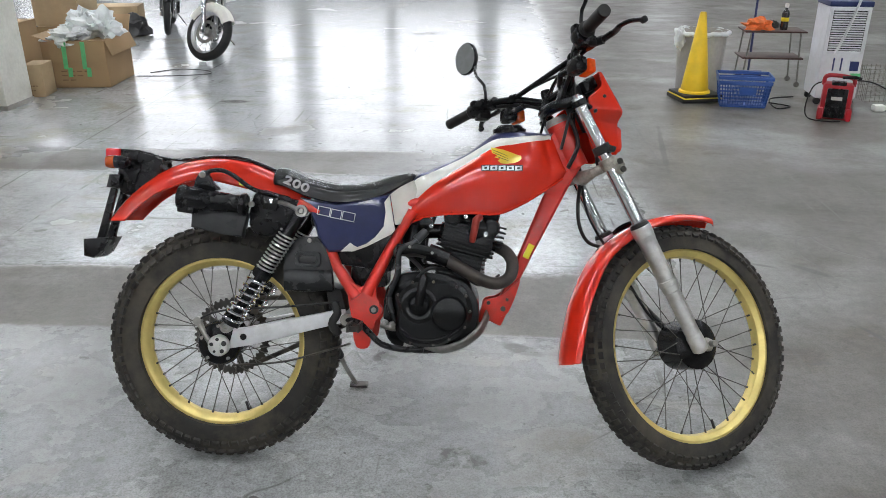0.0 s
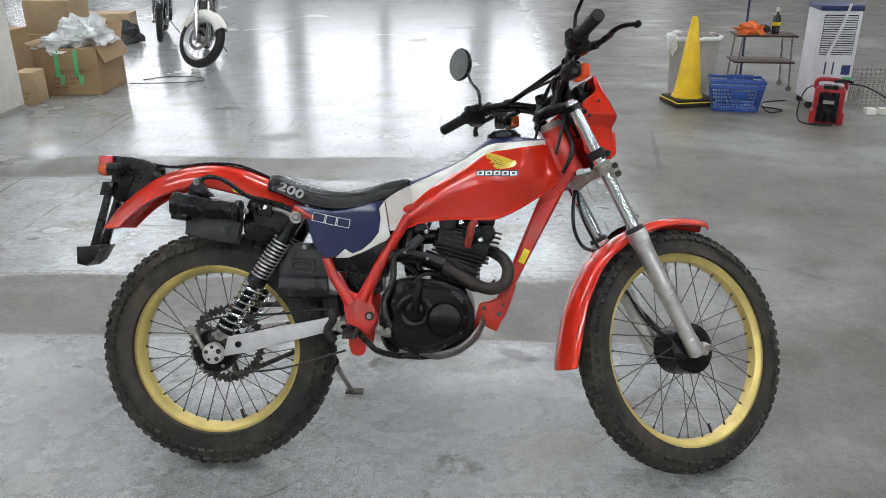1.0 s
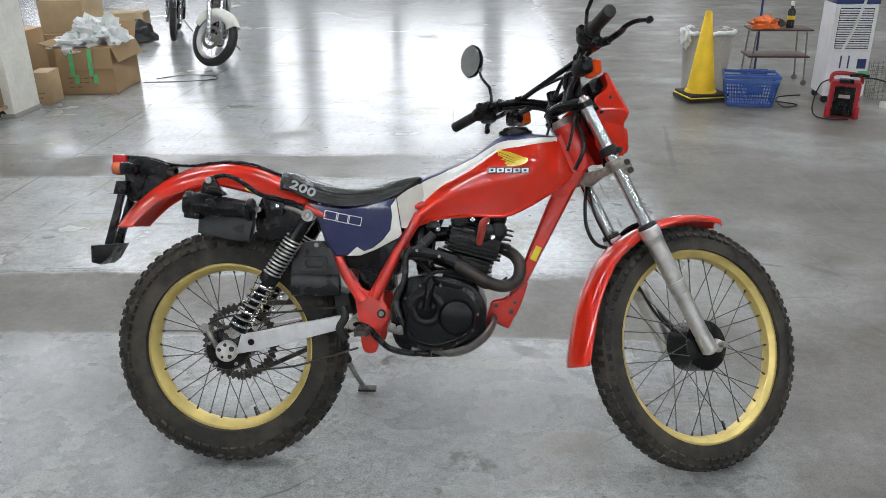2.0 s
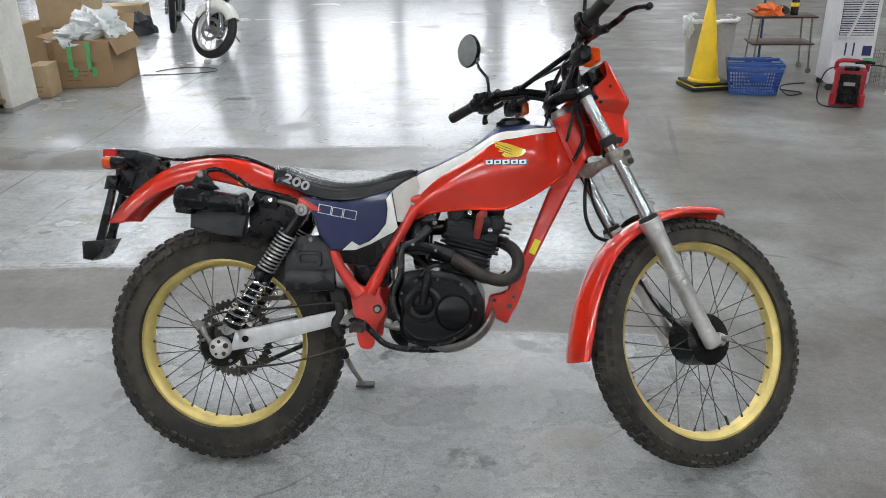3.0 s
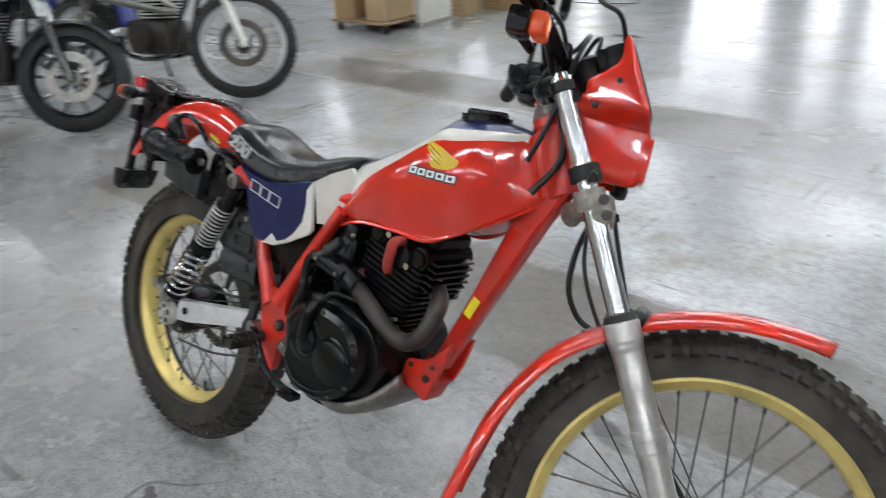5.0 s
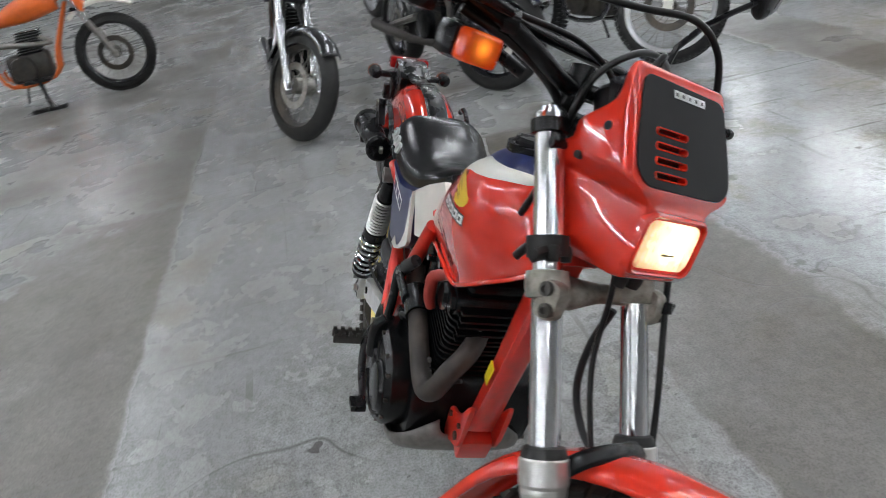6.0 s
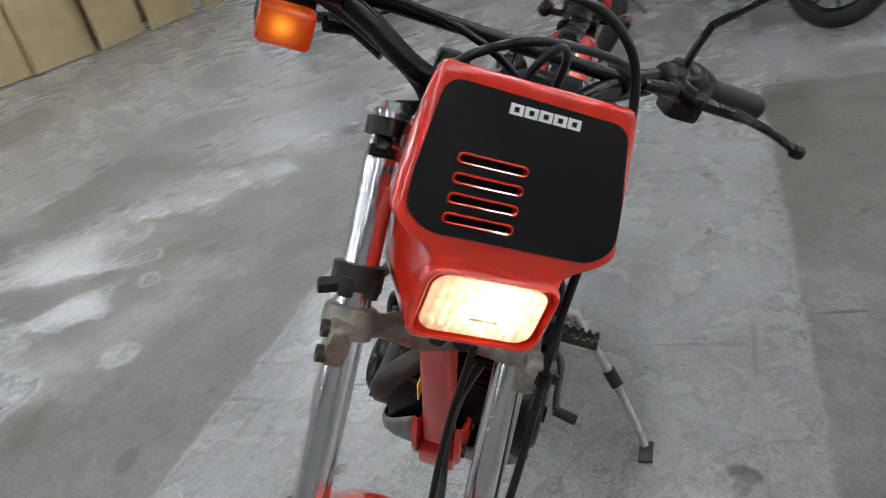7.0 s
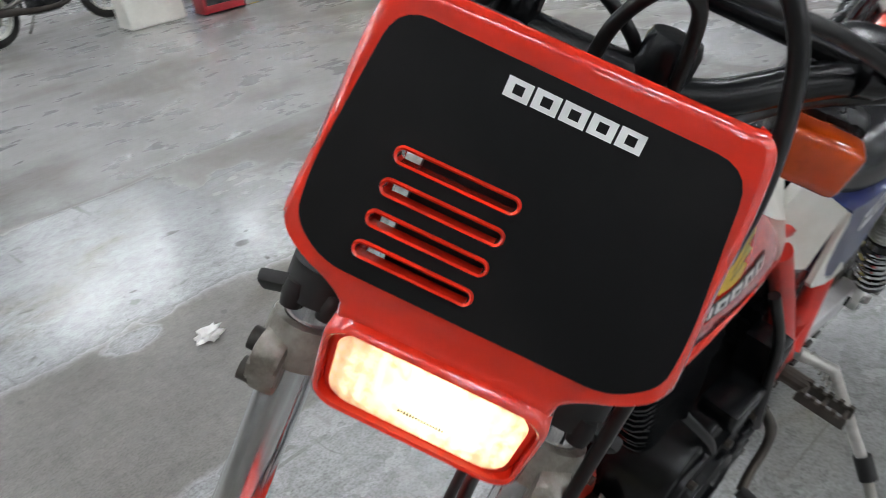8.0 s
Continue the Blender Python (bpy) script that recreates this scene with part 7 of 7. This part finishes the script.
simple("broom", lambda b: (cyl(b, (0, 0, 0.02), (0.05, 0.2, 1.35), 0.013), box(b, (0, 0, 0.05), (0.3, 0.05, 0.08), bevel=0.01)), M_NAVY, "blue handled broom leaning behind the cart", "broom", sized(0.825, 3.28, 5.96))
# spot cooler
ac = thing("spot_cooler", "white floor-standing air cooler with front louvres", "air cooler", sized(0.848, 3.64, 4.93, 0, -6))
bm = nb()
box(bm, (0, 0, 0.50), (0.38, 0.42, 0.86), bevel=0.02)
part("body", bm, M_APPL, ac)
bm = nb()
box(bm, (0, 0, 0.955), (0.39, 0.43, 0.05), bevel=0.012)
part("lid", bm, M_NAVY, ac)
bm = nb()
for s in (-1, 1):
    box(bm, (s * 0.165, -0.213, 0.71), (0.03, 0.012, 0.42), bevel=0.003)
for z in (0.51, 0.91):
    box(bm, (0, -0.213, z), (0.30, 0.012, 0.03), bevel=0.003)
part("louvre_frame", bm, M_APPL, ac)
bm = nb()
box(bm, (0, -0.2105, 0.71), (0.30, 0.004, 0.38))
part("louvre_back", bm, M_BLACKPRINT, ac)
for k in range(17):
    bm = nb()
    box(bm, (0, -0.215, 0.54 + 0.0212 * k), (0.29, 0.016, 0.007), pose(0, 0, 0, 30))
    part("slat", bm, M_APPL, ac)
for x in (-0.07, 0.0):
    bm = nb()
    box(bm, (x, -0.2115, 0.40), (0.014, 0.004, 0.12))
    part("level_window", bm, M_NAVY, ac)
bm = nb()
box(bm, (0.12, -0.2115, 0.385), (0.08, 0.004, 0.09))
part("control_panel", bm, M_NAVY, ac)
bm = nb()
box(bm, (0.145, -0.214, 0.29), (0.09, 0.004, 0.055))
part("tape", bm, M_GREENTAPE, ac, "bright green tape")
bm = nb()
tube(bm, [(0.06, -0.24, 1.0), (0.0, -0.24, 0.75), (-0.08, -0.235, 0.5)], 0.013, 8, n=3)
part("hose", bm, M_APPL, ac)
for x in (-0.15, 0.15):
    for y in (-0.16, 0.16):
        bm = nb()
        lathe(bm, (x, y, 0.034), [(0.006, -0.014), (0.033, -0.014), (0.033, 0.014), (0.006, 0.014)], 14)
        part("caster", bm, M_RUBBER, ac)
# jump starter
js = thing("jump_starter", "red and black portable jump starter with cables", "jump starter", sized(0.866, 3.43, 4.28, 0, -22))
bm = nb()
box(bm, (0, 0, 0.165), (0.25, 0.15, 0.32), bevel=0.03)
for s in (-1, 1):
    box(bm, (s * 0.115, -0.03, 0.06), (0.05, 0.14, 0.11), bevel=0.018)
part("body", bm, M_REDPL, js)
bm = nb()
box(bm, (0, -0.074, 0.155), (0.17, 0.03, 0.26), bevel=0.012)
part("front_panel", bm, M_BLACK, js)
bm = nb()
box(bm, (0, -0.03, 0.325), (0.12, 0.1, 0.03), bevel=0.01)
part("top_panel", bm, M_BLACK, js)
for k in range(5):
    bm = nb()
    box(bm, (-0.05 + 0.025 * k, -0.091, 0.085), (0.012, 0.01, 0.09), bevel=0.003)
    part("rib", bm, M_BLACK, js)
bm = nb()
box(bm, (0, -0.0885, 0.20), (0.09, 0.004, 0.03))
part("label_plate", bm, M_BIN, js)
bm = nb()
tube(bm, [(-0.12, 0, 0.30), (-0.11, 0, 0.375), (0, 0, 0.385), (0.11, 0, 0.365), (0.12, 0, 0.30)], [0.016, 0.02, 0.018, 0.018, 0.016], 10, n=4)
part("handle", bm, M_REDPL, js)
bm = nb()
tube(bm, [(0.02, -0.03, 0.375), (0.10, -0.045, 0.385), (0.17, -0.05, 0.378)], [0.014, 0.016, 0.010], 8, n=3)
part("clamp", bm, M_BLACK, js, "black battery clamp")
bm = nb()
tube(bm, [(-0.1, 0.02, 0.33), (-0.2, 0.0, 0.28), (-0.24, -0.03, 0.1), (-0.2, -0.1, 0.012), (-0.05, -0.16, 0.010), (0.06, -0.12, 0.010)], 0.006, 6, n=5)
tube(bm, [(0.1, 0.02, 0.35), (0.28, 0.06, 0.33), (0.5, 0.1, 0.2), (0.6, 0.2, 0.010)], 0.006, 6, n=5)
part("cable", bm, M_RUBBER, js)
cr = thing("wire_crate", "grey wire crate standing on the floor", "crate", sized(0.843, 4.07, 4.98))
bm = nb()
for k in range(9):
    f = -0.5 + k / 8
    for y in (-0.15, 0.15):
        tube(bm, [(f * 0.36, y, 0.01), (f * 0.36, y, 0.34)], 0.003, 4)
        tube(bm, [(-0.18, y, 0.02 + 0.3 * (f + 0.5)), (0.18, y, 0.02 + 0.3 * (f + 0.5))], 0.003, 4)
    for x in (-0.18, 0.18):
        tube(bm, [(x, f * 0.3, 0.01), (x, f * 0.3, 0.34)], 0.003, 4)
tagged(part("wire_mesh", bm, M_STEEL, cr, smooth=False), kind="stuff")
for k in range(2):
    simple("power_block", lambda b: box(b, (0, 0, 0.032), (0.1, 0.08, 0.06), bevel=0.01), M_WHITEPL, "small white power block on the floor", "power block", sized(0.854, 3.90 + 0.11 * k, 4.57), "power blocks")
# cables lying on the floor
simple("floor_cable", lambda b: tube(b, [(-2.63, 5.97, 0.004), (-2.42, 6.17, 0.004), (-2.13, 6.13, 0.004), (-2.01, 5.95, 0.004), (-2.28, 5.83, 0.004), (-2.69, 5.79, 0.004)], 0.0035, 6, n=6), M_RUBBER, "thin black cable lying on the floor", "cable")
simple("floor_cable", lambda b: tube(b, [(3.12, 4.83, 0.005), (3.24, 4.72, 0.005), (3.22, 4.65, 0.005), (3.11, 4.63, 0.005), (3.18, 4.98, 0.005), (3.41, 5.08, 0.005)], 0.005, 6, n=6), M_RUBBER, "thin black cable lying on the floor", "cable")
simple("power_adapter", lambda b: box(b, (0, 0, 0.022), (0.09, 0.06, 0.04), bevel=0.006), M_APPL, "small white power adapter on the floor", "adapter", sized(0.852, -2.26, 6.46, 0, 30))
simple("foil_scrap", lambda b: crumple(b, (0, 0, 0.008), (0.036, 0.03, 0.02), 0.8, 9.0, 3, True), M_ALLOY, "crumpled scrap of foil on the floor", "foil scrap", pose(0.585, -1.305, 0))

# ---- south side: boards, heater, cabinet ----
for k, (x, y, w, rz, tilt_) in enumerate(((-8.95, -6.28, 1.0, 3, 3), (-7.88, -6.37, 1.0, -2, 4), (-6.86, -6.45, 0.95, 4, 3), (-5.93, -6.57, 0.97, -4, 5), (-5.05, -6.73, 0.9, -9, 4), (-4.33, -6.87, 0.65, -8, 3))):
    simple("wall_board", lambda b: box(b, (0, 0, 1.03), (w, 0.02, 2.05), bevel=0.003), M_PLY, "beige fibreboard sheet leaning upright", "board", pose(x, y, 0.004, tilt_, 0, rz), "beige boards")
simple("board_rack", lambda b: (box(b, (-6.75, -7.28, 1.05), (5.5, 0.08, 2.1)),), M_WOOD, "rough wooden partition behind the boards", "partition")
ht = thing("paraffin_heater", "red framed heater with a dark grille", "heater", sized(1.03, -2.66, -6.93, 0, 172))
bm = nb()
for x in (-0.19, 0.19):
    box(bm, (x, 0.0, 0.36), (0.03, 0.3, 0.70), bevel=0.008)
box(bm, (0, 0, 0.05), (0.38, 0.3, 0.07), bevel=0.008)
box(bm, (0, 0, 0.69), (0.41, 0.31, 0.06), bevel=0.012)
part("casing", bm, M_REDPL, ht)
bm = nb()
box(bm, (0, 0.0, 0.37), (0.35, 0.27, 0.57))
part("grille", bm, M_GREYPL, ht)
bm = nb()
box(bm, (-0.05, -0.137, 0.48), (0.06, 0.004, 0.09))
part("notice", bm, M_WHITEPL, ht)
simple("white_cabinet", lambda b: (box(b, (0, 0, 0.5), (0.55, 0.4, 0.98), bevel=0.012), box(b, (0, 0, 0.012), (0.5, 0.36, 0.02))), M_WHITEPL, "plain white metal cabinet", "cabinet", sized(1.035, -2.11, -7.32, 0, -8))
simple("dark_frame", lambda b: (box(b, (0, 0, 0.4), (0.34, 0.04, 0.8), bevel=0.004), box(b, (0, 0.1, 0.02), (0.3, 0.25, 0.03))), M_WOOD, "dark wooden frame standing on the floor", "frame", sized(1.05, -3.68, -7.25, 0, -8))
simple("blue_crate", lambda b: (box(b, (0, 0, 0.17), (0.5, 0.36, 0.33), bevel=0.02), box(b, (0, 0, 0.345), (0.53, 0.39, 0.03), bevel=0.008)), M_BASKET, "blue plastic storage crate on the floor", "crate", sized(1.04, -3.28, -8.25))
tp = thing("floor_tape", "yellow and black hazard tape on the floor", "tape")
for k in range(12):
    bm = nb()
    f = k / 12
    box(bm, (-2.86 - 0.95 * (f + 1 / 24), -6.80 - 0.04 * f, 0.004), (0.95 / 12 - 0.002, 0.05, 0.002), pose(0, 0, 0, 0, 0, 2))
    part("band", bm, M_TAPEY if k % 2 else M_BLACKPRINT, tp, smooth=False)


# ---- parked motorcycles ----
def parked(m, label, style, paint, rim_mat, fork_mat, spoked=True, lean=7, wb=1.42, rf=0.33, rr=0.31, group="parked motorcycles", big=False, fender=None, steer=0):
    t = thing("parked_motorcycle", label, "motorcycle", m @ pose(0, 0, 0, -lean), group)
    rake = 0.5 if style == "cruiser" else 0.45
    fx = lambda z: wb + (rf - z) * rake
    hd = Vector((fx(0.9), 0, 0.9))
    SM = Matrix.Translation(hd) @ Matrix.Rotation(radians(steer), 4, Vector((-rake, 0, 1)).normalized()) @ Matrix.Translation(-hd)
    for nm, x, R, tw in (("front_wheel", wb, rf, 0.10 if style != "dirt" else 0.08), ("rear_wheel", 0, rr, 0.14 if style != "dirt" else 0.11)):
        c = Vector((x, 0, R))
        rim = R - (0.075 if style != "dirt" else 0.06)
        if style == "cruiser" and nm == "rear_wheel":
            rim = R - 0.1
        bm = nb()
        lathe(bm, c, [(0.01, -0.07), (0.045, -0.06), (0.05, 0.06), (0.01, 0.07)], 20)
        lathe(bm, c, [(rim * 0.38, -0.062), (rim * 0.54, -0.062), (rim * 0.54, -0.057), (rim * 0.38, -0.057)], 32, closed=True)
        w = part(nm, bm, M_DARKSTEEL if style == "dirt" else M_STEEL, t, basis=SM if x else None)
        prof = [(rim * 0.985 + (R - rim) * math.sin(math.pi * k / 10) ** 0.8, -math.cos(math.pi * k / 10) * tw / 2) for k in range(11)]
        bm = nb()
        lathe(bm, c, prof, 56, closed=True)
        if style == "dirt":
            for k in range(60):
                for yy in (-0.36, 0, 0.36):
                    th = 2 * math.pi * (k + (0.5 if yy == 0 else 0)) / 60
                    n_ = Vector((math.cos(th), 0, math.sin(th)))
                    tn = Vector((-math.sin(th), 0, math.cos(th)))
                    box(bm, c + n_ * (R - 0.004 - 0.012 * abs(yy)) + Vector((0, yy * tw, 0)), (0.018, tw * 0.26, 0.02), Matrix((tn, Vector((0, 1, 0)), n_)).transposed())
        part("tyre", bm, M_RUBBER, w)
        bm = nb()
        lathe(bm, c, [(rim, -tw * 0.34), (rim - 0.02, -tw * 0.2), (rim - 0.024, 0), (rim - 0.02, tw * 0.2), (rim, tw * 0.34), (rim - 0.012, tw * 0.36), (rim - 0.034, tw * 0.15), (rim - 0.034, -tw * 0.15), (rim - 0.012, -tw * 0.36)], 56, closed=True)
        part("rim", bm, rim_mat, w)
        if not spoked and x:
            bm = nb()
            lathe(bm, c, [(rim * 0.42, -0.075), (rim * 0.60, -0.075), (rim * 0.60, -0.070), (rim * 0.42, -0.070)], 40, closed=True)
            part("brake_disc", bm, M_STEEL, w)
            bm = nb()
            box(bm, c + Vector((-rim * 0.48, -0.075, rim * 0.36)), (0.06, 0.05, 0.11), pose(0, 0, 0, 0, 35, 0), bevel=0.012)
            part("brake_caliper", bm, M_BKPAINT, w)
        n_sp = 28 if spoked else 10
        for k in range(n_sp):
            a1 = 2 * math.pi * k / n_sp
            sd = 1 if k % 2 else -1
            a0 = a1 + (0.5 if (k // 2) % 2 else -0.5) * (1 if spoked else 0.25)
            bm = nb()
            cyl(bm, c + Vector((0.045 * math.cos(a0), sd * (0.04 if spoked else 0.0), 0.045 * math.sin(a0))), c + Vector(((rim - 0.02) * math.cos(a1), 0, (rim - 0.02) * math.sin(a1))), 0.002 if spoked else 0.012, 0.002 if spoked else 0.009, 6)
            part("spoke", bm, M_STEEL if spoked else rim_mat, w)
    for s in (-1, 1):
        bm = nb()
        cyl(bm, (fx(0.95), s * 0.1, 0.95), (fx(0.6), s * 0.1, 0.6), 0.02)
        part("fork_tube", bm, M_CHROME, t, basis=SM)
        bm = nb()
        cyl(bm, (fx(0.66), s * 0.1, 0.66), (fx(rf - 0.03), s * 0.1, rf - 0.03), 0.028, 0.024)
        box(bm, (fx(rf), s * 0.1, rf), (0.06, 0.04, 0.06), bevel=0.012)
        part("fork_slider", bm, fork_mat, t, basis=SM)
    bm = nb()
    for z in (0.78, 0.93):
        box(bm, (fx(z) - 0.02, 0, z), (0.07, 0.24, 0.03), bevel=0.008)
    part("fork_yoke", bm, M_ENGINE, t, basis=SM)
    # mudguards
    for x, R, a0, a1, hw, hi in ((wb, rf, 40, 165, 0.065, 0.02 if style == "cruiser" else (0.14 if style == "dirt" else 0.025)), (0, rr, 15, 150, 0.09, 0.03 if style != "dirt" else 0.16)):
        if style == "dirt" and x == wb:
            a0, a1 = 55, 130
        bm = nb()
        rows = []
        for k in range(8):
            a = radians(a0 + (a1 - a0) * k / 7)
            rows.append([(x + (R + hi - q) * math.cos(a), y * hw, R + (R + hi - q) * math.sin(a)) for y, q in ((-1, 0.11 if big else 0.04), (-0.8, 0.01), (0, 0), (0.8, 0.01), (1, 0.11 if big else 0.04))])
        sheet(bm, rows, 3, 2)
        solid(part("mudguard", bm, fender or paint, t, basis=SM if x else None), 0.004)
    # frame, engine, tank, seat
    bm = nb()
    tube(bm, [(fx(0.9) - 0.05, 0, 0.9), (wb * 0.6, 0, 0.82), (wb * 0.3, 0, 0.74), (0.05, 0, 0.7)], 0.022, 10, n=3)
    for s in (-1, 1):
        tube(bm, [(fx(0.85) - 0.05, s * 0.02, 0.85), (wb * 0.68, s * 0.08, 0.5), (wb * 0.62, s * 0.1, 0.27), (wb * 0.36, s * 0.1, 0.25), (wb * 0.3, s * 0.1, 0.45), (wb * 0.25, s * 0.09, 0.72)], 0.017, 8, n=3)
    part("frame", bm, M_BKPAINT if fender is None else paint, t)
    for s in (-1, 1):
        bm = nb()
        tube(bm, [(0.0, s * 0.12, rr), (wb * 0.34, s * 0.11, 0.42)], [0.022, 0.028], 8, flat=1.4)
        part("swing_arm", bm, M_ALU if style == "dirt" else M_STEEL, t)
        bm = nb()
        tube(bm, [(0.06, s * 0.13, rr + 0.05), (0.2, s * 0.12, 0.68)], 0.028, 10)
        part("shock_absorber", bm, M_CHROME if style != "dirt" else M_STEEL, t)
    bm = nb()
    box(bm, (wb * 0.49, 0, 0.38), (0.36, 0.24, 0.24), bevel=0.05)
    lathe(bm, (wb * 0.46, 0, 0.38), [(0.02, -0.16), (0.1, -0.155), (0.11, -0.12), (0.11, 0.12), (0.1, 0.155), (0.02, 0.16)], 28)
    en = part("engine", bm, M_ENGINE if style != "dirt" else M_DARKSTEEL, t)
    for k in range(9):
        bm = nb()
        box(bm, (wb * 0.52 + 0.004 * k, 0, 0.50 + 0.022 * k), (0.2, 0.2, 0.009), bevel=0.002)
        part("fin", bm, M_ENGINE if not big else M_STEEL, en)
    bm = nb()
    if style == "dirt":
        tube(bm, [(wb * 0.6, -0.08, 0.62), (wb * 0.67, -0.1, 0.56), (wb * 0.5, -0.12, 0.58), (0.28, -0.13, 0.66), (-0.12, -0.14, 0.78)], [0.02, 0.02, 0.022, 0.035, 0.04], 12, n=4)
    else:
        tube(bm, [(wb * 0.6, -0.08, 0.62), (wb * 0.7, -0.11, 0.5), (wb * 0.66, -0.13, 0.3), (wb * 0.4, -0.15, 0.26), (0.15, -0.17, 0.3), (-0.15, -0.18, 0.34)], [0.022, 0.022, 0.022, 0.026, 0.04, 0.042], 12, n=4)
    part("exhaust", bm, M_CHROME if style == "cruiser" else (M_STEEL if style == "dirt" else M_EXH), t)
    secs_ = []
    for x, zt, zl, w in ((wb * 0.38, 0.80, 0.74, 0.06), (wb * 0.46, 0.90, 0.74, 0.12), (wb * 0.6, 0.97, 0.75, 0.15), (wb * 0.7, 0.96, 0.78, 0.13), (wb * 0.76, 0.88, 0.8, 0.06)):
        secs_.append([(x, w * math.sin(a) * abs(math.sin(a)) ** -0.3 if abs(math.sin(a)) > 1e-3 else 0.0, (zt + zl) / 2 + (zt - zl) / 2 * math.cos(a)) for a in (2 * math.pi * k / 16 for k in range(16))])
    bm = nb()
    loft(bm, secs_, 3)
    part("fuel_tank", bm, paint, t)
    secs_ = []
    for x, z, w in ((-0.2, 0.84, 0.06), (-0.12, 0.82, 0.11), (0.15, 0.76, 0.13), (0.35, 0.76, 0.13), (wb * 0.42, 0.80, 0.08)):
        secs_.append([(x, w * math.cos(a), z + 0.045 * math.sin(a)) for a in (2 * math.pi * k / 14 for k in range(14))])
    bm = nb()
    loft(bm, secs_, 3)
    part("seat", bm, M_SEAT, t)
    hz = 1.06
    bm = nb()
    tube(bm, [(fx(1.0) - 0.16, -0.38, hz), (fx(1.0) - 0.06, -0.22, hz + 0.01), (fx(1.0) - 0.02, -0.08, 0.98), (fx(1.0) - 0.02, 0.08, 0.98), (fx(1.0) - 0.06, 0.22, hz + 0.01), (fx(1.0) - 0.16, 0.38, hz)], 0.013, 10, n=4)
    part("handlebar", bm, M_ENGINE if style == "dirt" else M_CHROME, t, basis=SM)
    for s in (-1, 1):
        bm = nb()
        cyl(bm, (fx(1.0) - 0.125, s * 0.3, hz), (fx(1.0) - 0.16, s * 0.4, hz), 0.018)
        part("grip", bm, M_RUBBER, t, basis=SM)
    bm = nb()
    if style == "dirt":
        plate(bm, [(fx(0.9) + 0.07, 0.98), (fx(0.9) + 0.13, 0.8), (fx(0.9) + 0.1, 0.74), (fx(0.9) + 0.05, 0.8), (fx(0.9) + 0.03, 0.96)], -0.1, 0.1, bevel=0.015)
        part("number_plate_cowl", bm, paint, t, basis=SM)
    else:
        lathe(bm, (fx(0.88) + 0.1, 0, 0.88), [(0.03, -0.09), (0.08, -0.05), (0.095, 0.0), (0.095, 0.02), (0.085, 0.035), (0.01, 0.045)], 24, axis=(1, 0, 0))
        part("headlamp", bm, M_CHROME, t, basis=SM)
    bm = nb()
    tube(bm, [(wb * 0.42, 0.12, 0.26), (wb * 0.36, 0.27, 0.035 + 0.27 * math.sin(radians(lean)))], 0.010, 8)
    part("side_stand", bm, M_STEEL if style != "dirt" else M_BLACK, t)
    return t


def placed(fx_, fy_, heading, wb, k=1.0):
    """The pose of a parked motorcycle whose front wheel stands at a place."""
    return Matrix.Translation((fx_, fy_, 0)) @ Matrix.Rotation(radians(heading), 4, "Z") @ Matrix.Diagonal((k, k, k, 1)) @ Matrix.Translation((-wb, 0, 0))


parked(placed(-2.67, 2.10, 18, 1.40, 0.955), "blue and white dirt motorcycle parked on its stand", "dirt", M_DBLUE, M_SILVERRIM, M_WHITEPL, True, 8, 1.40, 0.345, 0.32, steer=40)
parked(placed(-2.93, 1.12, 16, 1.50, 0.955), "black cast-wheel motorcycle parked on its stand", "naked", M_BKPAINT, M_BKPAINT, M_BKPAINT, False, 6, 1.5, 0.325, 0.32, steer=38)
parked(placed(-2.80, -0.12, 2, 1.55), "black custom motorcycle with chrome forks and spoked wheel", "cruiser", M_BKPAINT, M_DARKSTEEL, M_CHROME, True, 8, 1.55, 0.32, 0.31, steer=34)
parked(placed(-5.93, -1.68, 96, 1.43), "orange and white motocross motorcycle on a centre stand", "dirt", M_ORANGE, M_BKPAINT, M_STEEL, True, 0, 1.43, 0.345, 0.32, fender=M_WHITEPL)
simple("bike_stand", lambda b: (tube(b, [(0, 0, 0.27), (0.02, 0, 0.03)], 0.018, 8), box(b, (0, 0, 0.016), (0.3, 0.09, 0.03), bevel=0.006), box(b, (0, 0, 0.275), (0.24, 0.2, 0.02), bevel=0.004)), M_BLACK, "black lift stand under the motocross motorcycle", "stand", pose(-5.67, -2.33, 0, 0, 0, 96))
parked(placed(-8.12, -4.72, 18, 1.3), "dark grey motorcycle parked against the boards", "naked", M_BLUE, M_SILVERRIM, M_STEEL, False, 5, 1.3, 0.28, 0.28)
parked(placed(-2.25, 6.64, -74, 1.60, 0.95), "chrome and white cruiser motorcycle with its front wheel turned", "cruiser", M_WHITEPL, M_SILVERRIM, M_CHROME, True, 7, 1.6, 0.32, 0.31, big=True, steer=50)
parked(placed(-3.46, 8.65, -72, 1.55, 0.81), "black cruiser motorcycle parked beside another", "cruiser", M_BKPAINT, M_SILVERRIM, M_CHROME, True, 7, 1.55, 0.33, 0.31)
parked(placed(-2.23, -8.60, 188, 1.25, 1.035), "black motorcycle with white wheels parked by the wall", "naked", M_BKPAINT, M_WHITEPL, M_STEEL, False, 5, 1.25, 0.30, 0.30)
parked(placed(-5.6, 1.2, 15, 1.45), "dark red motorcycle parked in the second row", "naked", M_REDPL, M_SILVERRIM, M_STEEL, False, 6, 1.45, 0.31, 0.31)
parked(placed(-5.4, 2.3, 15, 1.45), "black motorcycle parked in the second row", "naked", M_BKPAINT, M_SILVERRIM, M_STEEL, False, 6, 1.45, 0.31, 0.31)
